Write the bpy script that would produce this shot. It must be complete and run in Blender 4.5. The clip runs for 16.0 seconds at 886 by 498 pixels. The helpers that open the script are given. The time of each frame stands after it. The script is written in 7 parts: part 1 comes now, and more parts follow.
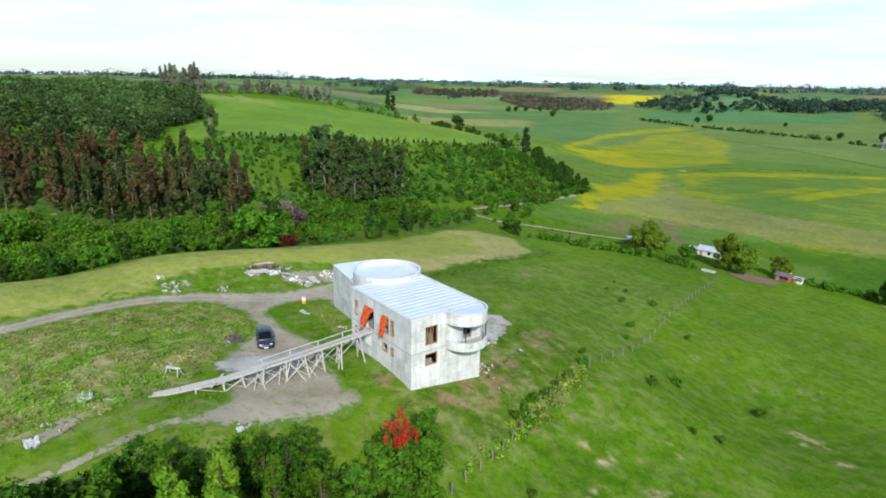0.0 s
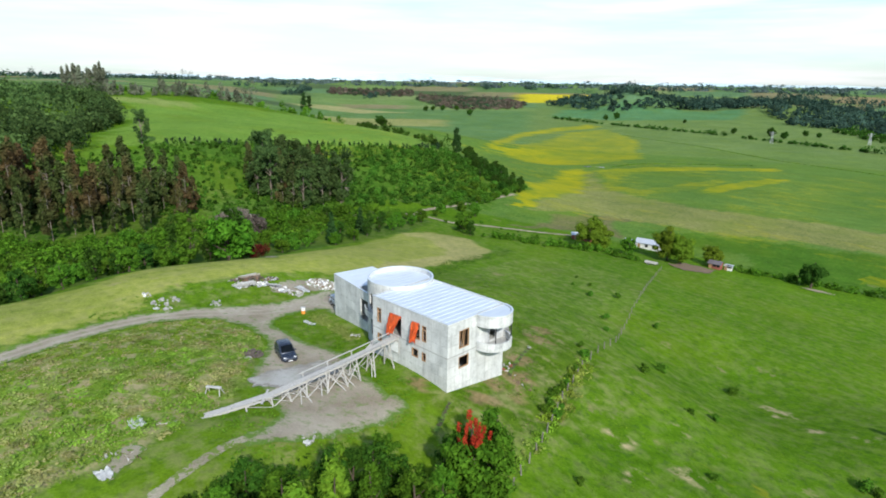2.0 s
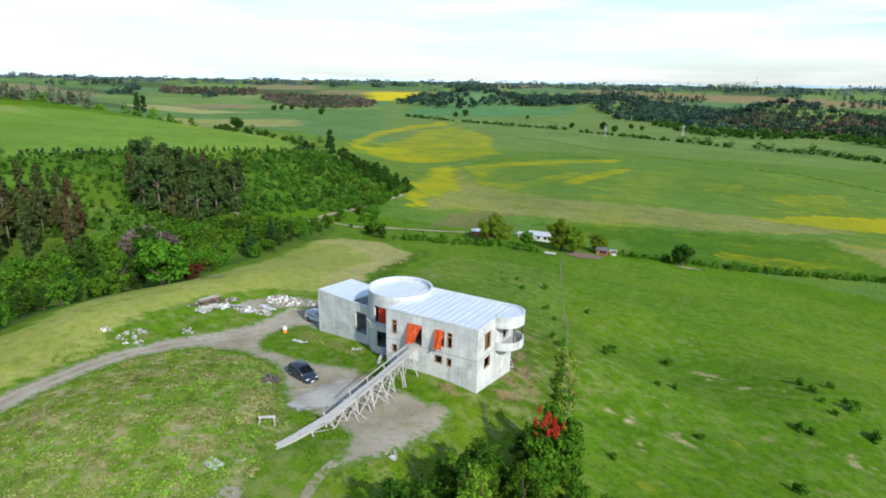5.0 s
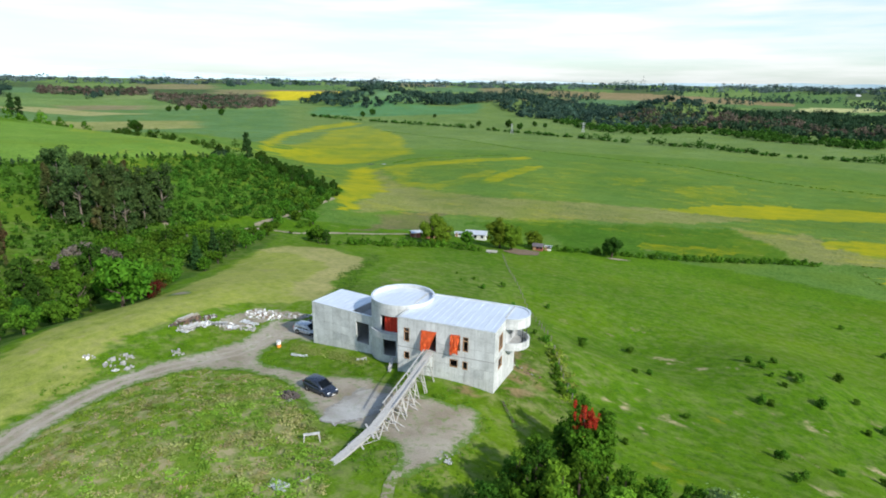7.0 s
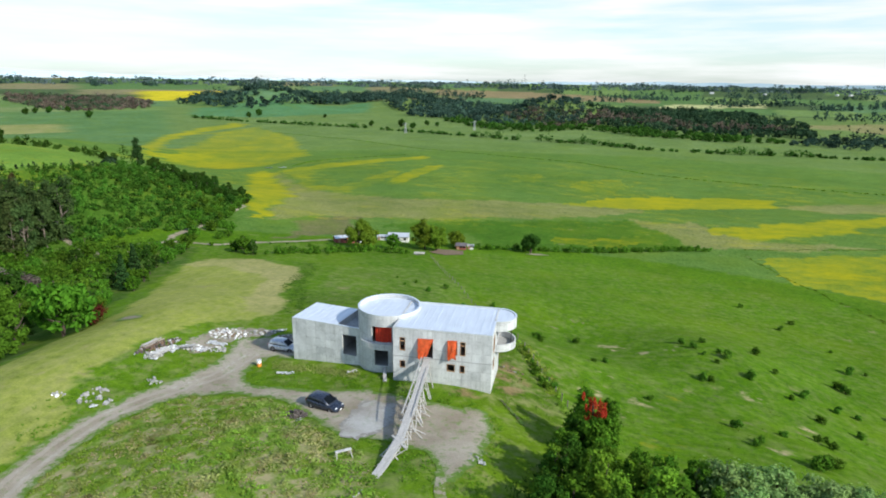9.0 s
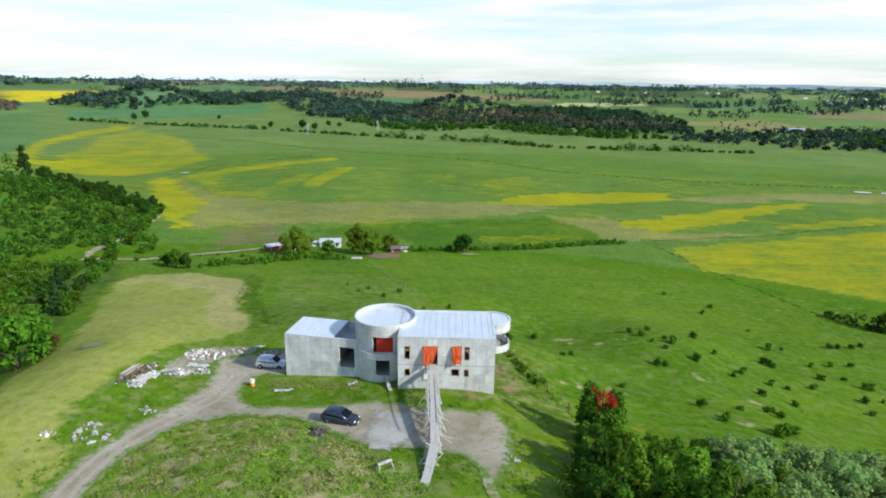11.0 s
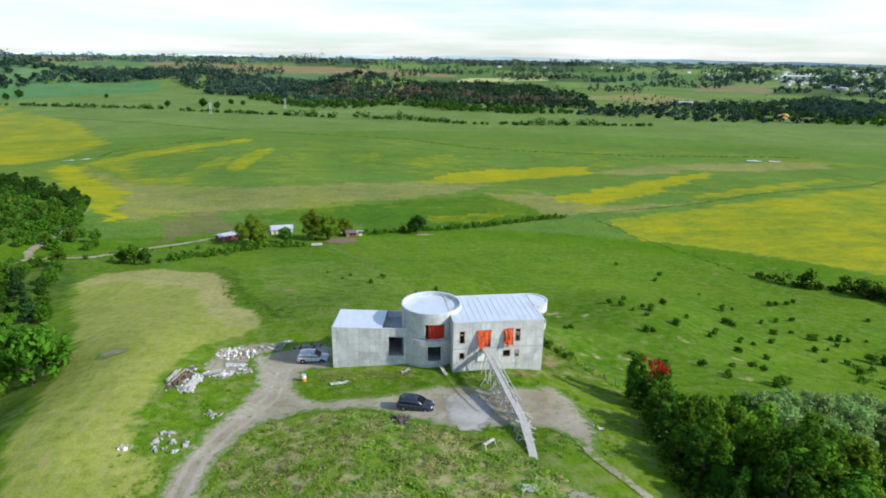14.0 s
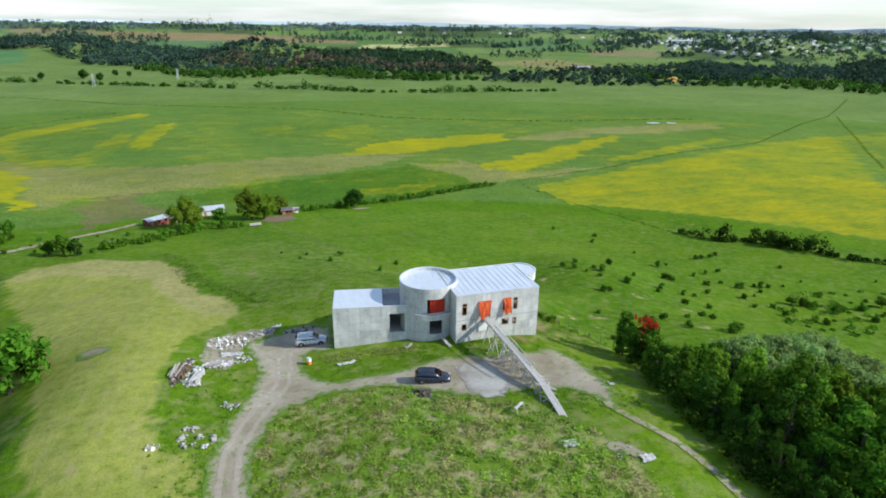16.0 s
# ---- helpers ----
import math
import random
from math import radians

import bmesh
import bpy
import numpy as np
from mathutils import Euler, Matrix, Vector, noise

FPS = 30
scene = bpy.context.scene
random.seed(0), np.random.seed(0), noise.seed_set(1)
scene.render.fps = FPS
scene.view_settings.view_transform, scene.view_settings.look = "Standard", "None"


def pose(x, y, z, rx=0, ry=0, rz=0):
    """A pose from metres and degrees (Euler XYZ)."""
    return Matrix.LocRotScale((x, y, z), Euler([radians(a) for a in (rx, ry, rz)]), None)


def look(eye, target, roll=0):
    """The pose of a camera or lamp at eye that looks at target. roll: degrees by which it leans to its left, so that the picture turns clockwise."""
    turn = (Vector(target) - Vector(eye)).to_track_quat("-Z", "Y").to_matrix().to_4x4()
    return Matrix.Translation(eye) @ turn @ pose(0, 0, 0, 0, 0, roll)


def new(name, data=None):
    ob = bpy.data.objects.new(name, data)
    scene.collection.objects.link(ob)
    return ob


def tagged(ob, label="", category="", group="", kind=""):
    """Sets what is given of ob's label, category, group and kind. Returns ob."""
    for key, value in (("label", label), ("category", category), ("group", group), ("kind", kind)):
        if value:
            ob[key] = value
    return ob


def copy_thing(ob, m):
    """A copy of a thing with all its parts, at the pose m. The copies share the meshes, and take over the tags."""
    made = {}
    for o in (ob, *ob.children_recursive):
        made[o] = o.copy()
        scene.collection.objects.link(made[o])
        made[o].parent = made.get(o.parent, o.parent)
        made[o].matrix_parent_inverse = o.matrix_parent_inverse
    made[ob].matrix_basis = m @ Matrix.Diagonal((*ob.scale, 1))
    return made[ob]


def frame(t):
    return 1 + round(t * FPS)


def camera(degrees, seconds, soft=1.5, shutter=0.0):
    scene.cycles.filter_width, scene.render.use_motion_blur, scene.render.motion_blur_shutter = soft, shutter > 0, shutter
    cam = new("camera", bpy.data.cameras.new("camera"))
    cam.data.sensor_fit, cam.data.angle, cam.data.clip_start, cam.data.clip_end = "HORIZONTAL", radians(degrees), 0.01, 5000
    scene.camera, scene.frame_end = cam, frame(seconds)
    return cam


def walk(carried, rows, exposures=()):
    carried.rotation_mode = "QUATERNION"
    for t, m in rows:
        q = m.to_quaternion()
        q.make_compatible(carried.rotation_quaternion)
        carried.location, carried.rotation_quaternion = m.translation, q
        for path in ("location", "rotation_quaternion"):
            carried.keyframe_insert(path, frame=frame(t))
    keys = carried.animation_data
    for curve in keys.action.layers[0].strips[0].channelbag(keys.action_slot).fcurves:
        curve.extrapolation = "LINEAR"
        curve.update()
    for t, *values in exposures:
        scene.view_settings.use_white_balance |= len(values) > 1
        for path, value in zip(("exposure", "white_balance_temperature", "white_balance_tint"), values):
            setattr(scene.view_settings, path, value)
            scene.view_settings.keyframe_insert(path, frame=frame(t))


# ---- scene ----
cam = camera(72.91, 16.0, soft=1.85)
# seconds, eye x y z in metres, yaw, pitch, roll in degrees
ROWS = [
    (0.0, 45.636, -31.063, 30.420, 52.627, -15.793, 1.012),
    (0.5, 44.278, -33.680, 30.673, 50.067, -15.734, 0.949),
    (1.0, 42.849, -36.225, 30.978, 47.881, -15.768, 0.915),
    (1.5, 41.304, -38.666, 31.302, 46.111, -15.747, 0.908),
    (2.0, 39.600, -41.043, 31.600, 44.617, -15.730, 0.915),
    (2.5, 37.725, -43.368, 31.887, 42.528, -15.758, 0.907),
    (3.0, 35.757, -45.634, 32.204, 40.303, -15.728, 0.935),
    (3.5, 33.729, -47.851, 32.527, 37.908, -15.710, 0.889),
    (4.0, 31.573, -50.018, 32.833, 35.359, -15.702, 0.896),
    (4.5, 29.356, -52.135, 33.176, 32.805, -15.718, 0.907),
    (7.0, 17.175, -60.825, 34.915, 21.299, -15.734, 0.829),
    (7.5, 14.564, -62.299, 35.325, 19.049, -15.719, 0.839),
    (8.0, 11.927, -63.672, 35.739, 16.141, -15.721, 0.820),
    (8.5, 9.179, -64.904, 36.190, 13.413, -15.738, 0.834),
    (9.0, 6.401, -66.045, 36.674, 10.773, -15.717, 0.819),
    (11.5, -8.366, -69.767, 38.811, -0.438, -15.700, 0.855),
    (12.0, -11.380, -70.192, 39.221, -1.760, -15.755, 0.841),
    (12.5, -14.432, -70.563, 39.599, -3.589, -15.781, 0.854),
    (13.0, -17.539, -70.801, 39.937, -5.572, -16.348, 0.840),
    (13.5, -20.682, -70.915, 40.272, -6.933, -17.062, 0.865),
    (14.0, -23.815, -70.910, 40.620, -7.991, -17.778, 0.851),
    (14.5, -26.921, -70.792, 40.970, -9.508, -18.473, 0.825),
    (15.0, -30.005, -70.549, 41.322, -12.264, -19.190, 0.820),
    (15.5, -33.005, -70.225, 41.677, -14.868, -19.896, 0.823),
    (16.0, -36.025, -69.857, 42.001, -17.257, -20.621, 0.776),
]
walk(cam, [(t, pose(x, y, z, 0, 0, yaw) @ pose(0, 0, 0, 90 + pitch) @ pose(0, 0, 0, 0, 0, roll)) for t, x, y, z, yaw, pitch, roll in ROWS])

# ---------------- world, sun ----------------
SUN = Vector((0.735, -0.40, 0.545)).normalized()
world = bpy.data.worlds.new("sky")
scene.world = world
world.use_nodes = True
wn, wl = world.node_tree.nodes, world.node_tree.links
wn.clear()
w_out = wn.new("ShaderNodeOutputWorld")
w_bg = wn.new("ShaderNodeBackground")
w_sky = wn.new("ShaderNodeTexSky")
w_sky.sky_type, w_sky.sun_disc = "NISHITA", False
w_sky.sun_elevation, w_sky.sun_rotation = math.asin(SUN.z), math.atan2(SUN.x, SUN.y)
w_sky.air_density, w_sky.dust_density, w_sky.ozone_density = 1.0, 0.9, 1.0
w_co = wn.new("ShaderNodeTexCoord")
w_map = wn.new("ShaderNodeMapping")
w_map.inputs["Scale"].default_value = (1.6, 1.6, 17.0)
w_noise = wn.new("ShaderNodeTexNoise")
w_noise.inputs["Scale"].default_value, w_noise.inputs["Detail"].default_value = 2.0, 8.0
w_noise.inputs["Roughness"].default_value = 0.55
w_ramp = wn.new("ShaderNodeValToRGB")
w_ramp.color_ramp.elements[0].position, w_ramp.color_ramp.elements[1].position = 0.40, 0.64
w_ramp.color_ramp.elements[0].color = (0.38, 0.38, 0.38, 1)
w_mix = wn.new("ShaderNodeMix")
w_mix.data_type = "RGBA"
w_mix.inputs[7].default_value = (10.6, 10.8, 10.9, 1)
w_gain = wn.new("ShaderNodeMix")
w_gain.data_type, w_gain.blend_type = "RGBA", "MULTIPLY"
w_gain.inputs[0].default_value = 1.0
w_gain.inputs[7].default_value = (1.38, 1.82, 2.10, 1)
wl.new(w_co.outputs["Generated"], w_map.inputs["Vector"])
wl.new(w_map.outputs[0], w_noise.inputs["Vector"])
wl.new(w_noise.outputs["Fac"], w_ramp.inputs[0])
# clouds thin out overhead, beyond the view, to cut the fill light
w_sep = wn.new("ShaderNodeSeparateXYZ")
wl.new(w_co.outputs["Generated"], w_sep.inputs[0])
w_up = wn.new("ShaderNodeMapRange")
for k, v in zip((1, 2, 3, 4), (0.16, 0.50, 1.0, 0.16)):
    w_up.inputs[k].default_value = v
wl.new(w_sep.outputs[2], w_up.inputs[0])
w_cov = wn.new("ShaderNodeMath")
w_cov.operation = "MULTIPLY"
wl.new(w_ramp.outputs[0], w_cov.inputs[0])
wl.new(w_up.outputs[0], w_cov.inputs[1])
wl.new(w_cov.outputs[0], w_mix.inputs[0])
wl.new(w_sky.outputs[0], w_gain.inputs[6])
wl.new(w_gain.outputs[2], w_mix.inputs[6])
wl.new(w_mix.outputs[2], w_bg.inputs[0])
w_bg.inputs[1].default_value = 0.098
wl.new(w_bg.outputs[0], w_out.inputs[0])

sun_data = bpy.data.lights.new("sun", "SUN")
sun_data.energy, sun_data.angle, sun_data.color = 5.0, radians(1.6), (1.0, 0.955, 0.86)
sun = new("sun", sun_data)
sun.matrix_world = look(SUN * 200, (0, 0, 0))

# ---------------- materials ----------------


class Mat:
    """A small node-graph writer."""

    def __init__(self, name, rough=0.8, metal=0.0, spec=0.3):
        self.m = bpy.data.materials.new(name)
        self.m.use_nodes = True
        self.n, self.l = self.m.node_tree.nodes, self.m.node_tree.links
        self.p = self.n["Principled BSDF"]
        self.p.inputs["Roughness"].default_value = rough
        self.p.inputs["Metallic"].default_value = metal
        self.p.inputs["Specular IOR Level"].default_value = spec
        self.co = None

    def coords(self, kind="Object"):
        c = self.n.new("ShaderNodeTexCoord")
        return c.outputs[kind]

    def world_pos(self):
        return self.n.new("ShaderNodeNewGeometry").outputs["Position"]

    def noise(self, vec, scale, detail=4.0, rough=0.55):
        t = self.n.new("ShaderNodeTexNoise")
        t.inputs["Scale"].default_value, t.inputs["Detail"].default_value = scale, detail
        t.inputs["Roughness"].default_value = rough
        self.l.new(vec, t.inputs["Vector"])
        return t.outputs["Fac"]

    def scaled(self, vec, sx, sy, sz):
        m = self.n.new("ShaderNodeMapping")
        m.inputs["Scale"].default_value = (sx, sy, sz)
        self.l.new(vec, m.inputs["Vector"])
        return m.outputs[0]

    def ramp(self, fac, *stops):
        r = self.n.new("ShaderNodeValToRGB")
        e = r.color_ramp.elements
        while len(e) < len(stops):
            e.new(0.5)
        for el, (pos, col) in zip(e, stops):
            el.position = pos
            el.color = (*col, 1) if len(col) == 3 else col
        self.l.new(fac, r.inputs[0])
        return r.outputs[0]

    def grey(self, fac, a, b, lo=0.0, hi=1.0):
        m = self.n.new("ShaderNodeMapRange")
        for k, v in zip((1, 2, 3, 4), (a, b, lo, hi)):
            m.inputs[k].default_value = v
        self.l.new(fac, m.inputs[0])
        return m.outputs[0]

    def mix(self, fac, a, b, mode="MIX"):
        m = self.n.new("ShaderNodeMix")
        m.data_type, m.blend_type = "RGBA", mode
        for s, v in ((m.inputs[0], fac), (m.inputs[6], a), (m.inputs[7], b)):
            if isinstance(v, (int, float)):
                s.default_value = v
            elif isinstance(v, tuple):
                s.default_value = (*v, 1) if len(v) == 3 else v
            else:
                self.l.new(v, s)
        return m.outputs[2]

    def math(self, op, a, b):
        m = self.n.new("ShaderNodeMath")
        m.operation = op
        for s, v in zip(m.inputs, (a, b)):
            if isinstance(v, (int, float)):
                s.default_value = v
            else:
                self.l.new(v, s)
        return m.outputs[0]

    def attr(self, name):
        a = self.n.new("ShaderNodeAttribute")
        a.attribute_name = name
        return a

    def colour(self, v):
        if isinstance(v, tuple):
            self.p.inputs["Base Color"].default_value = (*v, 1)
        else:
            self.l.new(v, self.p.inputs["Base Color"])
        return self

    def bump(self, h, strength=0.4, dist=0.05):
        b = self.n.new("ShaderNodeBump")
        b.inputs["Strength"].default_value, b.inputs["Distance"].default_value = strength, dist
        self.l.new(h, b.inputs["Height"])
        self.l.new(b.outputs[0], self.p.inputs["Normal"])
        return self


def plain(name, col, rough=0.7, metal=0.0, vary=0.25, scale=6.0, bump=0.15):
    m = Mat(name, rough, metal)
    v = m.coords()
    n = m.noise(v, scale, 5)
    lo, hi = tuple(c * (1 - vary) for c in col), tuple(min(1, c * (1 + vary)) for c in col)
    m.colour(m.ramp(n, (0.3, lo), (0.7, hi)))
    if bump:
        m.bump(m.noise(v, scale * 5, 4), bump, 0.02)
    return m.m


def concrete(name, base, streak=0.32):
    """Raw board-marked concrete: pour panels of uneven tone, dark joints, runs from the wall head and blotches."""
    m = Mat(name, 0.85)
    v = m.world_pos()
    big = m.noise(v, 0.45, 5)
    fine = m.noise(v, 6.0, 6, 0.65)
    run = m.noise(m.scaled(v, 2.6, 2.6, 0.16), 1.0, 6, 0.65)
    blot = m.noise(v, 1.5, 6, 0.7)
    c = m.ramp(big, (0.3, tuple(x * 0.80 for x in base)), (0.7, tuple(x * 1.12 for x in base)))
    c = m.mix(m.grey(run, 0.50, 0.70, 0, streak), c, (0.22, 0.215, 0.205))
    c = m.mix(m.grey(blot, 0.54, 0.68, 0, 0.26), c, (0.27, 0.27, 0.265))
    c = m.mix(m.grey(blot, 0.44, 0.32, 0, 0.18), c, tuple(min(1, x * 1.25) for x in base))
    c = m.mix(m.grey(fine, 0.4, 0.75, 0, 0.30), c, (0.25, 0.245, 0.235))
    sep = m.n.new("ShaderNodeSeparateXYZ")
    m.l.new(v, sep.inputs[0])
    plan = m.math("ADD", sep.outputs[0], sep.outputs[1])
    for wide, high, dark, size in ((1.22, 1.2, 0.55, 0.020), (0.61, 2.4, 0.80, 0.010)):
        brick = m.n.new("ShaderNodeTexBrick")
        brick.inputs["Color1"].default_value, brick.inputs["Color2"].default_value = (1.04, 1.04, 1.04, 1), (0.82, 0.83, 0.84, 1)
        brick.inputs["Mortar"].default_value = (dark, dark, dark, 1)
        brick.inputs["Scale"].default_value = 1.0
        brick.inputs["Brick Width"].default_value, brick.inputs["Row Height"].default_value = wide, high
        brick.inputs["Mortar Size"].default_value, brick.inputs["Mortar Smooth"].default_value = size, 0.5
        brick.offset = 0.0
        com = m.n.new("ShaderNodeCombineXYZ")
        m.l.new(plan, com.inputs[0])
        m.l.new(sep.outputs[2], com.inputs[1])
        m.l.new(com.outputs[0], brick.inputs["Vector"])
        c = m.mix(m.grey(blot, 0.35, 0.6, 0.35, 0.9), c, brick.outputs["Color"], "MULTIPLY")
    m.colour(c)
    return m.bump(fine, 0.3, 0.02).m


def leaf_mat(name, dark, light, dry=None, grain=0.35, drift=0.16):
    m = Mat(name, 0.8, 0, 0.02)
    g = m.n.new("ShaderNodeNewGeometry")
    o = m.n.new("ShaderNodeObjectInfo")
    big = m.noise(m.world_pos(), grain, 3)
    f = m.math("ADD", m.math("MULTIPLY", g.outputs["Random Per Island"], 0.40), m.math("MULTIPLY", big, 0.70))
    c = m.ramp(f, (0.15, dark), (0.85, light))
    if dry:
        c = m.mix(m.grey(m.noise(m.world_pos(), drift, 3), 0.46, 0.62), c, dry)
    h = m.n.new("ShaderNodeHueSaturation")
    m.l.new(m.grey(o.outputs["Random"], 0, 1, 0.485, 0.512), h.inputs["Hue"])
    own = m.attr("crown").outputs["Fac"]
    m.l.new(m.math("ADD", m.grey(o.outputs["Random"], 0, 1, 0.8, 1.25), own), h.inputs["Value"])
    m.l.new(c, h.inputs["Color"])
    m.colour(h.outputs[0])
    tr = m.n.new("ShaderNodeBsdfTranslucent")
    m.l.new(h.outputs[0], tr.inputs["Color"])
    mx = m.n.new("ShaderNodeMixShader")
    mx.inputs[0].default_value = 0.34
    m.l.new(m.p.outputs[0], mx.inputs[1])
    m.l.new(tr.outputs[0], mx.inputs[2])
    m.l.new(mx.outputs[0], m.n["Material Output"].inputs["Surface"])
    return m.m


M_CONC = concrete("raw concrete", (0.645, 0.66, 0.66))
M_CONC_IN = concrete("inner concrete", (0.42, 0.42, 0.41))
M_WOOD = plain("weathered timber", (0.40, 0.35, 0.29), 0.85, 0, 0.3, 9)
M_WOOD_GREY = plain("grey timber", (0.43, 0.42, 0.40), 0.85, 0, 0.25, 9)
M_FRAME = plain("reddish window timber", (0.34, 0.21, 0.12), 0.7, 0, 0.25, 9)
M_BARK = plain("bark", (0.085, 0.066, 0.05), 0.9, 0, 0.4, 5, 0.5)
M_BARK_PALE = plain("pale bark", (0.42, 0.38, 0.32), 0.9, 0, 0.35, 4, 0.4)
M_STONE = plain("broken concrete", (0.31, 0.305, 0.295), 0.9, 0, 0.35, 3, 0.4)
M_WHITE = plain("white plastic", (0.80, 0.81, 0.82), 0.5, 0, 0.12, 4)
M_POST = plain("grey split post", (0.19, 0.175, 0.15), 0.9, 0, 0.3, 6)
M_DARKHEAP = plain("dark heap", (0.10, 0.085, 0.075), 0.95, 0, 0.4, 5, 0.5)
M_DARKMETAL = plain("dark metal", (0.06, 0.06, 0.065), 0.5, 0.6, 0.2, 8)
M_DIRT = plain("dry soil", (0.18, 0.13, 0.085), 0.95, 0, 0.3, 2, 0.4)


def roof_metal(name, col):
    m = Mat(name, 0.42, 0.4, 0.5)
    v = m.world_pos()
    n = m.noise(v, 0.6, 5)
    s = m.noise(m.scaled(v, 3.0, 0.25, 1.0), 1.0, 4)
    c = m.ramp(n, (0.3, tuple(x * 0.9 for x in col)), (0.7, col))
    c = m.mix(m.grey(s, 0.5, 0.75, 0, 0.3), c, (0.48, 0.54, 0.62))
    m.colour(c)
    m.l.new(m.grey(n, 0.3, 0.7, 0.35, 0.55), m.p.inputs["Roughness"])
    return m.m


M_ZINC = roof_metal("zinc-coated sheet", (0.74, 0.80, 0.87))
M_TARP = plain("orange tarpaulin", (0.85, 0.17, 0.05), 0.45, 0, 0.15, 3, 0.3)
M_RED = plain("red mesh curtain", (0.50, 0.035, 0.015), 0.7, 0, 0.2, 4)

L_DARK = leaf_mat("dark foliage", (0.012, 0.044, 0.007), (0.060, 0.140, 0.020))
L_DEEP = leaf_mat("deep green foliage", (0.011, 0.046, 0.006), (0.066, 0.160, 0.018))
L_MID = leaf_mat("green foliage", (0.015, 0.066, 0.006), (0.112, 0.252, 0.021))
L_LIGHT = leaf_mat("fresh foliage", (0.045, 0.125, 0.010), (0.20, 0.34, 0.030))
L_OLIVE = leaf_mat("yellowish green foliage", (0.055, 0.125, 0.010), (0.19, 0.29, 0.028))
L_FRESH = leaf_mat("young valley foliage", (0.026, 0.086, 0.008), (0.112, 0.245, 0.023))
L_SILVER = leaf_mat("silvery willow foliage", (0.10, 0.21, 0.045), (0.30, 0.43, 0.15))
L_EUCA = leaf_mat("eucalyptus foliage", (0.024, 0.046, 0.014), (0.092, 0.128, 0.038), (0.118, 0.082, 0.038), 0.3, 0.055)
L_WOOD = leaf_mat("old upland foliage", (0.016, 0.044, 0.014), (0.098, 0.162, 0.048), None, 0.10)
M_BARK_GREY = plain("grey-brown bark", (0.17, 0.145, 0.115), 0.9, 0, 0.35, 4, 0.4)
L_RED = leaf_mat("red blossom", (0.26, 0.024, 0.012), (0.54, 0.070, 0.034))
L_DULLRED = leaf_mat("dull red leaves", (0.07, 0.018, 0.010), (0.17, 0.038, 0.022), (0.05, 0.07, 0.02), 0.5, 0.4)
L_DRYBUSH = leaf_mat("bare grey twigs", (0.11, 0.092, 0.078), (0.22, 0.19, 0.16))
L_CONIF = leaf_mat("conifer foliage", (0.014, 0.042, 0.014), (0.05, 0.115, 0.03))
L_YOUNG = leaf_mat("plantation foliage", (0.012, 0.054, 0.008), (0.082, 0.200, 0.022), None, 0.12)
L_WEED = leaf_mat("weeds", (0.135, 0.25, 0.018), (0.26, 0.39, 0.045), (0.25, 0.28, 0.07))
L_LUSH = leaf_mat("lush weeds", (0.092, 0.190, 0.016), (0.235, 0.345, 0.048), (0.31, 0.29, 0.12))
L_STRAW = leaf_mat("dry straw", (0.32, 0.265, 0.13), (0.52, 0.44, 0.25))
L_OLIVEWEED = leaf_mat("olive-green weed", (0.19, 0.275, 0.055), (0.34, 0.41, 0.12))
L_GRASS = leaf_mat("grass tufts", (0.065, 0.165, 0.012), (0.155, 0.275, 0.022))
L_DARKGRASS = leaf_mat("rank grass", (0.045, 0.125, 0.020), (0.10, 0.22, 0.036))
L_PALEPINE = leaf_mat("pale upland pine foliage", (0.10, 0.125, 0.085), (0.235, 0.26, 0.18))
# the bluish tint paints some distance haze into these leaves
L_FAR = leaf_mat("hazed far woods", (0.014, 0.038, 0.031), (0.060, 0.108, 0.078), None, 0.012)
L_BROWN = leaf_mat("leafless brown wood", (0.060, 0.050, 0.040), (0.17, 0.125, 0.10), (0.035, 0.075, 0.035), 0.03, 0.012)
L_PINE = leaf_mat("dark timber wood", (0.010, 0.028, 0.016), (0.045, 0.085, 0.040), None, 0.04)
# paler, bluer leaves with horizon haze put into the colour
L_RIM = leaf_mat("hazed skyline foliage", (0.065, 0.10, 0.10), (0.115, 0.16, 0.15))

# ---------------- ground ----------------
MID_LAT = (-500, -110, 95, 9, 8, 0.75)
MID_H = [
    0.2, 3.5, 13.6, 22.4, -7.2, 8.3, 6.6, 1.0, 6.0,
    0.9, 9.3, 4.8, -3.7, -6.2, 16.8, -9.4, 3.6, 3.5,
    0.6, -0.7, -12.5, 8.6, 5.1, -0.1, -4.5, 2.0, -0.1,
    6.0, -2.8, 18.8, 20.7, -3.2, -1.3, 0.9, -0.3, 1.4,
    15.1, 17.6, 13.2, -7.3, 1.3, 3.3, -0.4, 2.4, 0.4,
    13.6, 3.5, 3.0, -2.3, 3.0, -1.9, -4.4, -1.2, -1.1,
    22.3, -7.4, -0.4, 2.2, 1.0, 0.6, -0.2, -0.2, -0.8,
    6.7, -1.4, 0.7, 1.9, 0.5, 0.1, 0.0, -0.0, -0.7,
]
NEAR_LAT = (-72, -44, 14, 9, 8, 0.8)
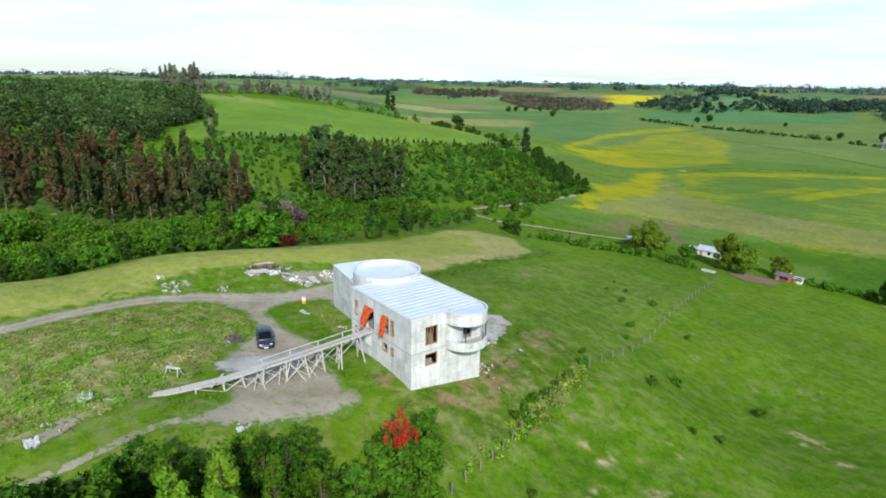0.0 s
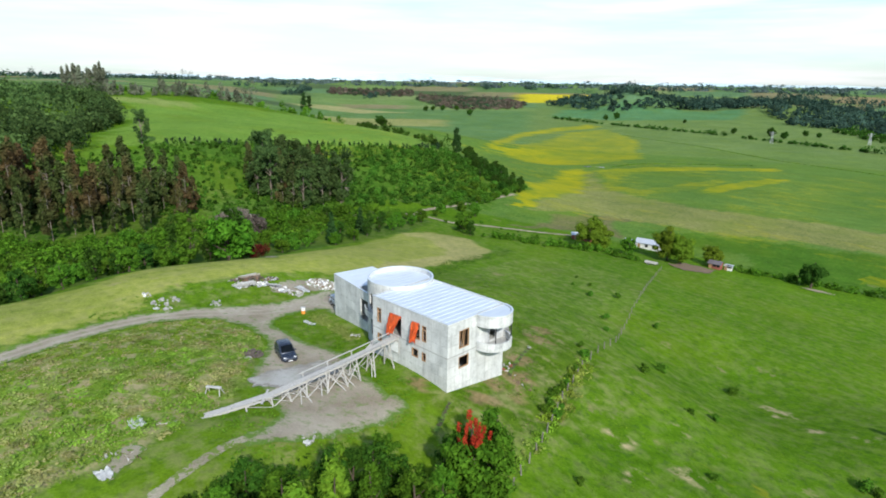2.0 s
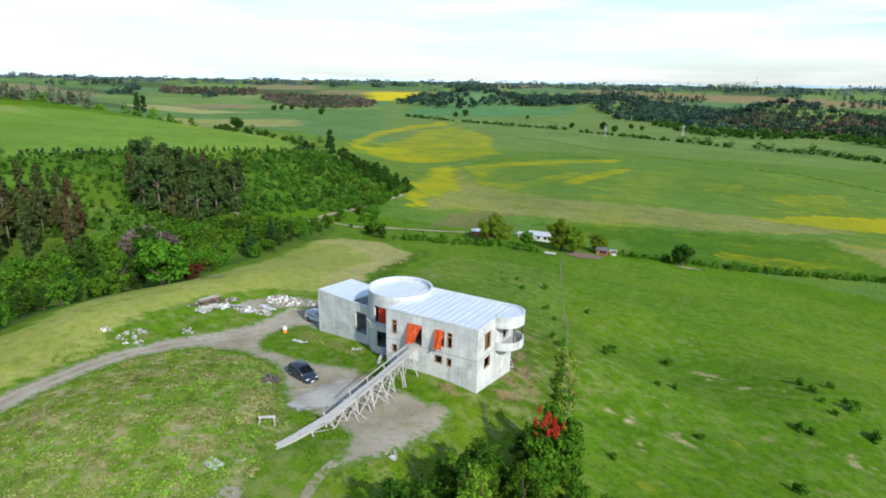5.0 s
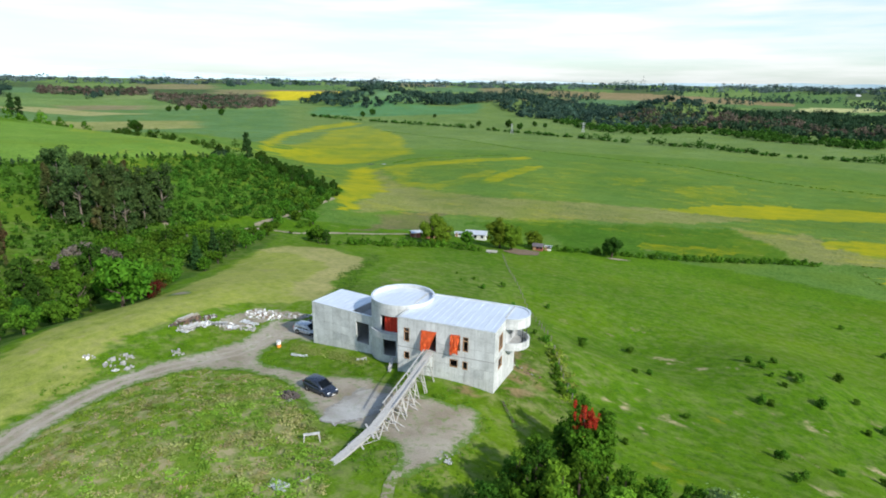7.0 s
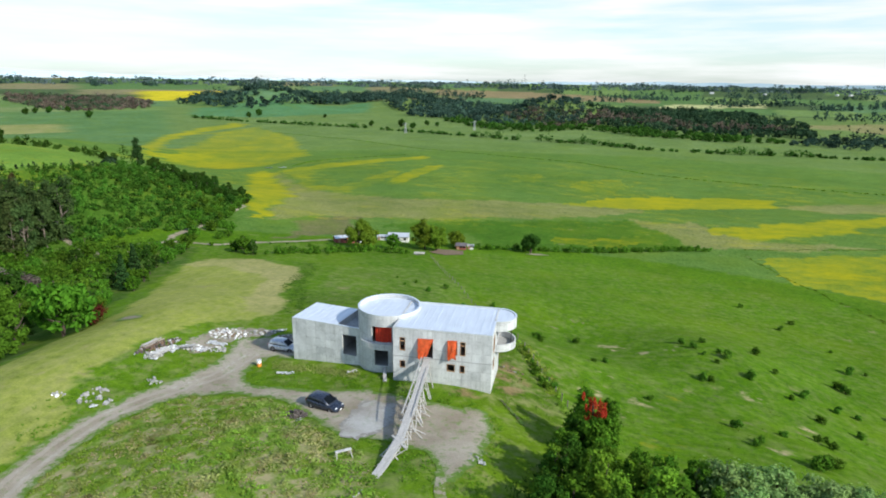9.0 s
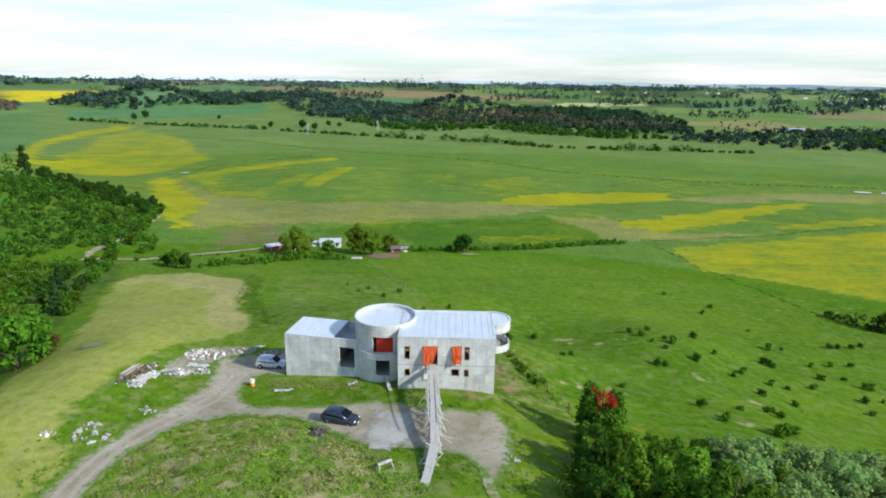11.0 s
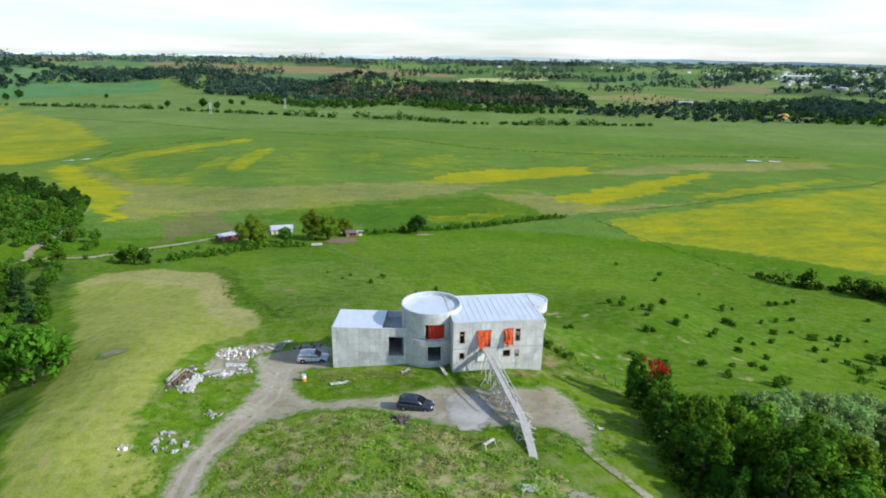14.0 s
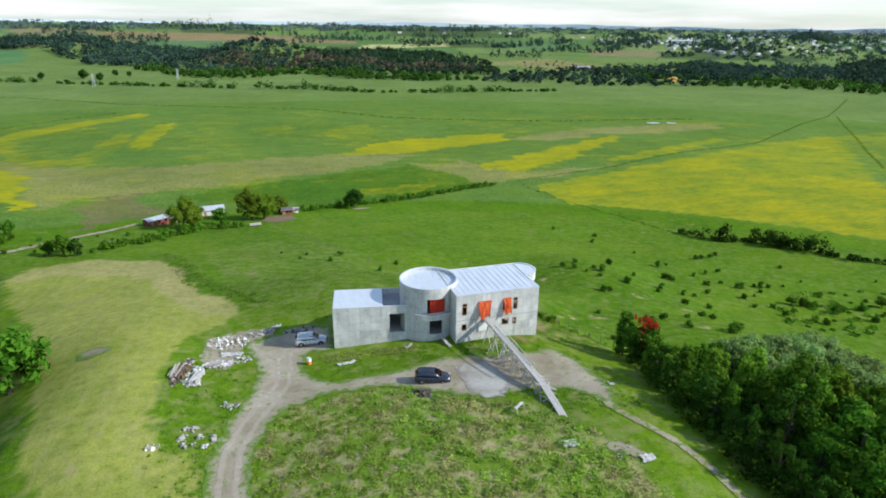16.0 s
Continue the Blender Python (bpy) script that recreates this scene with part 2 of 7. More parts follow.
NEAR_H = [
    -2.00, 5.40, -1.33, -0.72, -0.37, 0.07, -0.08, -0.53, -1.59,
    -4.54, 3.46, -2.42, 1.17, 0.30, 0.54, 1.11, -0.75, -1.11,
    2.12, 1.39, -1.20, 0.88, -0.99, -0.53, 0.01, -0.84, 0.63,
    -0.87, 2.65, -0.48, -0.85, -1.28, 1.37, -0.87, 0.51, 1.79,
    -1.31, 2.33, -1.33, 0.22, 0.82, 0.99, -1.58, -0.27, 0.65,
    -0.04, 2.36, -1.10, 0.83, -0.22, 0.91, 1.04, -0.22, 0.08,
    0.71, 0.23, -0.82, 1.26, 0.56, 0.19, -0.74, -0.62, 1.32,
    -0.59, -0.08, -0.08, -0.33, -0.28, -1.09, -2.23, -0.23, 3.07,
]
PLAIN_R = (0, 100, 200, 350, 500, 700, 1000, 1500, 2200, 3200, 4200, 4900, 7000)
PLAIN_Z = (-10, -18, -29, -36, -45, -54, -62, -64, -58, -36, -2, 18, 20)


# low wooded rises beyond the plain, placed and raised to fit the camera's view
FAR_SWELLS = ((-1052, 2030, 56, 110), (-563, 2090, 32, 120), (-10, 1640, 52, 90), (180, 1560, 14, 90))


def bumps(x, y, lat, heights):
    x0, y0, s, nx, ny, k = lat
    z = np.zeros_like(x)
    for i, hgt in enumerate(heights):
        cx, cy = x0 + s * (i % nx), y0 + s * (i // nx)
        z += hgt * np.exp(-((x - cx) ** 2 + (y - cy) ** 2) / (2 * (k * s) ** 2))
    return z


def ground_z(x, y):
    """The height of the land: a plain, an upland to the west and the swells of the hill."""
    x, y = np.asarray(x, float), np.asarray(y, float)
    r = np.hypot(x, y + 20)
    z = np.interp(r, PLAIN_R, PLAIN_Z)
    k = np.clip((np.degrees(np.arctan2(-x, y + 20)) - 52) / 22, 0, 1)
    k = k * k * (3 - 2 * k) * np.clip((r - 60) / 150, 0, 1)
    upland = np.interp(r, (0, 250, 500, 900, 1600, 3000, 4900), (-8, -2, 8, 16, 16, 12, 22))
    for cx, cy, high, wide in FAR_SWELLS:
        z = z + high * np.exp(-((x - cx) ** 2 + (y - cy) ** 2) / (2 * wide * wide))
    return z * (1 - k) + upland * k + bumps(x, y, MID_LAT, MID_H) + bumps(x, y, NEAR_LAT, NEAR_H)


def gz(x, y):
    return float(ground_z(x, y))


def axis(a, b, lo, hi, step, glo, ghi):
    """Grid lines: even between a and b, wider and wider towards lo and hi."""
    mid = list(np.arange(a, b + step / 2, step))
    up, d = [mid[-1]], step
    while up[-1] < hi:
        d *= ghi
        up.append(up[-1] + d)
    down, d = [mid[0]], step
    while down[-1] > lo:
        d *= glo
        down.append(down[-1] - d)
    return np.array(down[:0:-1] + mid + up[1:])


def inside(x, y, poly):
    r = np.zeros(x.shape, bool)
    n = len(poly)
    for i in range(n):
        (x1, y1), (x2, y2) = poly[i], poly[(i + 1) % n]
        if y1 == y2:
            continue
        c = ((y1 > y) != (y2 > y)) & (x < (x2 - x1) * (y - y1) / (y2 - y1) + x1)
        r ^= c
    return r


def wobble(x, y, size, amp, seed=0):
    """A smooth push of the plan, to make borders uneven."""
    k = 2 * math.pi / size
    dx = np.sin(k * y + seed) + 0.6 * np.sin(2.3 * k * x + 1.7 + seed) + 0.4 * np.sin(5.1 * k * (x + y) + seed)
    dy = np.sin(k * x + 2 + seed) + 0.6 * np.sin(2.1 * k * y + 0.4 + seed) + 0.4 * np.sin(4.7 * k * (x - y) + seed)
    return x + amp * dx, y + amp * dy


MOWN = [(-93, 76), (-91, 86), (-77, 89), (-62, 80), (-56, 70), (-53.4, 57), (-50, 44), (-44.4, 37.5), (-42, 29), (-43, 25), (-46, 19), (-49, 15),
        (-50.5, 8), (-50.2, 0), (-51.2, -5), (-49, -12), (-45.4, -16), (-44.8, -24), (-44.5, -31), (-42, -42), (-40, -70), (-58, -70), (-57, -30), (-59, -18), (-62, -10), (-65, 3), (-69, 20), (-74, 32), (-86, 58)]
TOPPED = [(-93, 76), (-91, 86), (-77, 89), (-62, 80), (-56, 70), (-53.4, 57), (-50, 44), (-44.4, 37.5), (-42, 29), (-44, 25), (-48, 28), (-52, 37), (-57, 47), (-60, 58), (-68, 69), (-80, 75)]
MOUND = [(-33.5, -60), (-37.4, -32.5), (-39, -26), (-39.4, -21), (-38.8, -15.5), (-36.8, -10.7), (-34.8, -8.3), (-27, -7.2), (-22, -9), (-17, -13.5), (-12, -17.5), (-9, -20), (-6, -27), (-4, -45), (-4, -60)]
FLOWER_FIELD = [(83, 181), (107, 190), (150, 206), (234, 243), (342, 306), (430, 340), (464, 351), (405, 284), (256, 140), (220, 66), (184, 28), (154, 50), (141, 62), (135, 73), (126, 84), (112, 92), (106, 101), (99, 114), (94, 127), (88, 149)]
FLOWER_EAST = [(458, 341), (560, 380), (640, 330), (420, 140), (281, 150), (373, 249)]
BAND = [(10, 295), (40, 368), (81, 400), (138, 408), (164, 401), (147, 357), (96, 336), (51, 304)]
BAND_2 = [(83, 241), (122, 269), (180, 317), (258, 382), (241, 350), (162, 267), (128, 234), (94, 219), (81, 224)]
BAND_3 = [(159, 235), (217, 271), (292, 322), (345, 352), (323, 325), (209, 248), (163, 226)]
BARE = [(-231, 405), (-221, 401), (-180, 339), (-149, 300), (-109, 277), (-67, 275), (8, 301), (62, 307), (45, 272), (5, 239), (-48, 220), (-83, 208), (-106, 190), (-115, 168), (-125, 190), (-140, 242), (-183, 326)]
BARE_2 = [(43, 257), (56, 245), (76, 261), (82, 237), (90, 216), (140, 216), (166, 226), (117, 204), (75, 194), (64, 202), (54, 223)]
BARE_3 = [(152, 368), (211, 410), (286, 432), (426, 451), (387, 404), (298, 380), (247, 387), (179, 341)]
POND_BLOOM = [(-162, 231), (-253, 409), (-245, 429), (-206, 361), (-174, 307), (-143, 256), (-134, 221), (-126, 186), (-118, 184), (-116, 163), (-120, 163), (-133, 184)]
STREAK = [(-147, 318), (-140, 413), (-141, 474), (-126, 423), (-121, 338), (-127, 306)]
STREAK_2 = [(-119, 368), (-122, 471), (-110, 531), (-103, 474), (-104, 384), (-107, 341)]
STREAK_3 = [(-228, 423), (-210, 475), (-196, 460), (-198, 402), (-163, 338), (-143, 322), (-120, 304), (-136, 291), (-171, 331)]
DITCH_STRIP = [(-240, 430), (-223, 480), (-194, 549), (-152, 669), (-139, 608), (-178, 500), (-209, 447), (-226, 414)]
NORTH_RIM = [(-411, 478), (-598, 712), (-677, 880), (-716, 1055), (-731, 1222), (-657, 1190), (-642, 986), (-597, 794), (-463, 588), (-412, 512)]
NORTH_LOW = [(-406, 501), (-443, 576), (-415, 585), (-367, 564), (-277, 475), (-289, 435), (-368, 484)]
NORTH_WASH = [(-463, 588), (-634, 974), (-630, 1144), (-452, 940), (-286, 622), (-276, 478)]
MID_BLOOM = [(15, 444), (55, 490), (69, 456), (49, 404), (22, 403)]
MID_BLOOM_2 = [(-30, 408), (-30, 470), (-9, 498), (-7, 437)]
CROP_BLOOM = [(6, 194), (34, 206), (53, 204), (56, 195), (31, 186), (5, 181)]
HILL_FIELD = [(-485, 115), (-470, 140), (-457, 171), (-450, 227), (-445, 300), (-400, 320), (-300, 298), (-250, 245), (-228, 210), (-214, 190), (-216, 170), (-223, 160), (-231, 148), (-231, 130), (-223, 97), (-212, 75), (-203, 58), (-200, 46), (-226, 32), (-239, 34), (-323, 78), (-400, 100)]
HILL_TOP = [(-485, 115), (-470, 140), (-457, 171), (-432, 160), (-430, 120), (-445, 110)]
TEAL_FIELD = [(-940, 1376), (-756, 1414), (-575, 1700), (-641, 1980), (-1005, 1900), (-1137, 1700)]
BROWN_FIELD = [(-684, 3040), (-449, 2950), (152, 2740), (423, 2690), (440, 2900), (184, 3306), (-277, 3598), (-740, 3622)]
PALE_FIELD = [(366, 2348), (766, 2468), (845, 2730), (427, 2587)]
STUBBLE = [(565, 1619), (670, 1435), (723, 1330), (900, 1420), (860, 1743)]
STRAW_STRIP = [(-1477, 964), (-1330, 1040), (-1310, 1160), (-1420, 1140), (-1710, 1163), (-1600, 960)]
CROP = [(-69, 187), (-58, 211), (-20, 222), (28, 241), (41, 249), (53, 227), (62, 205), (68, 190), (30, 180), (1, 170), (-24, 168), (-29, 186)]
LEAN_SLOPE = [(-1, -3), (11, -4), (8, 8), (3, 22), (-4, 44), (-14, 70), (-24, 97), (-40, 100), (-52, 84), (-42, 40), (-32, 18), (0, 11)]
PLANTED = [(-150, 4), (-178, -12), (-206, -4), (-200, 30), (-200, 46), (-203, 58), (-212, 75), (-223, 97), (-231, 130), (-231, 148), (-223, 160), (-216, 170), (-214, 190), (-228, 210), (-250, 245), (-250, 262), (-200, 240), (-140, 200), (-118, 130), (-138, 112), (-130, 70), (-125, 25)]
PLOT = [(-97, 137), (-107, 180), (-95, 195), (-81, 206), (-71, 167), (-79, 155)]
RAPE = (29, 37.5, 2500, 3300)


def build_ground():
    xs = axis(-72, 30, -4950, 4950, 0.82, 1.030, 1.027)
    ys = axis(-48, 72, -3000, 4950, 0.82, 1.10, 1.024)
    X, Y = np.meshgrid(xs, ys)
    x, y = X.ravel(), Y.ravel()
    z = ground_z(x, y)
    hump = inside(*wobble(x, y, 9, 0.5), MOUND)
    z += hump * 0.12 * np.sin(x * 2.7 + 2 * np.sin(y * .9)) * np.sin(y * 2.1 + 2 * np.sin(x * 1.1))
    r = np.hypot(x, y + 20)
    a = np.degrees(np.arctan2(-x, y + 20))
    wx, wy = wobble(x, y, 14, 0.45)
    fx, fy = wobble(x, y, 90, 6, 1)
    col = np.zeros((len(x), 3))
    col[:] = (0.080, 0.178, 0.008)
    col[(x < 12) & (x > -62) & (y > -75) & (y < 42)] = (0.090, 0.185, 0.010)
    # far parcels, each with its own crop; colours cooled to paint in haze
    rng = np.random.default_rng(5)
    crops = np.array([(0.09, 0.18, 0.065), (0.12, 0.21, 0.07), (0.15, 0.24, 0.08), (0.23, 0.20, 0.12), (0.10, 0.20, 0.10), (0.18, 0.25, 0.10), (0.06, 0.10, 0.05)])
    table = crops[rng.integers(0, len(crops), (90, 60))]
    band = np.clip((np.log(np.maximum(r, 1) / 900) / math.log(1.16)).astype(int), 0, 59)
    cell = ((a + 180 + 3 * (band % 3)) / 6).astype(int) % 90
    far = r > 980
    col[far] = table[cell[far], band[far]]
    # blue raised in these far greens, distance haze put into the tint
    meadow = (r > 780) & (r < 980)
    col[meadow] = (0.130, 0.212, 0.058)
    beyond = (r >= 980) & (r < 2150) & (a < 36)
    col[beyond] = (0.135, 0.212, 0.068)
    bluish = (a > 36) & (a < 58) & (r > 720) & (r < 1950)
    col[bluish] = (0.10, 0.20, 0.075)
    pale = (a > 44) & (a < 56) & (r > 1250) & (r < 1500)
    col[pale] = (0.27, 0.28, 0.11)
    plain = (r > 190) & (r < 780) & (a < 56)
    col[plain] = (0.098, 0.190, 0.036)
    rape = (a > RAPE[0]) & (a < RAPE[1]) & (r > RAPE[2]) & (r < RAPE[3])
    col[rape] = (0.62, 0.52, 0.02)

    def paint(poly, c, warp=(fx, fy)):
        m = inside(*warp, poly)
        col[m] = c
        return m

    near_warp = wobble(x, y, 38, 2.0, 1)
    for poly in (BARE, BARE_2, BARE_3):
        paint(poly, (0.205, 0.225, 0.078), near_warp)
    paint(CROP, (0.060, 0.150, 0.014), near_warp)
    lean = paint(LEAN_SLOPE, (0.100, 0.190, 0.019), (wx, wy))
    paint(HILL_FIELD, (0.140, 0.262, 0.040))
    paint(HILL_TOP, (0.20, 0.27, 0.075))
    paint(TEAL_FIELD, (0.085, 0.215, 0.095))
    paint(BROWN_FIELD, (0.27, 0.20, 0.12))
    paint(PALE_FIELD, (0.50, 0.50, 0.25))
    paint(STUBBLE, (0.25, 0.23, 0.11))
    paint(STRAW_STRIP, (0.33, 0.32, 0.15))
    paint(PLANTED, (0.068, 0.158, 0.017))
    # valley floor tinted dark green to read as scrub
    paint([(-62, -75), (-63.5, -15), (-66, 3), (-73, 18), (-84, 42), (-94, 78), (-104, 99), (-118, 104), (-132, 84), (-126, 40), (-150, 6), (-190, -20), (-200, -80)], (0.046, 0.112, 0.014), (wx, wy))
    paint(PLOT, (0.15, 0.15, 0.07))
    mown = paint(MOWN, (0.232, 0.280, 0.058), wobble(wx, wy, 3.1, 0.35, 2))
    paint(TOPPED, (0.305, 0.305, 0.115), wobble(x, y, 20, 0.9, 3))
    paint(MOUND, (0.138, 0.240, 0.028), (wx, wy))
    # slope beside the house: deeper green grass, with shadow darkening in the tint
    slope = inside(wx, wy, [(-1, -3), (9, -5), (8, 10), (4, 24), (-6, 30), (-16, 22), (-1, 10)])
    col[slope] = (0.080, 0.150, 0.012)
    bloom = np.zeros(len(x))
    for poly, k in ((NORTH_WASH, 0.67), (FLOWER_FIELD, 0.68), (FLOWER_EAST, 0.60), (BAND, 0.75), (BAND_2, 0.74), (BAND_3, 0.69), (POND_BLOOM, 0.78), (STREAK, 0.62), (STREAK_2, 0.70), (STREAK_3, 0.62),
                    (DITCH_STRIP, 0.70), (NORTH_RIM, 0.73), (NORTH_LOW, 0.75), (MID_BLOOM, 0.62), (MID_BLOOM_2, 0.60), (CROP_BLOOM, 0.60)):
        bloom[inside(*near_warp, poly)] = k
    loose = plain & (bloom == 0) & (r > 230) & (r < 650)
    bloom[loose] = 0.54
    bloom[(r < 190) & (x > 5) & ~mown] = 0.16
    for px, py, pr in ((8.8, 27.8, 2.3), (20, 22.5, 2.6), (25, 20.5, 2.2), (16.5, 11.2, 2.0), (28, 26, 2.2), (21, 1, 3.0), (24, 7, 2.5), (26, -8, 3.0), (-54, 136, 4.0)):
        qx, qy = wobble(x, y, 4.5, 0.7, px)
        near = np.hypot(qx - px, (qy - py) * 0.7) < pr
        bloom[near] = 0.56
    weedy_v = np.where(hump, 1.35, np.where(slope, 0.6, np.where(lean, 0.35, np.where((x < 11) & (x > -52) & (y > -60) & (y < 34) & ~mown, 0.42, np.where(mown, 0.25, np.where(r < 170, 0.22, 0.0))))))
    # straw-coloured dead grass in the pasture, trodden earth below the house
    for px, py, pr in ((13.1, 13.9, 1.5), (20.6, 16.2, 1.4), (17.2, 9.8, 1.2), (19.3, 51.1, 2.2), (15.6, 23.5, 1.1), (25, 47.5, 1.2), (30.7, 49.1, 1.3), (40, 30, 1.5), (46, 22, 1.3), (36, 6, 1.4)):
        qx, qy = wobble(x, y, 3.3, 0.35, py)
        weedy_v[np.hypot((qx - px) * 0.8, qy - py) < pr] = 1.5
    for px, py, pr in ((1.3, 10.6, 1.7), (0.9, 6.5, 1.0), (2.6, 3.2, 1.3), (-1.5, 14.5, 1.5), (3.4, 7.6, 1.2), (-4.6, 23.0, 1.6), (-7.5, 27.5, 1.4), (-2.8, -1.2, 1.1)):
        qx, qy = wobble(x, y, 3.3, 0.35, px)
        soil = np.hypot(qx - px, (qy - py) * 0.8) < pr
        col[soil] = (0.215, 0.170, 0.085)
    nx, ny = len(xs), len(ys)
    i = np.arange(nx * ny).reshape(ny, nx)
    quads = np.stack([i[:-1, :-1], i[:-1, 1:], i[1:, 1:], i[1:, :-1]], -1).reshape(-1, 4)
    me = bpy.data.meshes.new("ground")
    me.from_pydata(np.stack([x, y, z], 1).tolist(), [], quads.tolist())
    ca = me.color_attributes.new("tint", "FLOAT_COLOR", "POINT")
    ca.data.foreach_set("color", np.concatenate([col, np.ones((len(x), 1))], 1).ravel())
    for name, v in (("bloom", bloom), ("mown", mown.astype(float)), ("weedy", weedy_v)):
        at = me.attributes.new(name, "FLOAT", "POINT")
        at.data.foreach_set("value", v)
    me.polygons.foreach_set("use_smooth", [True] * len(me.polygons))
    m = Mat("grassland", 0.95, 0, 0.03)
    v = m.world_pos()
    c = m.attr("tint").outputs["Color"]
    huge = m.noise(v, 0.012, 4)
    big = m.noise(v, 0.09, 5, 0.6)
    mid = m.noise(v, 0.7, 5, 0.65)
    fine = m.noise(v, 4.5, 5, 0.7)
    c = m.mix(1.0, c, m.ramp(huge, (0.3, (0.82, 0.86, 0.8)), (0.7, (1.2, 1.13, 1.2))), "MULTIPLY")
    c = m.mix(1.0, c, m.ramp(big, (0.3, (0.80, 0.85, 0.78)), (0.7, (1.18, 1.13, 1.12))), "MULTIPLY")
    c = m.mix(1.0, c, m.ramp(mid, (0.25, (0.62, 0.68, 0.6)), (0.5, (1, 1, 1)), (0.8, (1.4, 1.28, 1.4))), "MULTIPLY")
    c = m.mix(1.0, c, m.ramp(fine, (0.3, (0.7, 0.74, 0.7)), (0.7, (1.28, 1.22, 1.25))), "MULTIPLY")
    tuss = m.noise(v, 1.15, 3, 0.5)
    mw = m.attr("mown").outputs["Fac"]
    keep = m.math("SUBTRACT", m.math("SUBTRACT", 1.0, m.math("MULTIPLY", mw, 0.75)), m.math("MULTIPLY", m.math("MINIMUM", m.attr("weedy").outputs["Fac"], 1.3), 0.55))
    c = m.mix(m.math("MULTIPLY", m.grey(tuss, 0.555, 0.65, 0, 0.68), keep), c, (0.040, 0.095, 0.012))
    wash = m.grey(m.noise(v, 0.03, 5, 0.6), 0.46, 0.66, 0, 0.34)
    c = m.mix(wash, c, (0.140, 0.205, 0.010))
    tip = m.noise(v, 0.33, 6, 0.72)
    c = m.mix(m.grey(tip, 0.52, 0.70, 0, 0.34), c, (0.165, 0.225, 0.038))
    # dry straw and bare spots among the weeds
    weedy = m.attr("weedy").outputs["Fac"]
    dry = m.math("MULTIPLY", m.grey(m.noise(v, 0.45, 5, 0.65), 0.47, 0.64), weedy)
    c = m.mix(m.math("MULTIPLY", dry, 0.66), c, (0.37, 0.315, 0.175))
    spot = m.grey(m.noise(v, 0.17, 5, 0.7), 0.63, 0.69)
    c = m.mix(m.math("MULTIPLY", spot, 0.5), c, (0.27, 0.23, 0.12))
    # mower lines
    lines = m.noise(m.scaled(v, 0.9, 0.11, 1), 1.0, 5, 0.65)
    c = m.mix(m.math("MULTIPLY", m.grey(lines, 0.45, 0.72, 0, 0.34), mw), c, (0.35, 0.32, 0.15))
    # flowers in drifts
    bl = m.attr("bloom").outputs["Fac"]
    drift = m.noise(m.scaled(v, 0.020, 0.017, 0.02), 1.0, 7, 0.66)
    fleck = m.noise(m.scaled(v, 0.05, 0.13, 0.1), 1.0, 6, 0.75)
    speck = m.noise(m.scaled(v, 0.22, 0.5, 0.3), 1.0, 5, 0.75)
    g = m.math("ADD", m.math("MULTIPLY", drift, 0.32), m.math("ADD", m.math("MULTIPLY", fleck, 0.36), m.math("MULTIPLY", speck, 0.32)))
    thr = m.math("SUBTRACT", 0.88, m.math("MULTIPLY", bl, 0.52))
    y_f = m.grey(m.math("SUBTRACT", g, thr), -0.085, 0.075)
    c = m.mix(m.grey(bl, 0.56, 0.72, 0, 0.55), c, (0.185, 0.238, 0.010))
    c = m.mix(m.math("MULTIPLY", y_f, 0.70), c, (0.43, 0.37, 0.006))
    m.colour(c)
    m.bump(m.math("ADD", mid, m.math("MULTIPLY", fine, 0.5)), 0.55, 0.25)
    me.materials.append(m.m)
    return tagged(new("ground", me), "green pasture and weedy hilltop sloping to a flowering plain", "ground", kind="structure")


# ---------------- builders ----------------


def part(name, bm, material, parent=None, label="", smooth=False):
    me = bpy.data.meshes.new(name)
    bmesh.ops.recalc_face_normals(bm, faces=bm.faces)
    bm.to_mesh(me)
    bm.free()
    return mesh_part(name, me, material, parent, label, smooth)


def mesh_part(name, me, material, parent=None, label="", smooth=False):
    me.materials.append(material)
    if smooth:
        me.polygons.foreach_set("use_smooth", [True] * len(me.polygons))
    ob = new(name, me)
    if parent:
        ob.parent = parent
    if label:
        ob["label"] = label
    return ob


def empty(name, m, label, category, group="", kind=""):
    ob = new(name)
    ob.matrix_world = m
    ob.empty_display_size = 0.3
    return tagged(ob, label, category, group, kind)


def box(bm, x0, x1, y0, y1, z0, z1, bevel=0.0, m=None):
    r = bmesh.ops.create_cube(bm, size=1.0)
    vs = r["verts"]
    for v in vs:
        v.co = Vector(((x0 + x1) / 2 + v.co.x * (x1 - x0), (y0 + y1) / 2 + v.co.y * (y1 - y0), (z0 + z1) / 2 + v.co.z * (z1 - z0)))
    if bevel:
        es = list({e for v in vs for e in v.link_edges})
        r = bmesh.ops.bevel(bm, geom=es, offset=bevel, segments=1, affect="EDGES")
        vs = list({v for f in r["faces"] for v in f.verts} | {v for v in vs if v.is_valid})
    if m is not None:
        bmesh.ops.transform(bm, matrix=m, verts=vs)
    return vs


def beam(bm, a, b, w, t, twist=0.0):
    """A bar of section w x t from a to b."""
    a, b = Vector(a), Vector(b)
    d = b - a
    q = d.to_track_quat("Y", "Z").to_matrix().to_4x4()
    m = Matrix.Translation((a + b) / 2) @ q @ pose(0, 0, 0, 0, twist, 0)
    return box(bm, -w / 2, w / 2, -d.length / 2, d.length / 2, -t / 2, t / 2, 0, m)


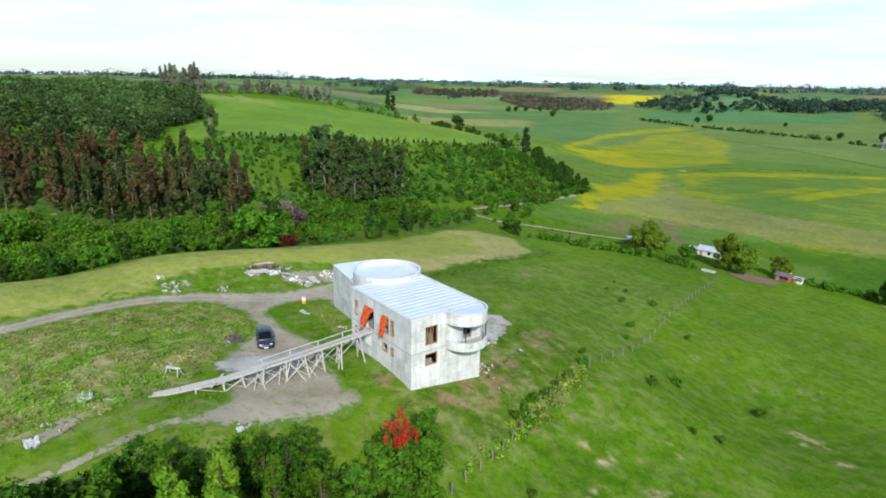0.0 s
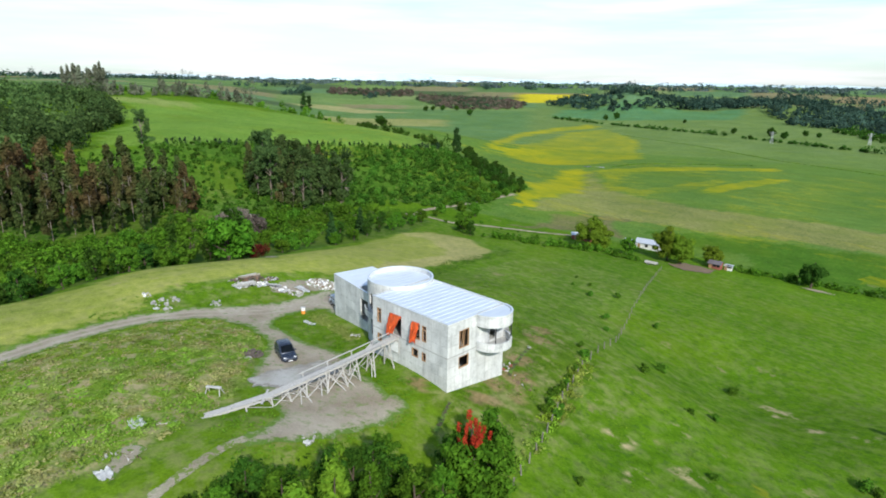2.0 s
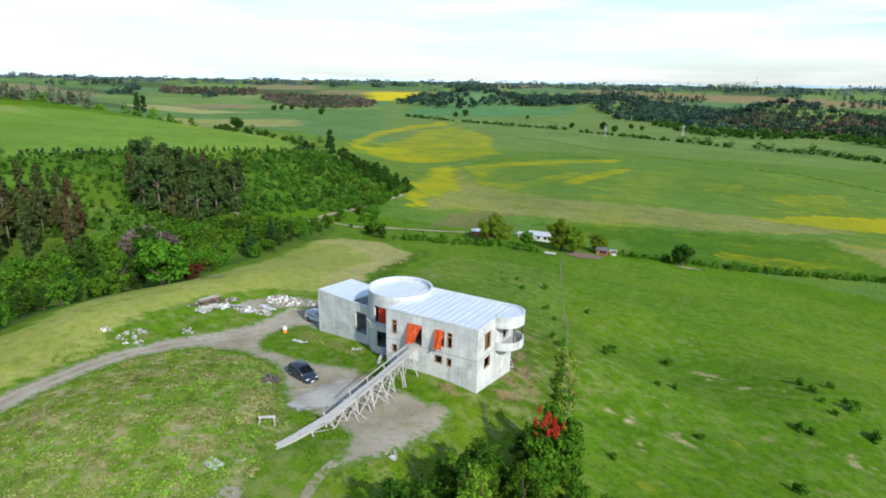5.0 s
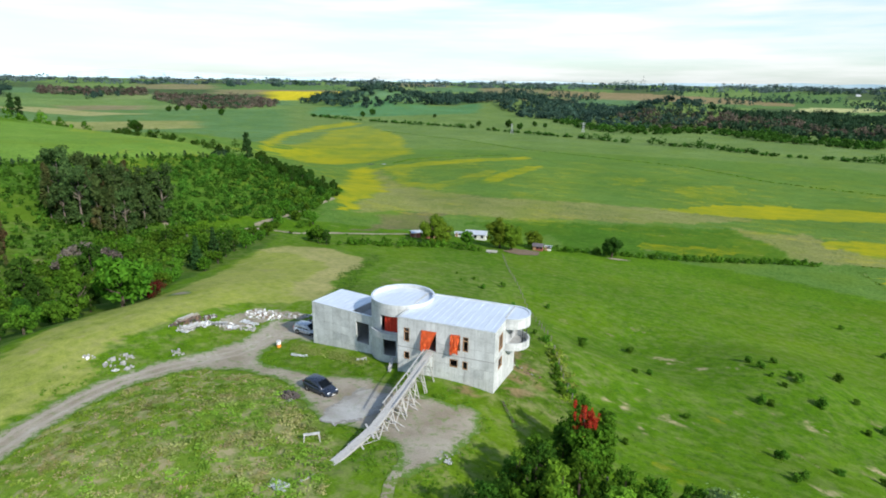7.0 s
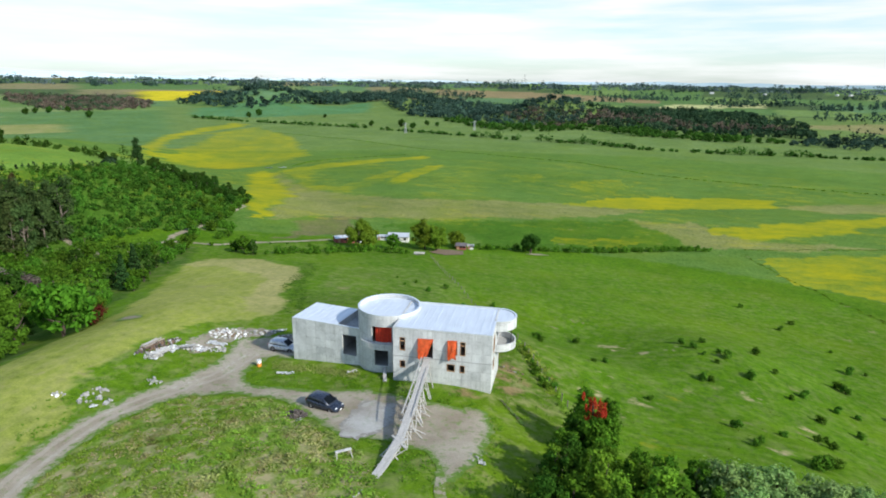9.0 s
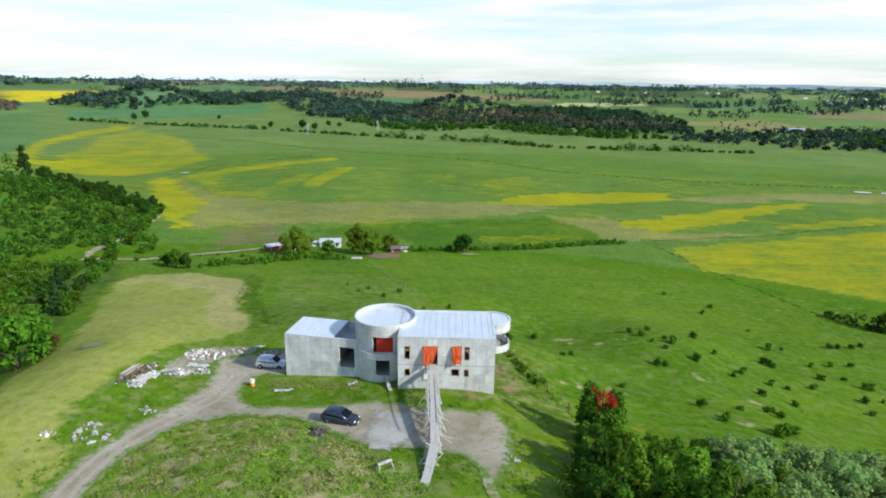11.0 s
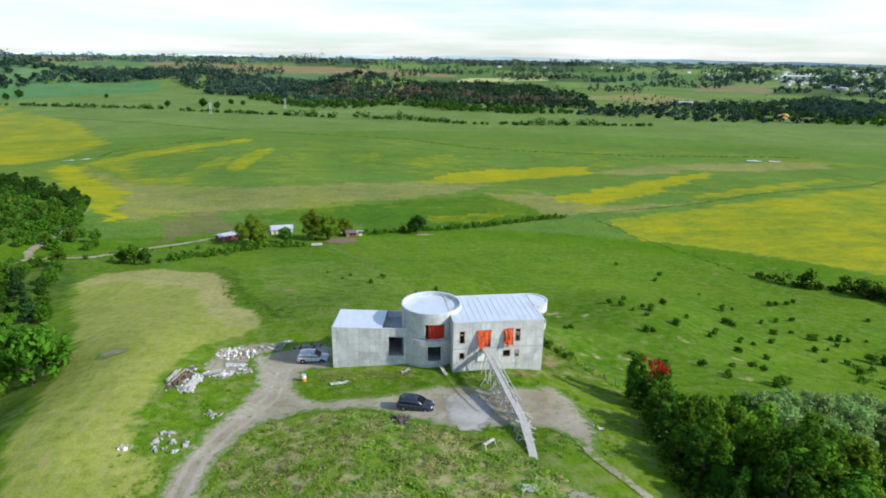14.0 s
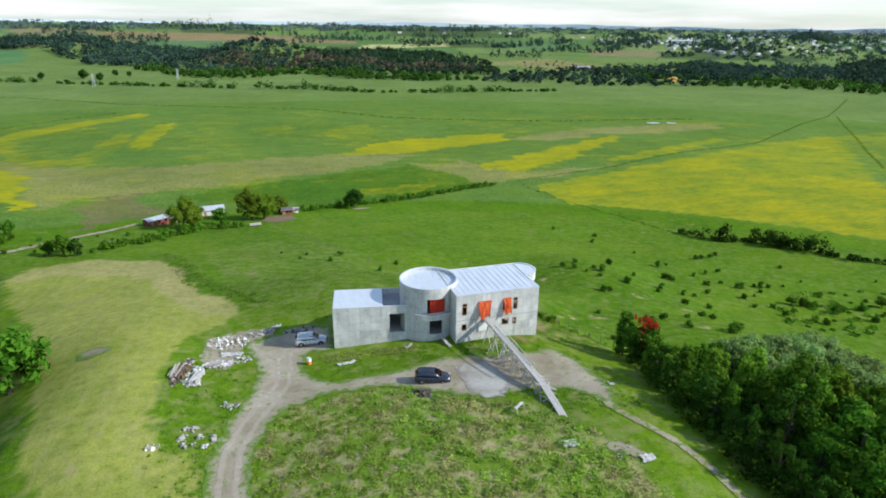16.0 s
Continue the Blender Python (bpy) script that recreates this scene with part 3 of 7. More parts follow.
def shell(us, zs, solid, place, thick):
    """A wall with openings: cells of a grid where solid(u, z) holds, with both faces and all reveals. place(u, z, w) gives the point."""
    bm = bmesh.new()
    cache = {}

    def vert(i, j, k):
        if (i, j, k) not in cache:
            cache[i, j, k] = bm.verts.new(place(us[i], zs[j], thick * k))
        return cache[i, j, k]

    full = {(i, j) for i in range(len(us) - 1) for j in range(len(zs) - 1) if solid((us[i] + us[i + 1]) / 2, (zs[j] + zs[j + 1]) / 2)}
    for i, j in full:
        for k in (0, 1):
            bm.faces.new([vert(i, j, k), vert(i + 1, j, k), vert(i + 1, j + 1, k), vert(i, j + 1, k)])
        for di, dj, e in ((-1, 0, ((i, j), (i, j + 1))), (1, 0, ((i + 1, j), (i + 1, j + 1))), (0, -1, ((i, j), (i + 1, j))), (0, 1, ((i, j + 1), (i + 1, j + 1)))):
            if (i + di, j + dj) not in full:
                p, q = e
                bm.faces.new([vert(*p, 0), vert(*q, 0), vert(*q, 1), vert(*p, 1)])
    return bm


def cuts(lo, hi, values, step=None):
    v = {lo, hi, *[c for c in values if lo < c < hi]}
    if step:
        n = max(1, round((hi - lo) / step))
        v |= {lo + (hi - lo) * i / n for i in range(1, n)}
    return sorted(v)


def free_of(openings):
    return lambda u, z: not any(a < u < b and c < z < d for a, b, c, d in openings)


# ---------------- the concrete house ----------------
house = empty("house", pose(-12, 4, 0), "unfinished bare concrete house with round tower and zinc roofs", "house")
HOUSE_INV = house.matrix_world.inverted()


def hpart(name, bm, mat, label="", parent=None, smooth=False):
    """A part of the house, drawn in world places."""
    bmesh.ops.transform(bm, matrix=HOUSE_INV, verts=bm.verts)
    ob = part(name, bm, mat, house, label, smooth)
    if parent:
        ob.parent = parent
    return ob


FRONT_HOLES = [(-11.46, -10.74, 4.36, 6.16), (-11.46, -10.74, 2.05, 3.03), (-8.85, -7.25, 3.62, 5.95), (-5.45, -4.2, 4.35, 6.15), (-3.88, -3.2, 4.38, 6.22),
               (-5.5, -4.48, 2.14, 3.14), (-3.88, -3.24, 2.08, 3.1)]
SIDE_HOLES = [(1.72, 3.28, 4.2, 6.25), (1.72, 3.28, 1.9, 3.25), (6.7, 7.9, 3.5, 5.75)]
TOP, MIDDLE = 7.4, 3.62


def build_main():
    us = cuts(-12.3, 0, [v for h in FRONT_HOLES for v in h[:2]])
    zs = cuts(-3.2, TOP, [v for h in FRONT_HOLES for v in h[2:]])
    front = hpart("front_wall", shell(us, zs, free_of(FRONT_HOLES), lambda u, z, w: (u, w, z), 0.25), M_CONC)
    us = cuts(0.25, 9.2, [v for h in SIDE_HOLES for v in h[:2]])
    zs = cuts(-4.2, TOP, [v for h in SIDE_HOLES for v in h[2:]])
    side = hpart("side_wall", shell(us, zs, free_of(SIDE_HOLES), lambda u, z, w: (-w, u, z), 0.25), M_CONC)
    bm = bmesh.new()
    box(bm, -12.3, -0.25, 8.95, 9.2, -4.2, TOP)
    hpart("back_wall", bm, M_CONC)
    bm = bmesh.new()
    box(bm, -12.3, -12.05, 0.25, 8.95, -3.2, TOP)
    hpart("return_wall", bm, M_CONC)
    for z in (0.55, 3.42, 6.75):
        bm = bmesh.new()
        box(bm, -12.05, -0.25, 0.25, 8.95, z, z + 0.18)
        hpart("floor_slab", bm, M_CONC_IN)
    bm = bmesh.new()
    box(bm, -6.6, -6.45, 0.25, 8.95, 0.73, 3.42)
    box(bm, -6.6, -6.45, 0.25, 8.95, 3.6, 6.75)
    hpart("partition_wall", bm, M_CONC_IN)
    # pour joint between the storeys
    bm = bmesh.new()
    box(bm, -12.32, 0.03, -0.03, 0.0, MIDDLE - 0.05, MIDDLE + 0.03)
    box(bm, 0.0, 0.03, 0.0, 4.5, MIDDLE - 0.05, MIDDLE + 0.03)
    hpart("storey_joint", bm, M_CONC_IN, "rough darker pour joint")
    # timber linings of the openings
    for i, (a, b, c, d) in enumerate(FRONT_HOLES):
        if i == 2:
            continue
        bm = bmesh.new()
        f = 0.07
        box(bm, a, a + f, -0.02, 0.16, c, d)
        box(bm, b - f, b, -0.02, 0.16, c, d)
        box(bm, a + f, b - f, -0.02, 0.16, c, c + f)
        box(bm, a + f, b - f, -0.02, 0.16, d - f, d)
        if d - c > 1.5:
            box(bm, a + f, b - f, -0.015, 0.14, d - 0.58, d - 0.48)
        hpart("window_frame", bm, M_FRAME, "raw reddish timber frame", front)
    for a, b, c, d in SIDE_HOLES[:2]:
        bm = bmesh.new()
        f = 0.075
        box(bm, -0.16, 0.02, a, a + f, c, d)
        box(bm, -0.16, 0.02, b - f, b, c, d)
        box(bm, -0.16, 0.02, a + f, b - f, c, c + f)
        box(bm, -0.16, 0.02, a + f, b - f, d - f, d)
        if d - c > 1.5:
            box(bm, -0.14, -0.08, (a + b) / 2 - 0.03, (a + b) / 2 + 0.03, c + f, d - f)
            for k in range(3):
                beam(bm, (-0.2, a + 0.2 + 0.4 * k, c + 0.1), (-0.25, a + 0.5 + 0.35 * k, d - 0.3), 0.05, 0.05)
        hpart("window_frame", bm, M_FRAME, "raw reddish timber frame", side)
    # roof sheet with raised seams, falling gently to the back
    bm = bmesh.new()
    zf = lambda y: 7.385 - 0.006 * y

    def slab(x0, x1, y0, y1, lift, h):
        v = [bm.verts.new((x, y, zf(y) + lift + k)) for k in (0, h) for x, y in ((x0, y0), (x1, y0), (x1, y1), (x0, y1))]
        for f in ((3, 2, 1, 0), (4, 5, 6, 7), (0, 1, 5, 4), (1, 2, 6, 5), (2, 3, 7, 6), (3, 0, 4, 7)):
            bm.faces.new([v[i] for i in f])

    slab(-12.02, -0.55, 0.1, 9.1, -0.03, 0.03)
    slab(-0.55, -0.02, 4.5, 9.1, -0.03, 0.03)
    slab(-0.55, -0.24, 0.1, 4.5, -0.03, 0.03)
    roof = hpart("roof", bm, M_ZINC, "pale zinc sheet with raised seams")
    for k in range(14):
        bm = bmesh.new()
        x = -11.75 + k * 0.85
        slab(x, x + 0.05, 0.02, 9.1, 0.002, 0.04)
        hpart("seam", bm, M_ZINC, "", roof)
    # coping strips on the walls
    bm = bmesh.new()
    box(bm, -12.32, 0.02, -0.03, 0.10, TOP, TOP + 0.035)
    box(bm, -0.26, 0.03, 0.10, 4.5, TOP, TOP + 0.035)
    box(bm, -12.32, 0.02, 9.10, 9.23, TOP, TOP + 0.035)
    hpart("coping", bm, M_ZINC, "thin folded zinc edging", roof)


def arc_place(cx, cy, r):
    return lambda u, z, w: (cx + (r - w) * math.cos(u), cy + (r - w) * math.sin(u), z)


BAY = (0.0, 6.85, 2.4)


def build_bay():
    cx, cy, r = BAY
    us = cuts(-math.pi / 2, math.pi / 2, (), math.pi / 28)
    full = lambda u, z: True
    hpart("bay_fascia", shell(us, [6.05, TOP], full, arc_place(cx, cy, r), 0.2), M_CONC, smooth=False)
    bal = hpart("bay_balcony", shell(us, [3.25, 4.22], full, arc_place(cx, cy, r), 0.16), M_CONC)
    for name, z0, z1, rr, mat in (("bay_floor", 3.25, 3.45, r - 0.16, M_CONC_IN), ("bay_ceiling", 6.05, 6.2, r - 0.2, M_CONC_IN), ("bay_roof", 7.28, 7.36, r - 0.3, M_ZINC)):
        bm = bmesh.new()
        ring = [(cx, cy - rr)] + [(cx + rr * math.cos(u), cy + rr * math.sin(u)) for u in us] + [(cx, cy + rr)]
        vs = [[bm.verts.new((x, y, z)) for x, y in ring] for z in (z0, z1)]
        n = len(ring)
        bm.faces.new(vs[0])
        bm.faces.new(vs[1])
        for i in range(n):
            bm.faces.new([vs[0][i], vs[0][(i + 1) % n], vs[1][(i + 1) % n], vs[1][i]])
        hpart(name, bm, mat)
    # corbel under the balcony
    bm = bmesh.new()
    lo = [(cx + 1.5 * math.cos(u), cy + 1.5 * math.sin(u), 2.92) for u in us]
    hi = [(cx + 2.1 * math.cos(u), cy + 2.1 * math.sin(u), 3.25) for u in us]
    lo, hi = [bm.verts.new(p) for p in lo], [bm.verts.new(p) for p in hi]
    for i in range(len(us) - 1):
        bm.faces.new([lo[i], lo[i + 1], hi[i + 1], hi[i]])
    bm.faces.new(lo)
    hpart("corbel", bm, M_CONC_IN)
    for u in (-0.62, 0.75):
        bm = bmesh.new()
        x, y = cx + 2.28 * math.cos(u), cy + 2.28 * math.sin(u)
        box(bm, x - 0.045, x + 0.045, y - 0.045, y + 0.045, 4.22, 6.05)
        hpart("bay_post", bm, M_DARKMETAL, "slim dark steel post")
    # edging on the curved wall head
    hpart("bay_coping", shell(us, [TOP, TOP + 0.035], full, arc_place(cx, cy, r + 0.02), 0.24), M_ZINC)


DRUM = (-14.5, 6.25, 4.15)


def build_drum():
    cx, cy, r = DRUM
    ang = lambda x: -math.acos(max(-1, min(1, (x - cx) / r)))
    holes = [(ang(-15.8), ang(-13.1), 4.12, 6.25), (ang(-15.45), ang(-13.6), 0.85, 3.2)]
    us = cuts(-math.pi, math.pi, [v for h in holes for v in h[:2]], math.pi / 36)
    zs = cuts(-3.4, 7.8, [v for h in holes for v in h[2:]])
    wall = hpart("tower_wall", shell(us, zs, free_of(holes), arc_place(cx, cy, r), 0.2), M_CONC, "round board-marked concrete wall")
    for z in (0.6, 3.4):
        bm = bmesh.new()
        bmesh.ops.create_cone(bm, cap_ends=True, segments=64, radius1=r - 0.2, radius2=r - 0.2, depth=0.2, matrix=pose(cx, cy, z))
        hpart("tower_floor", bm, M_CONC_IN)
    bm = bmesh.new()
    bmesh.ops.create_cone(bm, cap_ends=True, segments=72, radius1=r - 0.2, radius2=r - 0.2, depth=0.05, matrix=pose(cx, cy, 7.28))
    roof = hpart("tower_roof", bm, M_ZINC, "round zinc sheet roof with raised seams")
    for k in range(-4, 5):
        bm = bmesh.new()
        d = k * 0.865
        hl = math.sqrt(max(0.01, (r - 0.22) ** 2 - d * d))
        box(bm, d - 0.02, d + 0.02, -hl, hl, 7.306, 7.325)
        bmesh.ops.transform(bm, matrix=pose(cx, cy, 0, 0, 0, -8), verts=bm.verts)
        hpart("seam", bm, M_ZINC, "", roof)
    full = lambda u, z: True
    hpart("tower_coping", shell(cuts(-math.pi, math.pi, (), math.pi / 36), [7.8, 7.84], full, arc_place(cx, cy, r + 0.02), 0.24), M_ZINC)
    us2 = cuts(ang(-17.2), ang(-12.35), (), math.pi / 40)
    led = shell(us2, [3.22, 4.05], full, arc_place(cx, cy, r + 0.42), 0.14)
    hpart("balcony_parapet", led, M_CONC)
    hpart("balcony_slab", shell(us2, [3.22, 3.4], full, arc_place(cx, cy, r + 0.27), 0.27), M_CONC_IN)
    us3 = cuts(ang(-15.45), ang(-12.95), (), math.pi / 60)
    hpart("red_curtain", shell(us3, [4.0, 6.3], full, lambda u, z, w: arc_place(cx, cy, r - 0.32 + 0.04 * math.sin(u * 60))(u, z, w), 0.02), M_RED, "red mesh curtain hung in the opening")


def build_annex():
    c, s = math.cos(radians(-9.8)), math.sin(radians(-9.8))
    ox, oy = -28.4, 5.87
    at = lambda u, v, z: (ox + c * u - s * v, oy + s * u + c * v, z)
    L, D, H = 10.9, 6.25, 4.87
    hole = [(7.85, 10.0, 0.75, 3.68)]
    us, zs = cuts(0, L, (7.85, 10.0)), cuts(-4.4, H, (0.75, 3.68))
    hpart("annex_front_wall", shell(us, zs, free_of(hole), lambda u, z, w: at(u, w, z), 0.22), M_CONC)
    full = lambda u, z: True
    hpart("annex_end_wall", shell([0.22, D], [-4.4, H], full, lambda u, z, w: at(w, u, z), 0.22), M_CONC)
    hpart("annex_back_wall", shell([0.22, L], [-4.6, H], full, lambda u, z, w: at(u, D - w, z), 0.22), M_CONC)

    def slab(name, u0, u1, v0, v1, z0, z1, mat, label="", parent=None):
        bm = bmesh.new()
        v = [bm.verts.new(at(u, w, z)) for z in (z0, z1) for u, w in ((u0, v0), (u1, v0), (u1, v1), (u0, v1))]
        for f in ((3, 2, 1, 0), (4, 5, 6, 7), (0, 1, 5, 4), (1, 2, 6, 5), (2, 3, 7, 6), (3, 0, 4, 7)):
            bm.faces.new([v[i] for i in f])
        return hpart(name, bm, mat, label, parent)

    slab("annex_floor", 0.22, L, 0.22, D - 0.22, 0.4, 0.6, M_CONC_IN)
    slab("terrace_slab", 7.0, L, 0.22, D - 0.22, 3.75, 3.92, M_CONC_IN)
    slab("terrace_wall", 6.8, 7.0, 0.22, D - 0.22, 0.6, 4.72, M_CONC_IN)
    roof = slab("annex_roof", 0.05, 6.95, 0.05, D - 0.05, H - 0.06, H + 0.02, M_ZINC, "pale zinc sheet with raised seams")
    for k in range(8):
        slab("seam", 0.35 + k * 0.88, 0.39 + k * 0.88, 0.03, D - 0.03, H + 0.022, H + 0.052, M_ZINC, "", roof)
    slab("coping", 6.97, L, -0.02, 0.24, H, H + 0.04, M_ZINC)


build_main()
build_bay()
build_drum()
build_annex()

# ---------------- drive, yard, tracks, water ----------------
from mathutils.geometry import delaunay_2d_cdt

ROAD = [(-37.5, -60), (-40, -42), (-42.4, -32), (-44, -26), (-44.2, -20), (-43.8, -15), (-42.3, -9.6), (-40.4, -4.8), (-39.2, -1), (-38.8, 4), (-40, 9), (-41.5, 12.5), (-37, 14), (-34, 16),
        (-30, 15), (-28.4, 13), (-28.0, 8.5), (-28.7, 5.6), (-32, 6.5), (-32.8, 3), (-32.6, 0.5), (-31.6, -2.2), (-29, -3.4), (-25.5, -3.6), (-20, -3.7), (-14.5, -2.6), (-11.5, -3.8), (-8.5, -5), (-2.8, -5.5),
        (0.3, -5.4), (1.4, -10), (1.2, -16), (0.2, -20), (-0.9, -22.4), (-2.2, -22.6), (-3.2, -19), (-5, -16.9), (-9, -15.5), (-13.5, -15.8), (-17, -12.4), (-20, -10.2), (-23, -7.8), (-27, -7), (-32, -6.8),
        (-35.4, -8), (-37.6, -10.6), (-39.5, -15.5), (-39.9, -21), (-39.2, -26), (-37.4, -32.5), (-33.5, -60)]
PAD = [(-14, -5.6), (-9.8, -6.8), (-9.3, -11), (-10.4, -14.5), (-11.8, -16), (-14.2, -15), (-14.9, -11)]
BARE_PLACES = [ROAD, [(-28.6, 5.6), (-18, 3.6), (-12.4, -0.2), (0.2, -0.2), (0.2, 9.4), (-12, 9.4), (-27, 12.4)]]


def drape(name, poly, step, lift, mat, label, category, ragged=0.3, seed=1, kind="structure"):
    """A thin sheet that lies on the ground within a plan area."""
    rng = random.Random(seed)
    edge = []
    for (x1, y1), (x2, y2) in zip(poly, poly[1:] + poly[:1]):
        n = max(1, round(math.hypot(x2 - x1, y2 - y1) / step))
        for i in range(n):
            edge.append((x1 + (x2 - x1) * i / n + rng.uniform(-ragged, ragged), y1 + (y2 - y1) * i / n + rng.uniform(-ragged, ragged)))
    xs, ys = [p[0] for p in edge], [p[1] for p in edge]
    gx, gy = np.meshgrid(np.arange(min(xs), max(xs), step), np.arange(min(ys), max(ys), step))
    gx, gy = gx.ravel(), gy.ravel()
    m = inside(gx, gy, edge)
    pts = [Vector(p) for p in edge] + [Vector((a, b)) for a, b in zip(gx[m], gy[m])]
    n = len(edge)
    vs, _, fs, *_ = delaunay_2d_cdt(pts, [(i, (i + 1) % n) for i in range(n)], [], 1, 0.02)
    V = np.array([(v.x, v.y) for v in vs])
    z = ground_z(V[:, 0], V[:, 1]) + lift
    me = bpy.data.meshes.new(name)
    me.from_pydata(np.column_stack([V, z]).tolist(), [], [list(f) for f in fs])
    E = np.array(edge)
    F = np.roll(E, -1, 0)
    d = np.full(len(V), 9.0)
    for (ax, ay), (bx, by) in zip(E, F):
        L2 = (bx - ax) ** 2 + (by - ay) ** 2 + 1e-9
        t = np.clip(((V[:, 0] - ax) * (bx - ax) + (V[:, 1] - ay) * (by - ay)) / L2, 0, 1)
        d = np.minimum(d, np.hypot(V[:, 0] - ax - t * (bx - ax), V[:, 1] - ay - t * (by - ay)))
    me.attributes.new("inner", "FLOAT", "POINT").data.foreach_set("value", d)
    ob = mesh_part(name, me, mat, None, "", True)
    return tagged(ob, label, category, kind=kind)


def gravel(name, base, grass=0.35, soft=0.75, rim=None):
    m = Mat(name, 0.95, 0, 0.15)
    v = m.world_pos()
    fine, mid, big = m.noise(v, 9.0, 6, 0.7), m.noise(v, 1.1, 5, 0.65), m.noise(v, 0.22, 4)
    c = m.ramp(big, (0.36, (base[0] * 0.78, base[1] * 0.74, base[2] * 0.68)), (0.64, (base[0] * 1.12, base[1] * 1.13, base[2] * 1.12)))
    c = m.mix(1.0, c, m.ramp(fine, (0.3, (0.72, 0.72, 0.72)), (0.7, (1.25, 1.25, 1.25))), "MULTIPLY")
    c = m.mix(m.grey(m.noise(v, 0.55, 5, 0.6), 0.5, 0.7, 0, 0.55), c, tuple(x * 1.25 for x in base))
    turf = m.mix(m.grey(fine, 0.3, 0.7), (0.070, 0.145, 0.020), (0.150, 0.245, 0.040))
    c = m.mix(m.grey(mid, 0.52, 0.70, 0, grass), c, turf)
    border = m.math("ADD", m.attr("inner").outputs["Fac"], m.math("MULTIPLY", m.math("SUBTRACT", mid, 0.5), 4.6))
    border = m.math("ADD", border, m.math("MULTIPLY", m.math("SUBTRACT", fine, 0.5), 0.9))
    c = m.mix(m.grey(border, soft, soft * 0.25), c, rim or turf)
    m.colour(c)
    return m.bump(m.math("ADD", fine, mid), 0.5, 0.06).m


M_GRAVEL = gravel("drive gravel", (0.345, 0.305, 0.245), 0.75, 1.0)
M_PAD = gravel("cement dust", (0.405, 0.395, 0.375), 0.3, 0.5, (0.27, 0.255, 0.225))
M_TRACK = gravel("worn earth", (0.30, 0.265, 0.21), 0.4, 0.3)
M_BURNT = gravel("old ash", (0.27, 0.235, 0.18), 0.8, 0.9)
M_PATH = gravel("worn path", (0.33, 0.295, 0.235), 0.5, 0.2, (0.145, 0.205, 0.045))
M_WHEEL = gravel("compacted wheel track", (0.385, 0.35, 0.295), 0.15, 0.25, (0.345, 0.305, 0.245))
M_LANE = gravel("pale lane", (0.33, 0.285, 0.21), 0.2, 0.2)
drape("road", ROAD, 0.8, 0.055, M_GRAVEL, "curving grey-brown gravel drive and yard", "road", 0.38)
drape("concrete_pad", PAD, 0.5, 0.085, M_PAD, "pale cement-dusted ground beside the ramp", "pavement", 0.4, 2)


def ribbon(pts, w):
    left, right = [], []
    for i, (x, y) in enumerate(pts):
        a, b = Vector(pts[max(0, i - 1)]), Vector(pts[min(len(pts) - 1, i + 1)])
        d = (b - a).normalized()
        left.append((x - d.y * w / 2, y + d.x * w / 2))
        right.append((x + d.y * w / 2, y - d.x * w / 2))
    return left + right[::-1]


for side in (-0.78, 0.78):
    mid = [(-35.5, -60), (-38.8, -38), (-40.3, -31), (-41.6, -26), (-42, -20.5), (-41.6, -15), (-39.8, -9.9), (-37.5, -5.5), (-35.9, -1.5), (-35.5, 3), (-35.3, 7)]
    edge = ribbon(mid, 2 * abs(side))
    line = edge[:len(mid)] if side < 0 else edge[:len(mid) - 1:-1]
    drape("wheel_track", ribbon(line, 0.62), 0.4, 0.075, M_WHEEL, "pale compacted wheel track in the gravel drive", "road", 0.1, 31)
drape("yard_slab", [(-13, 12.5), (-6.5, 13), (-6, 17), (-7.8, 20.6), (-11, 24.4), (-14, 25), (-15, 20)], 0.6, 0.09, M_PAD, "bare grey cement-dusted ground behind the house", "pavement", 0.4, 32)
drape("path", ribbon([(-1.9, -21.6), (-1.7, -23.6), (-1.0, -25.6), (-0.1, -27.8), (0.9, -30.2), (1.5, -33.8), (1.8, -37.8), (2.0, -45), (2.0, -58)], 0.95), 0.35, 0.06, M_PATH, "narrow worn earth path along the trees", "path", 0.05, 3)
# flat dark strips laid along the drain lines, with no dug depth
M_TRENCH = gravel("dark drain line", (0.075, 0.062, 0.042), 0.5, 0.12)
drape("drain_trench", ribbon([(1.4, -0.9), (2.2, -2.3), (3.4, -4.2), (4.4, -6.0)], 0.45), 0.3, 0.09, M_TRENCH, "narrow drain line, a flat dark strip", "path", 0.05, 23)
drape("drain_trench", ribbon([(0.6, 9.9), (-0.3, 11.4), (-1.6, 14.6), (-3.0, 18.4)], 0.45), 0.3, 0.09, M_TRENCH, "narrow drain line, a flat dark strip", "path", 0.05, 24)
drape("lane", ribbon([(-77.5, 145), (-85, 130), (-93.5, 118), (-101.5, 106), (-117, 103), (-121, 111), (-124, 132), (-127, 150), (-134, 183)], 2.6), 1.5, 0.15, M_LANE, "pale earth lane in the valley", "road", 0.3, 4)
drape("plantation_track", ribbon([(-117, 103), (-119, 80), (-132, 84), (-148, 93), (-160, 104), (-168, 112)], 2.4), 1.5, 0.15, M_LANE, "reddish earth track into the plantation", "path", 0.3, 5)
drape("rubble_ground", [(-46.6, 9.5), (-46.2, 15), (-43.5, 17.3), (-39, 18.3), (-35.5, 17.4), (-37, 14.6), (-40.8, 12.8), (-41.2, 8.5), (-42.6, 4.2), (-45.4, 4.6)], 0.6, 0.045, M_TRACK, "trampled grey ground under the rubble", "ground", 0.35, 33)
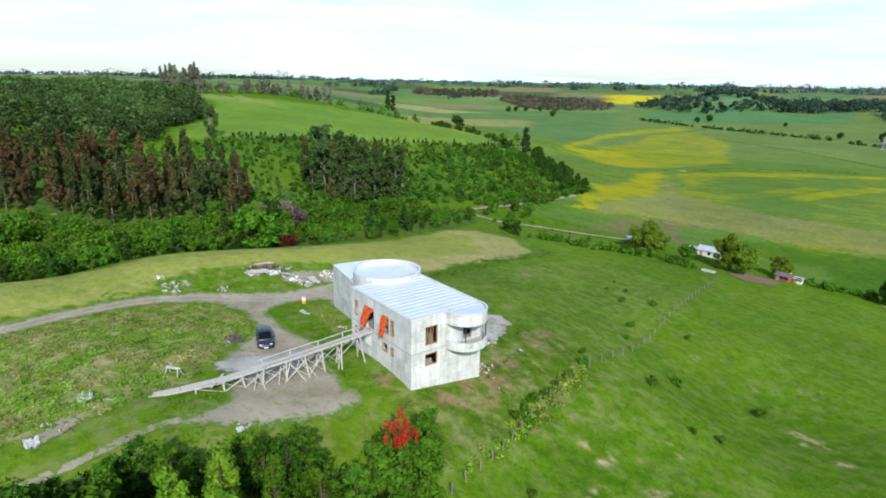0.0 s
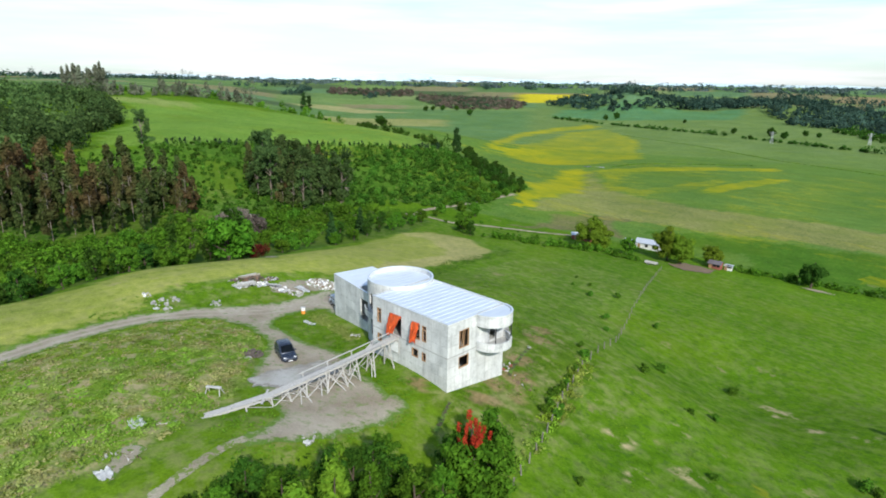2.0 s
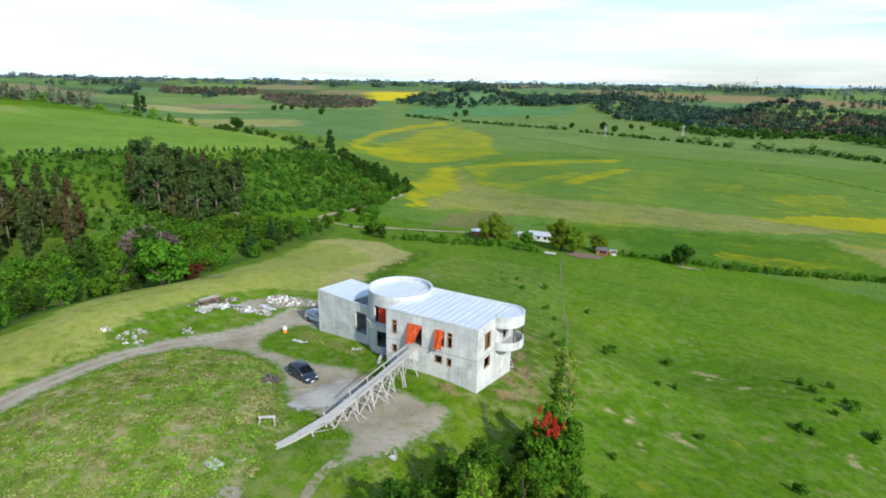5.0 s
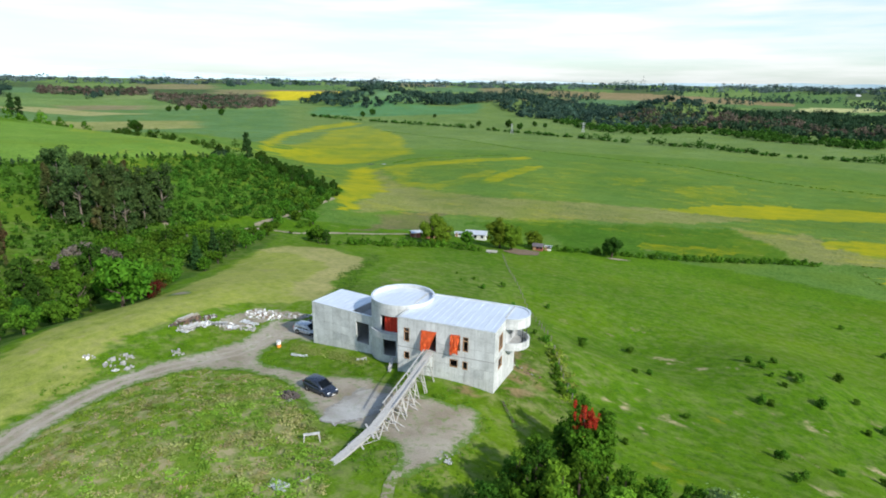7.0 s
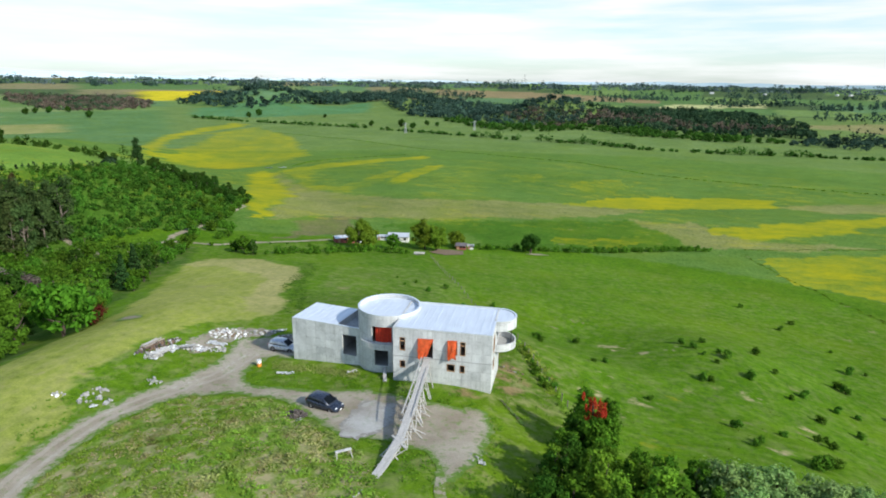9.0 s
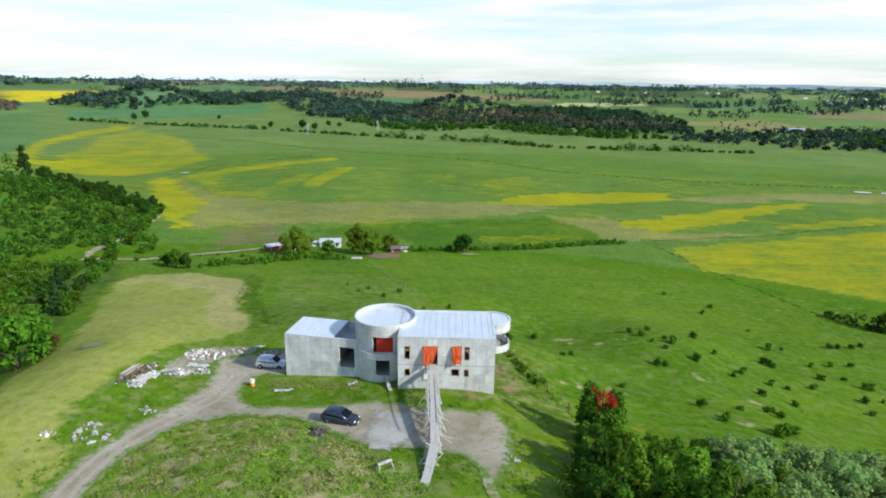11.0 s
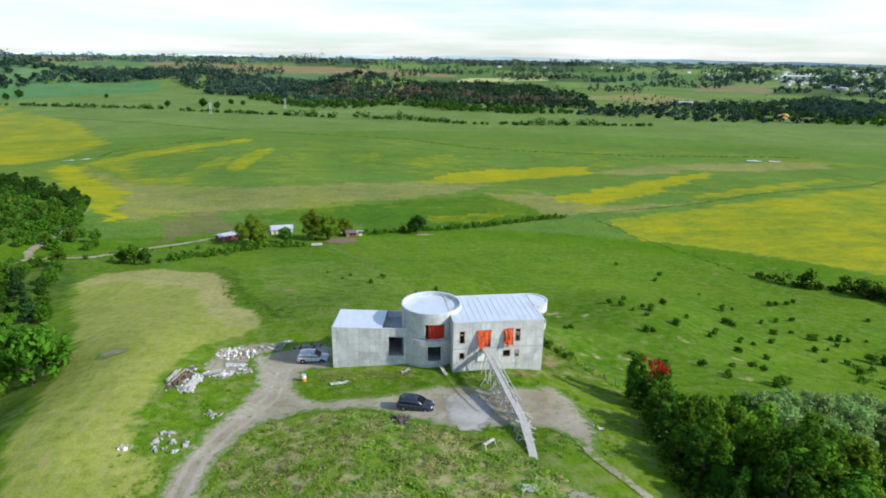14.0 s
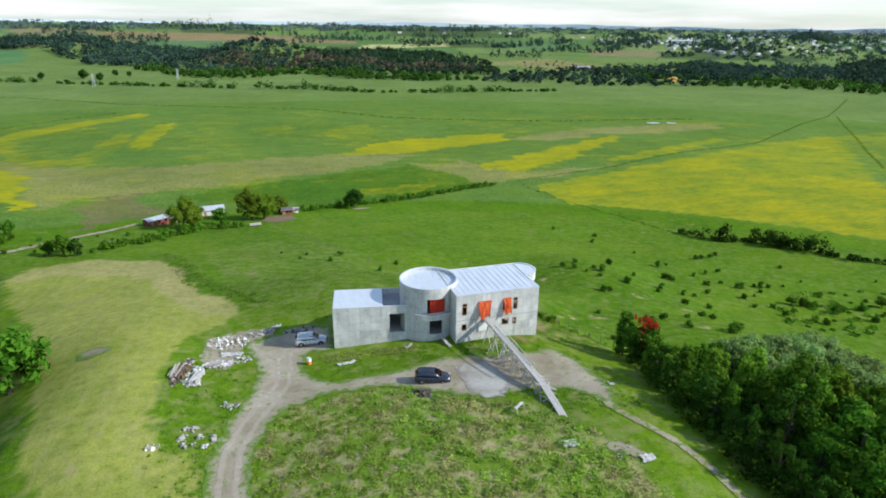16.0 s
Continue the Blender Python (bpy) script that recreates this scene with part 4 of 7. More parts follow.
drape("bare_patch", [(-6.6, -28.5), (-5.0, -28.3), (-4.0, -29.6), (-2.7, -31.6), (-4.8, -31.0), (-6.4, -30)], 0.5, 0.08, M_TRACK, "grey cement waste spread on the grass", "ground", 0.25, 6)
drape("burnt_patch", [(-62.6, 12.4), (-60.5, 11.6), (-58.6, 12.2), (-58.2, 14.2), (-60.5, 15.6), (-62.9, 14.6)], 0.5, 0.08, M_BURNT, "old bare fire patch in the mown field", "ground", 0.25, 7)
drape("dug_soil", [(-38, 140), (-31, 136), (-25, 142), (-27, 150), (-36, 149)], 1.5, 0.15, M_DIRT, "trampled bare soil beside the farm", "ground", 0.8, 8)
drape("soil_patch", [(-4, 155), (5, 157), (4.5, 159), (-3, 158)], 1.5, 0.15, M_LANE, "bare pale soil under the lone tree", "ground", 0.6, 9)
m_water = Mat("still water", 0.06, 0, 0.5)
m_water.colour((0.25, 0.28, 0.3))
for i, poly in enumerate(([(-264, 449), (-258, 446), (-253, 448), (-256, 454), (-262, 454)], [(-250, 452), (-244, 450), (-241, 454), (-247, 458)], [(336, 449), (344, 445), (352, 447), (350, 454), (340, 455)], [(356, 444), (366, 442), (371, 447), (362, 452)])):
    drape("pond", poly, 3, 0.5, m_water.m, "shallow bright pool in the meadow", "water", 0.8, 20 + i)

# ---------------- things round the house ----------------


def ground_at(x, y, rz=0, dz=0.0):
    return pose(x, y, gz(x, y) + dz, 0, 0, rz)


def build_ramp():
    """A long timber gangway on rough trestles."""
    ob = empty("ramp", pose(-7.8, -10, 0), "long weathered timber ramp on crude braced trestles", "ramp")
    inv = ob.matrix_world.inverted()
    rng = random.Random(5)

    def add(name, bm, mat=M_WOOD_GREY, label=""):
        bmesh.ops.transform(bm, matrix=inv, verts=bm.verts)
        return part(name, bm, mat, ob, label)

    line = [Vector((-7.95, -0.1, 3.60)), Vector((-7.35, -8.5, 3.30)), Vector((-7.0, -17.2, 3.02)), Vector((-7.85, -24.0, 3.05))]
    length = [0.0]
    for a, b in zip(line, line[1:]):
        length.append(length[-1] + (b - a).length)

    def at(s):
        for i in range(len(line) - 1):
            if s <= length[i + 1] or i == len(line) - 2:
                f = (s - length[i]) / (length[i + 1] - length[i])
                d = (line[i + 1] - line[i]).normalized()
                return line[i].lerp(line[i + 1], f), d, Vector((-d.y, d.x, 0)).normalized()

    total = length[-1]
    s = 0.0
    while s < total - 0.5:
        e = min(total, s + rng.uniform(3.2, 4.2))
        for k in range(3):
            p, d, n = at(s + 0.02)
            q, _, n2 = at(e - 0.02)
            o = (k - 1.0) * 0.28
            bm = bmesh.new()
            lift = Vector((0, 0, 0.02 * rng.random()))
            beam(bm, p + n * (o + rng.uniform(-0.02, 0.02)) + lift, q + n2 * (o + rng.uniform(-0.02, 0.02)) + lift, 0.26, 0.045)
            add("plank", bm)
        s = e
    for sgn in (-1, 1):
        for a, b in zip(length, length[1:]):
            p, d, n = at(a + 0.01)
            q, _, n2 = at(b - 0.01)
            bm = bmesh.new()
            beam(bm, p + n * sgn * 0.36 - Vector((0, 0, 0.12)), q + n * sgn * 0.36 - Vector((0, 0, 0.12)), 0.08, 0.17)
            add("stringer", bm)
    s = 0.8
    while s < total - 0.6:
        p, d, n = at(s)
        bm = bmesh.new()
        w = rng.uniform(0.45, 0.75)
        beam(bm, p - n * w - Vector((0, 0, 0.05)), p + n * rng.uniform(0.45, 0.7) - Vector((0, 0, 0.05)), 0.09, 0.06)
        add("cross_piece", bm)
        s += 1.25
    # trestles
    s, prev = 1.6, None
    while s < 20.0:
        p, d, n = at(s)
        feet = []
        for sgn in (-1, 1):
            out = rng.uniform(0.75, 1.25) * sgn
            f = p + n * out + d * rng.uniform(-0.5, 0.5)
            f.z = gz(f.x, f.y) - 0.1
            t = p + n * sgn * 0.36 - Vector((0, 0, 0.15))
            bm = bmesh.new()
            beam(bm, f, t, 0.11, 0.10, rng.uniform(0, 40))
            add("leg", bm)
            feet.append((f, t))
            f.x += rng.uniform(-0.25, 0.25)
        (fa, ta), (fb, tb) = feet
        if ta.z - fa.z > 0.8:
            for a, b in ((fa.lerp(ta, 0.12), fb.lerp(tb, 0.85)), (fb.lerp(tb, 0.12), fa.lerp(ta, 0.85)), (fa.lerp(ta, 0.45), fb.lerp(tb, 0.45))):
                bm = bmesh.new()
                beam(bm, a, b, 0.09, 0.045, rng.uniform(0, 30))
                add("brace", bm)
        if prev:
            for (f0, t0), (f1, t1) in zip(prev, feet):
                if t0.z - f0.z < 0.7:
                    continue
                for a, b in ((f0.lerp(t0, 0.1), f1.lerp(t1, 0.9)), (f1.lerp(t1, 0.1), f0.lerp(t0, 0.8))):
                    if rng.random() < 0.75:
                        bm = bmesh.new()
                        beam(bm, a, b, 0.09, 0.045, rng.uniform(0, 30))
                        add("brace", bm)
        prev = feet
        s += rng.uniform(1.7, 2.4)
    # hand rail on one side of the upper part
    for s in (0.4, 3.2, 6.2, 9.4, 12.4):
        p, d, n = at(s)
        bm = bmesh.new()
        beam(bm, p - n * 0.48 - Vector((0, 0, 0.25)), p - n * 0.6 + Vector((0, 0, 0.5)), 0.08, 0.08)
        add("rail_post", bm)
    for a, b in ((0.1, 6.5), (6.3, 12.8)):
        p, d, n = at(a)
        q, _, n2 = at(b)
        bm = bmesh.new()
        beam(bm, p - n * 0.6 + Vector((0, 0, 0.5)), q - n2 * 0.6 + Vector((0, 0, 0.45)), 0.13, 0.05)
        add("hand_rail", bm)
    for s in (3.0, 5.4, 7.8, 10.2, 12.6):
        p, d, n = at(s)
        bm = bmesh.new()
        beam(bm, p + n * 0.44 - Vector((0, 0, 0.25)), p + n * rng.uniform(0.55, 0.75) + Vector((0, 0, 0.42)), 0.06, 0.06)
        add("rail_post", bm)
    p, d, n = at(2.6)
    q, _, n2 = at(12.9)
    bm = bmesh.new()
    beam(bm, p + n * 0.62 + Vector((0, 0, 0.40)), q + n2 * 0.66 + Vector((0, 0, 0.36)), 0.08, 0.05)
    add("hand_rail", bm)
    # loose poles leaning and lying below
    for k in range(16):
        s = rng.uniform(3, 14)
        p, d, n = at(s)
        a = p + n * rng.uniform(-0.5, 0.5) - Vector((0, 0, rng.uniform(0.3, 1.0)))
        b = p + n * rng.choice((-1, 1)) * rng.uniform(0.8, 2.0) + d * rng.uniform(-2.2, 2.2)
        b.z = gz(b.x, b.y) + 0.04
        bm = bmesh.new()
        beam(bm, a, b, rng.uniform(0.06, 0.12), 0.05, rng.uniform(0, 40))
        add("loose_pole", bm)
    # loose boards at the foot and over the joint
    for a, b in (((-7.8, -23.6, 3.05), (-8.5, -26.2, gz(-8.5, -26.2) + 0.03)), ((-7.9, -16.2, 3.12), (-6.1, -17.9, 3.02)), ((-6.3, -16.4, 3.10), (-7.6, -18.6, 3.06))):
        bm = bmesh.new()
        beam(bm, a, b, 0.2, 0.045)
        add("loose_board", bm)


def cloth(name, corners, sag, mat, label, cat, seed, m=None):
    """A hung, crumpled sheet between four corners (top left, top right, bottom right, bottom left)."""
    rng = np.random.default_rng(seed)
    tl, tr, br, bl = [Vector(c) for c in corners]
    n, ph = 22, rng.uniform(0, 6, 4)
    bm = bmesh.new()
    grid = []
    for j in range(n + 1):
        v = j / n
        row = []
        for i in range(n + 1):
            u = i / n
            p = tl.lerp(tr, u).lerp(bl.lerp(br, u), v)
            out = sag * math.sin(math.pi * v) * 0.6 + 0.05 * math.sin(9 * u + ph[0] + 3 * v) * (0.3 + v) + 0.022 * math.sin(17 * u - 6 * v + ph[1]) + 0.03 * math.sin(11 * v + 5 * u + ph[2])
            drop = 0.12 * math.sin(7 * u + ph[3]) * v
            row.append(bm.verts.new(p + Vector((0.03 * math.sin(20 * v + ph[1]), -abs(out) - 0.03, -drop))))
        grid.append(row)
    for j in range(n):
        for i in range(n):
            bm.faces.new([grid[j][i], grid[j][i + 1], grid[j + 1][i + 1], grid[j + 1][i]])
    r = bmesh.ops.solidify(bm, geom=bm.faces[:], thickness=0.012)
    ob = part(name, bm, mat, None, "", True)
    return tagged(ob, label, cat)


def build_house_things():
    cloth("tarpaulin", [(-9.15, -0.02, 6.2), (-7.15, -0.02, 6.25), (-7.85, -0.70, 4.15), (-8.95, -0.80, 3.8)], 0.25, M_TARP, "crumpled orange tarpaulin hung over the doorway", "tarpaulin", 1)
    cloth("tarpaulin", [(-5.42, -0.02, 6.3), (-4.25, -0.02, 6.35), (-4.3, -0.55, 4.15), (-5.3, -0.6, 4.05)], 0.2, M_TARP, "orange tarpaulin hung over a window opening", "tarpaulin", 2)
    b = empty("notice_board", pose(-8.3, -0.05, 2.35), "pale board leaning on the concrete wall", "board")
    bm = bmesh.new()
    box(bm, -0.68, 0.68, -0.06, 0.0, -0.68, 0.68, 0.01)
    part("panel", bm, M_WHITE, b)
    for x0, x1, z0, z1 in ((-0.76, 0.76, 0.68, 0.76), (-0.76, 0.76, -0.76, -0.68), (-0.76, -0.68, -0.68, 0.68), (0.68, 0.76, -0.68, 0.68)):
        bm = bmesh.new()
        box(bm, x0, x1, -0.07, 0.0, z0, z1)
        part("frame", bm, M_WOOD_GREY, b)
    g = empty("gangplank", pose(-14.0, 1.9, 0.72), "pale wide plank sloping from the doorway", "plank")
    bm = bmesh.new()
    beam(bm, (0, 0, 0.12), (0.75, -2.4, gz(-13.3, -0.5) - 0.72 + 0.06), 0.42, 0.05)
    part("board", bm, M_WOOD_GREY, g)


def wheel(parent, x, y, r=0.34, w=0.22, side=1):
    bm = bmesh.new()
    prof = [(r * 0.62, -w / 2), (r * 0.94, -w / 2), (r, -w * 0.3), (r, w * 0.3), (r * 0.94, w / 2), (r * 0.62, w / 2)]
    seg = 20
    rings = [[bm.verts.new((x + a * math.cos(k * 2 * math.pi / seg), y + b, r + a * math.sin(k * 2 * math.pi / seg))) for k in range(seg)] for a, b in prof]
    for i in range(len(rings)):
        a, b = rings[i], rings[(i + 1) % len(rings)]
        for k in range(seg):
            bm.faces.new([a[k], a[(k + 1) % seg], b[(k + 1) % seg], b[k]])
    wh = part("wheel", bm, M_TYRE, parent, "black rubber tyre", True)
    bm = bmesh.new()
    bmesh.ops.create_cone(bm, cap_ends=True, segments=20, radius1=r * 0.63, radius2=r * 0.5, depth=0.06, matrix=pose(x, y + side * (w / 2 - 0.05), r, -90 * side))
    for k in range(5):
        a = k * 2 * math.pi / 5
        beam(bm, (x, y + side * (w / 2), r), (x + r * 0.55 * math.cos(a), y + side * (w / 2 - 0.01), r + r * 0.55 * math.sin(a)), 0.07, 0.03)
    part("rim", bm, M_RIM, wh, "silver alloy rim")


def paintwork(name, col):
    m = Mat(name, 0.28, 0.35, 0.5)
    v = m.coords()
    m.colour(m.ramp(m.noise(v, 1.5, 4), (0.3, tuple(c * 0.85 for c in col)), (0.7, col)))
    m.p.inputs["Coat Weight"].default_value = 0.6
    m.l.new(m.grey(m.noise(v, 3, 4), 0.3, 0.7, 0.2, 0.42), m.p.inputs["Roughness"])
    return m.m


M_LIME = plain("pale limy rubble", (0.46, 0.455, 0.44), 0.9, 0, 0.3, 3, 0.4)
M_RUST = plain("rusty brown scrap", (0.17, 0.11, 0.075), 0.9, 0, 0.35, 4, 0.4)
M_REDWALL = plain("faded red boards", (0.26, 0.085, 0.065), 0.8, 0, 0.25, 3)
M_TYRE = plain("tyre rubber", (0.025, 0.025, 0.027), 0.9, 0, 0.2, 8)
M_RIM = plain("alloy", (0.55, 0.56, 0.58), 0.35, 0.8, 0.1, 8, 0)
M_GLASS = plain("dark car glass", (0.012, 0.016, 0.02), 0.08, 0, 0.1, 2, 0)
M_LAMP = plain("clear lamp", (0.8, 0.82, 0.85), 0.15, 0, 0.05, 4, 0)
M_REDLAMP = plain("red lamp", (0.45, 0.02, 0.02), 0.2, 0, 0.1, 4, 0)
M_TRIM = plain("black plastic", (0.03, 0.03, 0.032), 0.6, 0, 0.2, 8)


def build_car(m, paint, label, L=4.4, W=1.8, boxy=0.0):
    """A parked hatchback or estate; its front looks along +x."""
    car = empty("car", m, label, "car", "parked cars")
    h = L / 2

    def prism(stations, name, mat, lab="", smooth=True, par=None):
        """Stations along the length: x, z low, z high, half width low, half width high."""
        bm = bmesh.new()
        rings = []
        for x, z0, z1, w0, w1 in stations:
            zc = z0 + 0.55 * (z1 - z0)
            wm = max(w0, w1)
            ring = [(x, -w0 * 0.93, z0), (x, -wm, z0 + 0.25 * (z1 - z0)), (x, -wm, zc), (x, -w1, z1 - 0.03), (x, -w1 * 0.9, z1), (x, w1 * 0.9, z1), (x, w1, z1 - 0.03), (x, wm, zc), (x, wm, z0 + 0.25 * (z1 - z0)), (x, w0 * 0.93, z0)]
            rings.append([bm.verts.new(p) for p in ring])
        n = len(rings[0])
        for a, b in zip(rings, rings[1:]):
            for k in range(n):
                bm.faces.new([a[k], a[(k + 1) % n], b[(k + 1) % n], b[k]])
        bm.faces.new(rings[0])
        bm.faces.new(rings[-1][::-1])
        return part(name, bm, mat, par or car, lab, smooth)

    w = W / 2
    nose = 0.86 + 0.04 * boxy
    body = prism([(-h, 0.42, 0.80, w * 0.84, w * 0.80), (-h + 0.10, 0.30, 0.98, w * 0.95, w * 0.90), (-h + 0.5, 0.25, 1.0, w, w * 0.95), (-0.3, 0.22, 0.98, w, w * 0.96), (0.75, 0.22, 0.96, w, w * 0.95),
                  (1.15, 0.23, 0.94, w, w * 0.92), (h - 0.45, 0.26, nose, w * 0.97, w * 0.86), (h - 0.12, 0.30, nose - 0.10, w * 0.90, w * 0.78), (h, 0.40, nose - 0.26, w * 0.78, w * 0.68)], "body", paint)
    r0, r1 = -h + 0.22 - 0.08 * boxy, 0.35
    tz = 1.58 + 0.06 * boxy
    prism([(-h + 0.10, 0.96, 1.02, w * 0.90, w * 0.86), (r0 + 0.28, 0.97, tz - 0.06, w * 0.92, w * 0.74), (r0 + 0.7, 0.97, tz, w * 0.93, w * 0.76), (-0.3, 0.97, tz + 0.02, w * 0.94, w * 0.77), (r1 - 0.15, 0.96, tz - 0.03, w * 0.93, w * 0.75),
           (1.18, 0.93, 0.985, w * 0.90, w * 0.84)], "cabin", paint)

    def pane(name, pts, off, mat=M_GLASS, lab=""):
        bm = bmesh.new()
        vs = [bm.verts.new(Vector(p) + Vector(off)) for p in pts]
        f = bm.faces.new(vs)
        bmesh.ops.solidify(bm, geom=[f], thickness=0.012)
        part(name, bm, mat, car, lab)

    for s in (-1, 1):
        o = (0, s * 0.025, 0.0)
        pane("side_window", [(r0 + 0.75, s * w * 0.925, 1.04), (-0.42, s * w * 0.93, 1.03), (-0.42, s * w * 0.785, tz - 0.07), (r0 + 0.85, s * w * 0.775, tz - 0.10)], o, lab="dark side glass")
        pane("side_window", [(-0.34, s * w * 0.93, 1.03), (0.80, s * w * 0.915, 1.00), (0.22, s * w * 0.775, tz - 0.10), (-0.34, s * w * 0.785, tz - 0.07)], o, lab="dark side glass")
        pane("quarter_window", [(r0 + 0.34, s * w * 0.915, 1.07), (r0 + 0.67, s * w * 0.92, 1.05), (r0 + 0.76, s * w * 0.78, tz - 0.12), (r0 + 0.45, s * w * 0.78, tz - 0.17)], o)
        bm = bmesh.new()
        box(bm, h - 0.42, h - 0.10, s * w * 0.62 - 0.17, s * w * 0.62 + 0.17, nose - 0.24, nose - 0.08, 0.04)
        part("headlight", bm, M_LAMP, car, "clear glass headlight")
        bm = bmesh.new()
        box(bm, -h - 0.005, -h + 0.22, s * w * 0.78 - 0.10, s * w * 0.78 + 0.10, 0.72, 1.0, 0.03)
        part("tail_light", bm, M_REDLAMP, car, "red tail light")
        bm = bmesh.new()
        box(bm, 0.72, 0.90, s * (w + 0.02) - 0.09, s * (w + 0.02) + 0.09, 0.98, 1.12, 0.03)
        part("mirror", bm, paint, car)
        bm = bmesh.new()
        box(bm, -1.0, 0.95, s * w - 0.02, s * w + 0.02, 0.26, 0.36, 0.01)
        part("sill", bm, M_TRIM, car)
        for x in (-h + 0.88, h - 0.86):
            bm = bmesh.new()
            bmesh.ops.create_cone(bm, cap_ends=True, segments=24, radius1=0.40, radius2=0.40, depth=0.06, matrix=pose(x, s * (w - 0.018), 0.36, 90))
            part("wheel_arch", bm, M_TRIM, car)
            wheel(car, x, s * (w - 0.08), side=s)
    pane("windscreen", [(1.10, -w * 0.80, 1.00), (1.10, w * 0.80, 1.00), (r1 - 0.05, w * 0.70, tz - 0.06), (r1 - 0.05, -w * 0.70, tz - 0.06)], (0.03, 0, 0.03), lab="dark windscreen")
    pane("rear_window", [(r0 - 0.02, -w * 0.74, 1.10), (r0 - 0.02, w * 0.74, 1.10), (r0 + 0.24, w * 0.66, tz - 0.12), (r0 + 0.24, -w * 0.66, tz - 0.12)], (-0.03, 0, 0.02))
    for name, z0, z1, yw, mat in (("grille", 0.50, 0.62, 0.5, M_TRIM), ("number_plate", 0.36, 0.46, 0.26, M_WHITE), ("bumper", 0.28, 0.35, 0.72, M_TRIM)):
        bm = bmesh.new()
        box(bm, h - 0.08, h + 0.02, -yw * w, yw * w, z0, z1, 0.01)
        part(name, bm, mat, car)
    return car


def chunk(bm, rng, c, s):
    """A broken block: a squashed cube with knocked corners."""
    m = Matrix.Translation(c) @ Euler([rng.uniform(0, 6.3) for _ in range(3)]).to_matrix().to_4x4()
    r = bmesh.ops.create_cube(bm, size=1.0)
    for v in r["verts"]:
        v.co = Vector((v.co.x * s[0] * rng.uniform(0.6, 1.1), v.co.y * s[1] * rng.uniform(0.6, 1.1), v.co.z * s[2] * rng.uniform(0.6, 1.1)))
    bmesh.ops.transform(bm, matrix=m, verts=r["verts"])


def heap(name, x, y, rx, ry, h, n, size, mats, label, cat, seed, rz=0.0, flat=0.5):
    """A heap of separate broken pieces on the ground."""
    rng = random.Random(seed)
    ob = empty(name, ground_at(x, y, rz), label, cat)
    names = {M_LIME: "slab", M_RUST: "scrap", M_STONE: "lump", M_WHITE: "bag", M_WOOD_GREY: "board", M_DARKHEAP: "clod", M_DIRT: "clod", M_CONC: "block"}
    for i in range(n):
        a, q = rng.uniform(0, 6.283), math.sqrt(rng.random())
        px, py = rx * q * math.cos(a), ry * q * math.sin(a)
        s = size * rng.uniform(0.5, 1.5)
        mat = rng.choice(mats)
        wx = ob.matrix_world @ Vector((px, py, 0))
        pz = gz(wx.x, wx.y) - ob.matrix_world.translation.z + h * (1 - q) * rng.uniform(0.2, 1.0) + s * 0.12
        bm = bmesh.new()
        if mat is M_WOOD_GREY:
            b = rng.uniform(0, 3.14)
            l = rng.uniform(0.6, 1.6)
            beam(bm, (px - l * math.cos(b), py - l * math.sin(b), pz), (px + l * math.cos(b), py + l * math.sin(b), pz + rng.uniform(0, 0.25)), 0.18, 0.05)
        else:
            chunk(bm, rng, (px, py, pz), (s, s * rng.uniform(0.6, 1), s * flat))
        part(names.get(mat, "piece"), bm, mat, ob)
    return ob


def sheet_litter(x, y, w, d, seed, label="crumpled white plastic sheet lying on grass"):
    rng = np.random.default_rng(seed)
    bm = bmesh.new()
    n = 12
    ph = rng.uniform(0, 6, 4)
    g = []
    for j in range(n + 1):
        row = []
        for i in range(n + 1):
            u, v = i / n - 0.5, j / n - 0.5
            th = math.atan2(v, u + 1e-6)
            k = 1 + 0.14 * math.sin(2 * th + ph[0]) + 0.09 * math.sin(3 * th + ph[3]) + 0.07 * math.sin(7 * th + ph[1])
            px, py = u * w * k, v * d * k
            row.append(bm.verts.new((px, py, gz(x + px, y + py) - gz(x, y) + 0.10 + 0.13 * abs(math.sin(7 * u + ph[1]) * math.cos(8 * v + ph[2])) + 0.06 * math.sin(19 * u + 13 * v))))
        g.append(row)
    for j in range(n):
        for i in range(n):
            bm.faces.new([g[j][i], g[j][i + 1], g[j + 1][i + 1], g[j + 1][i]])
    bmesh.ops.solidify(bm, geom=bm.faces[:], thickness=0.02)
    ob = part("plastic_sheet", bm, M_WHITE, None, "", True)
    ob.matrix_world = ground_at(x, y)
    return tagged(ob, label, "plastic sheet")


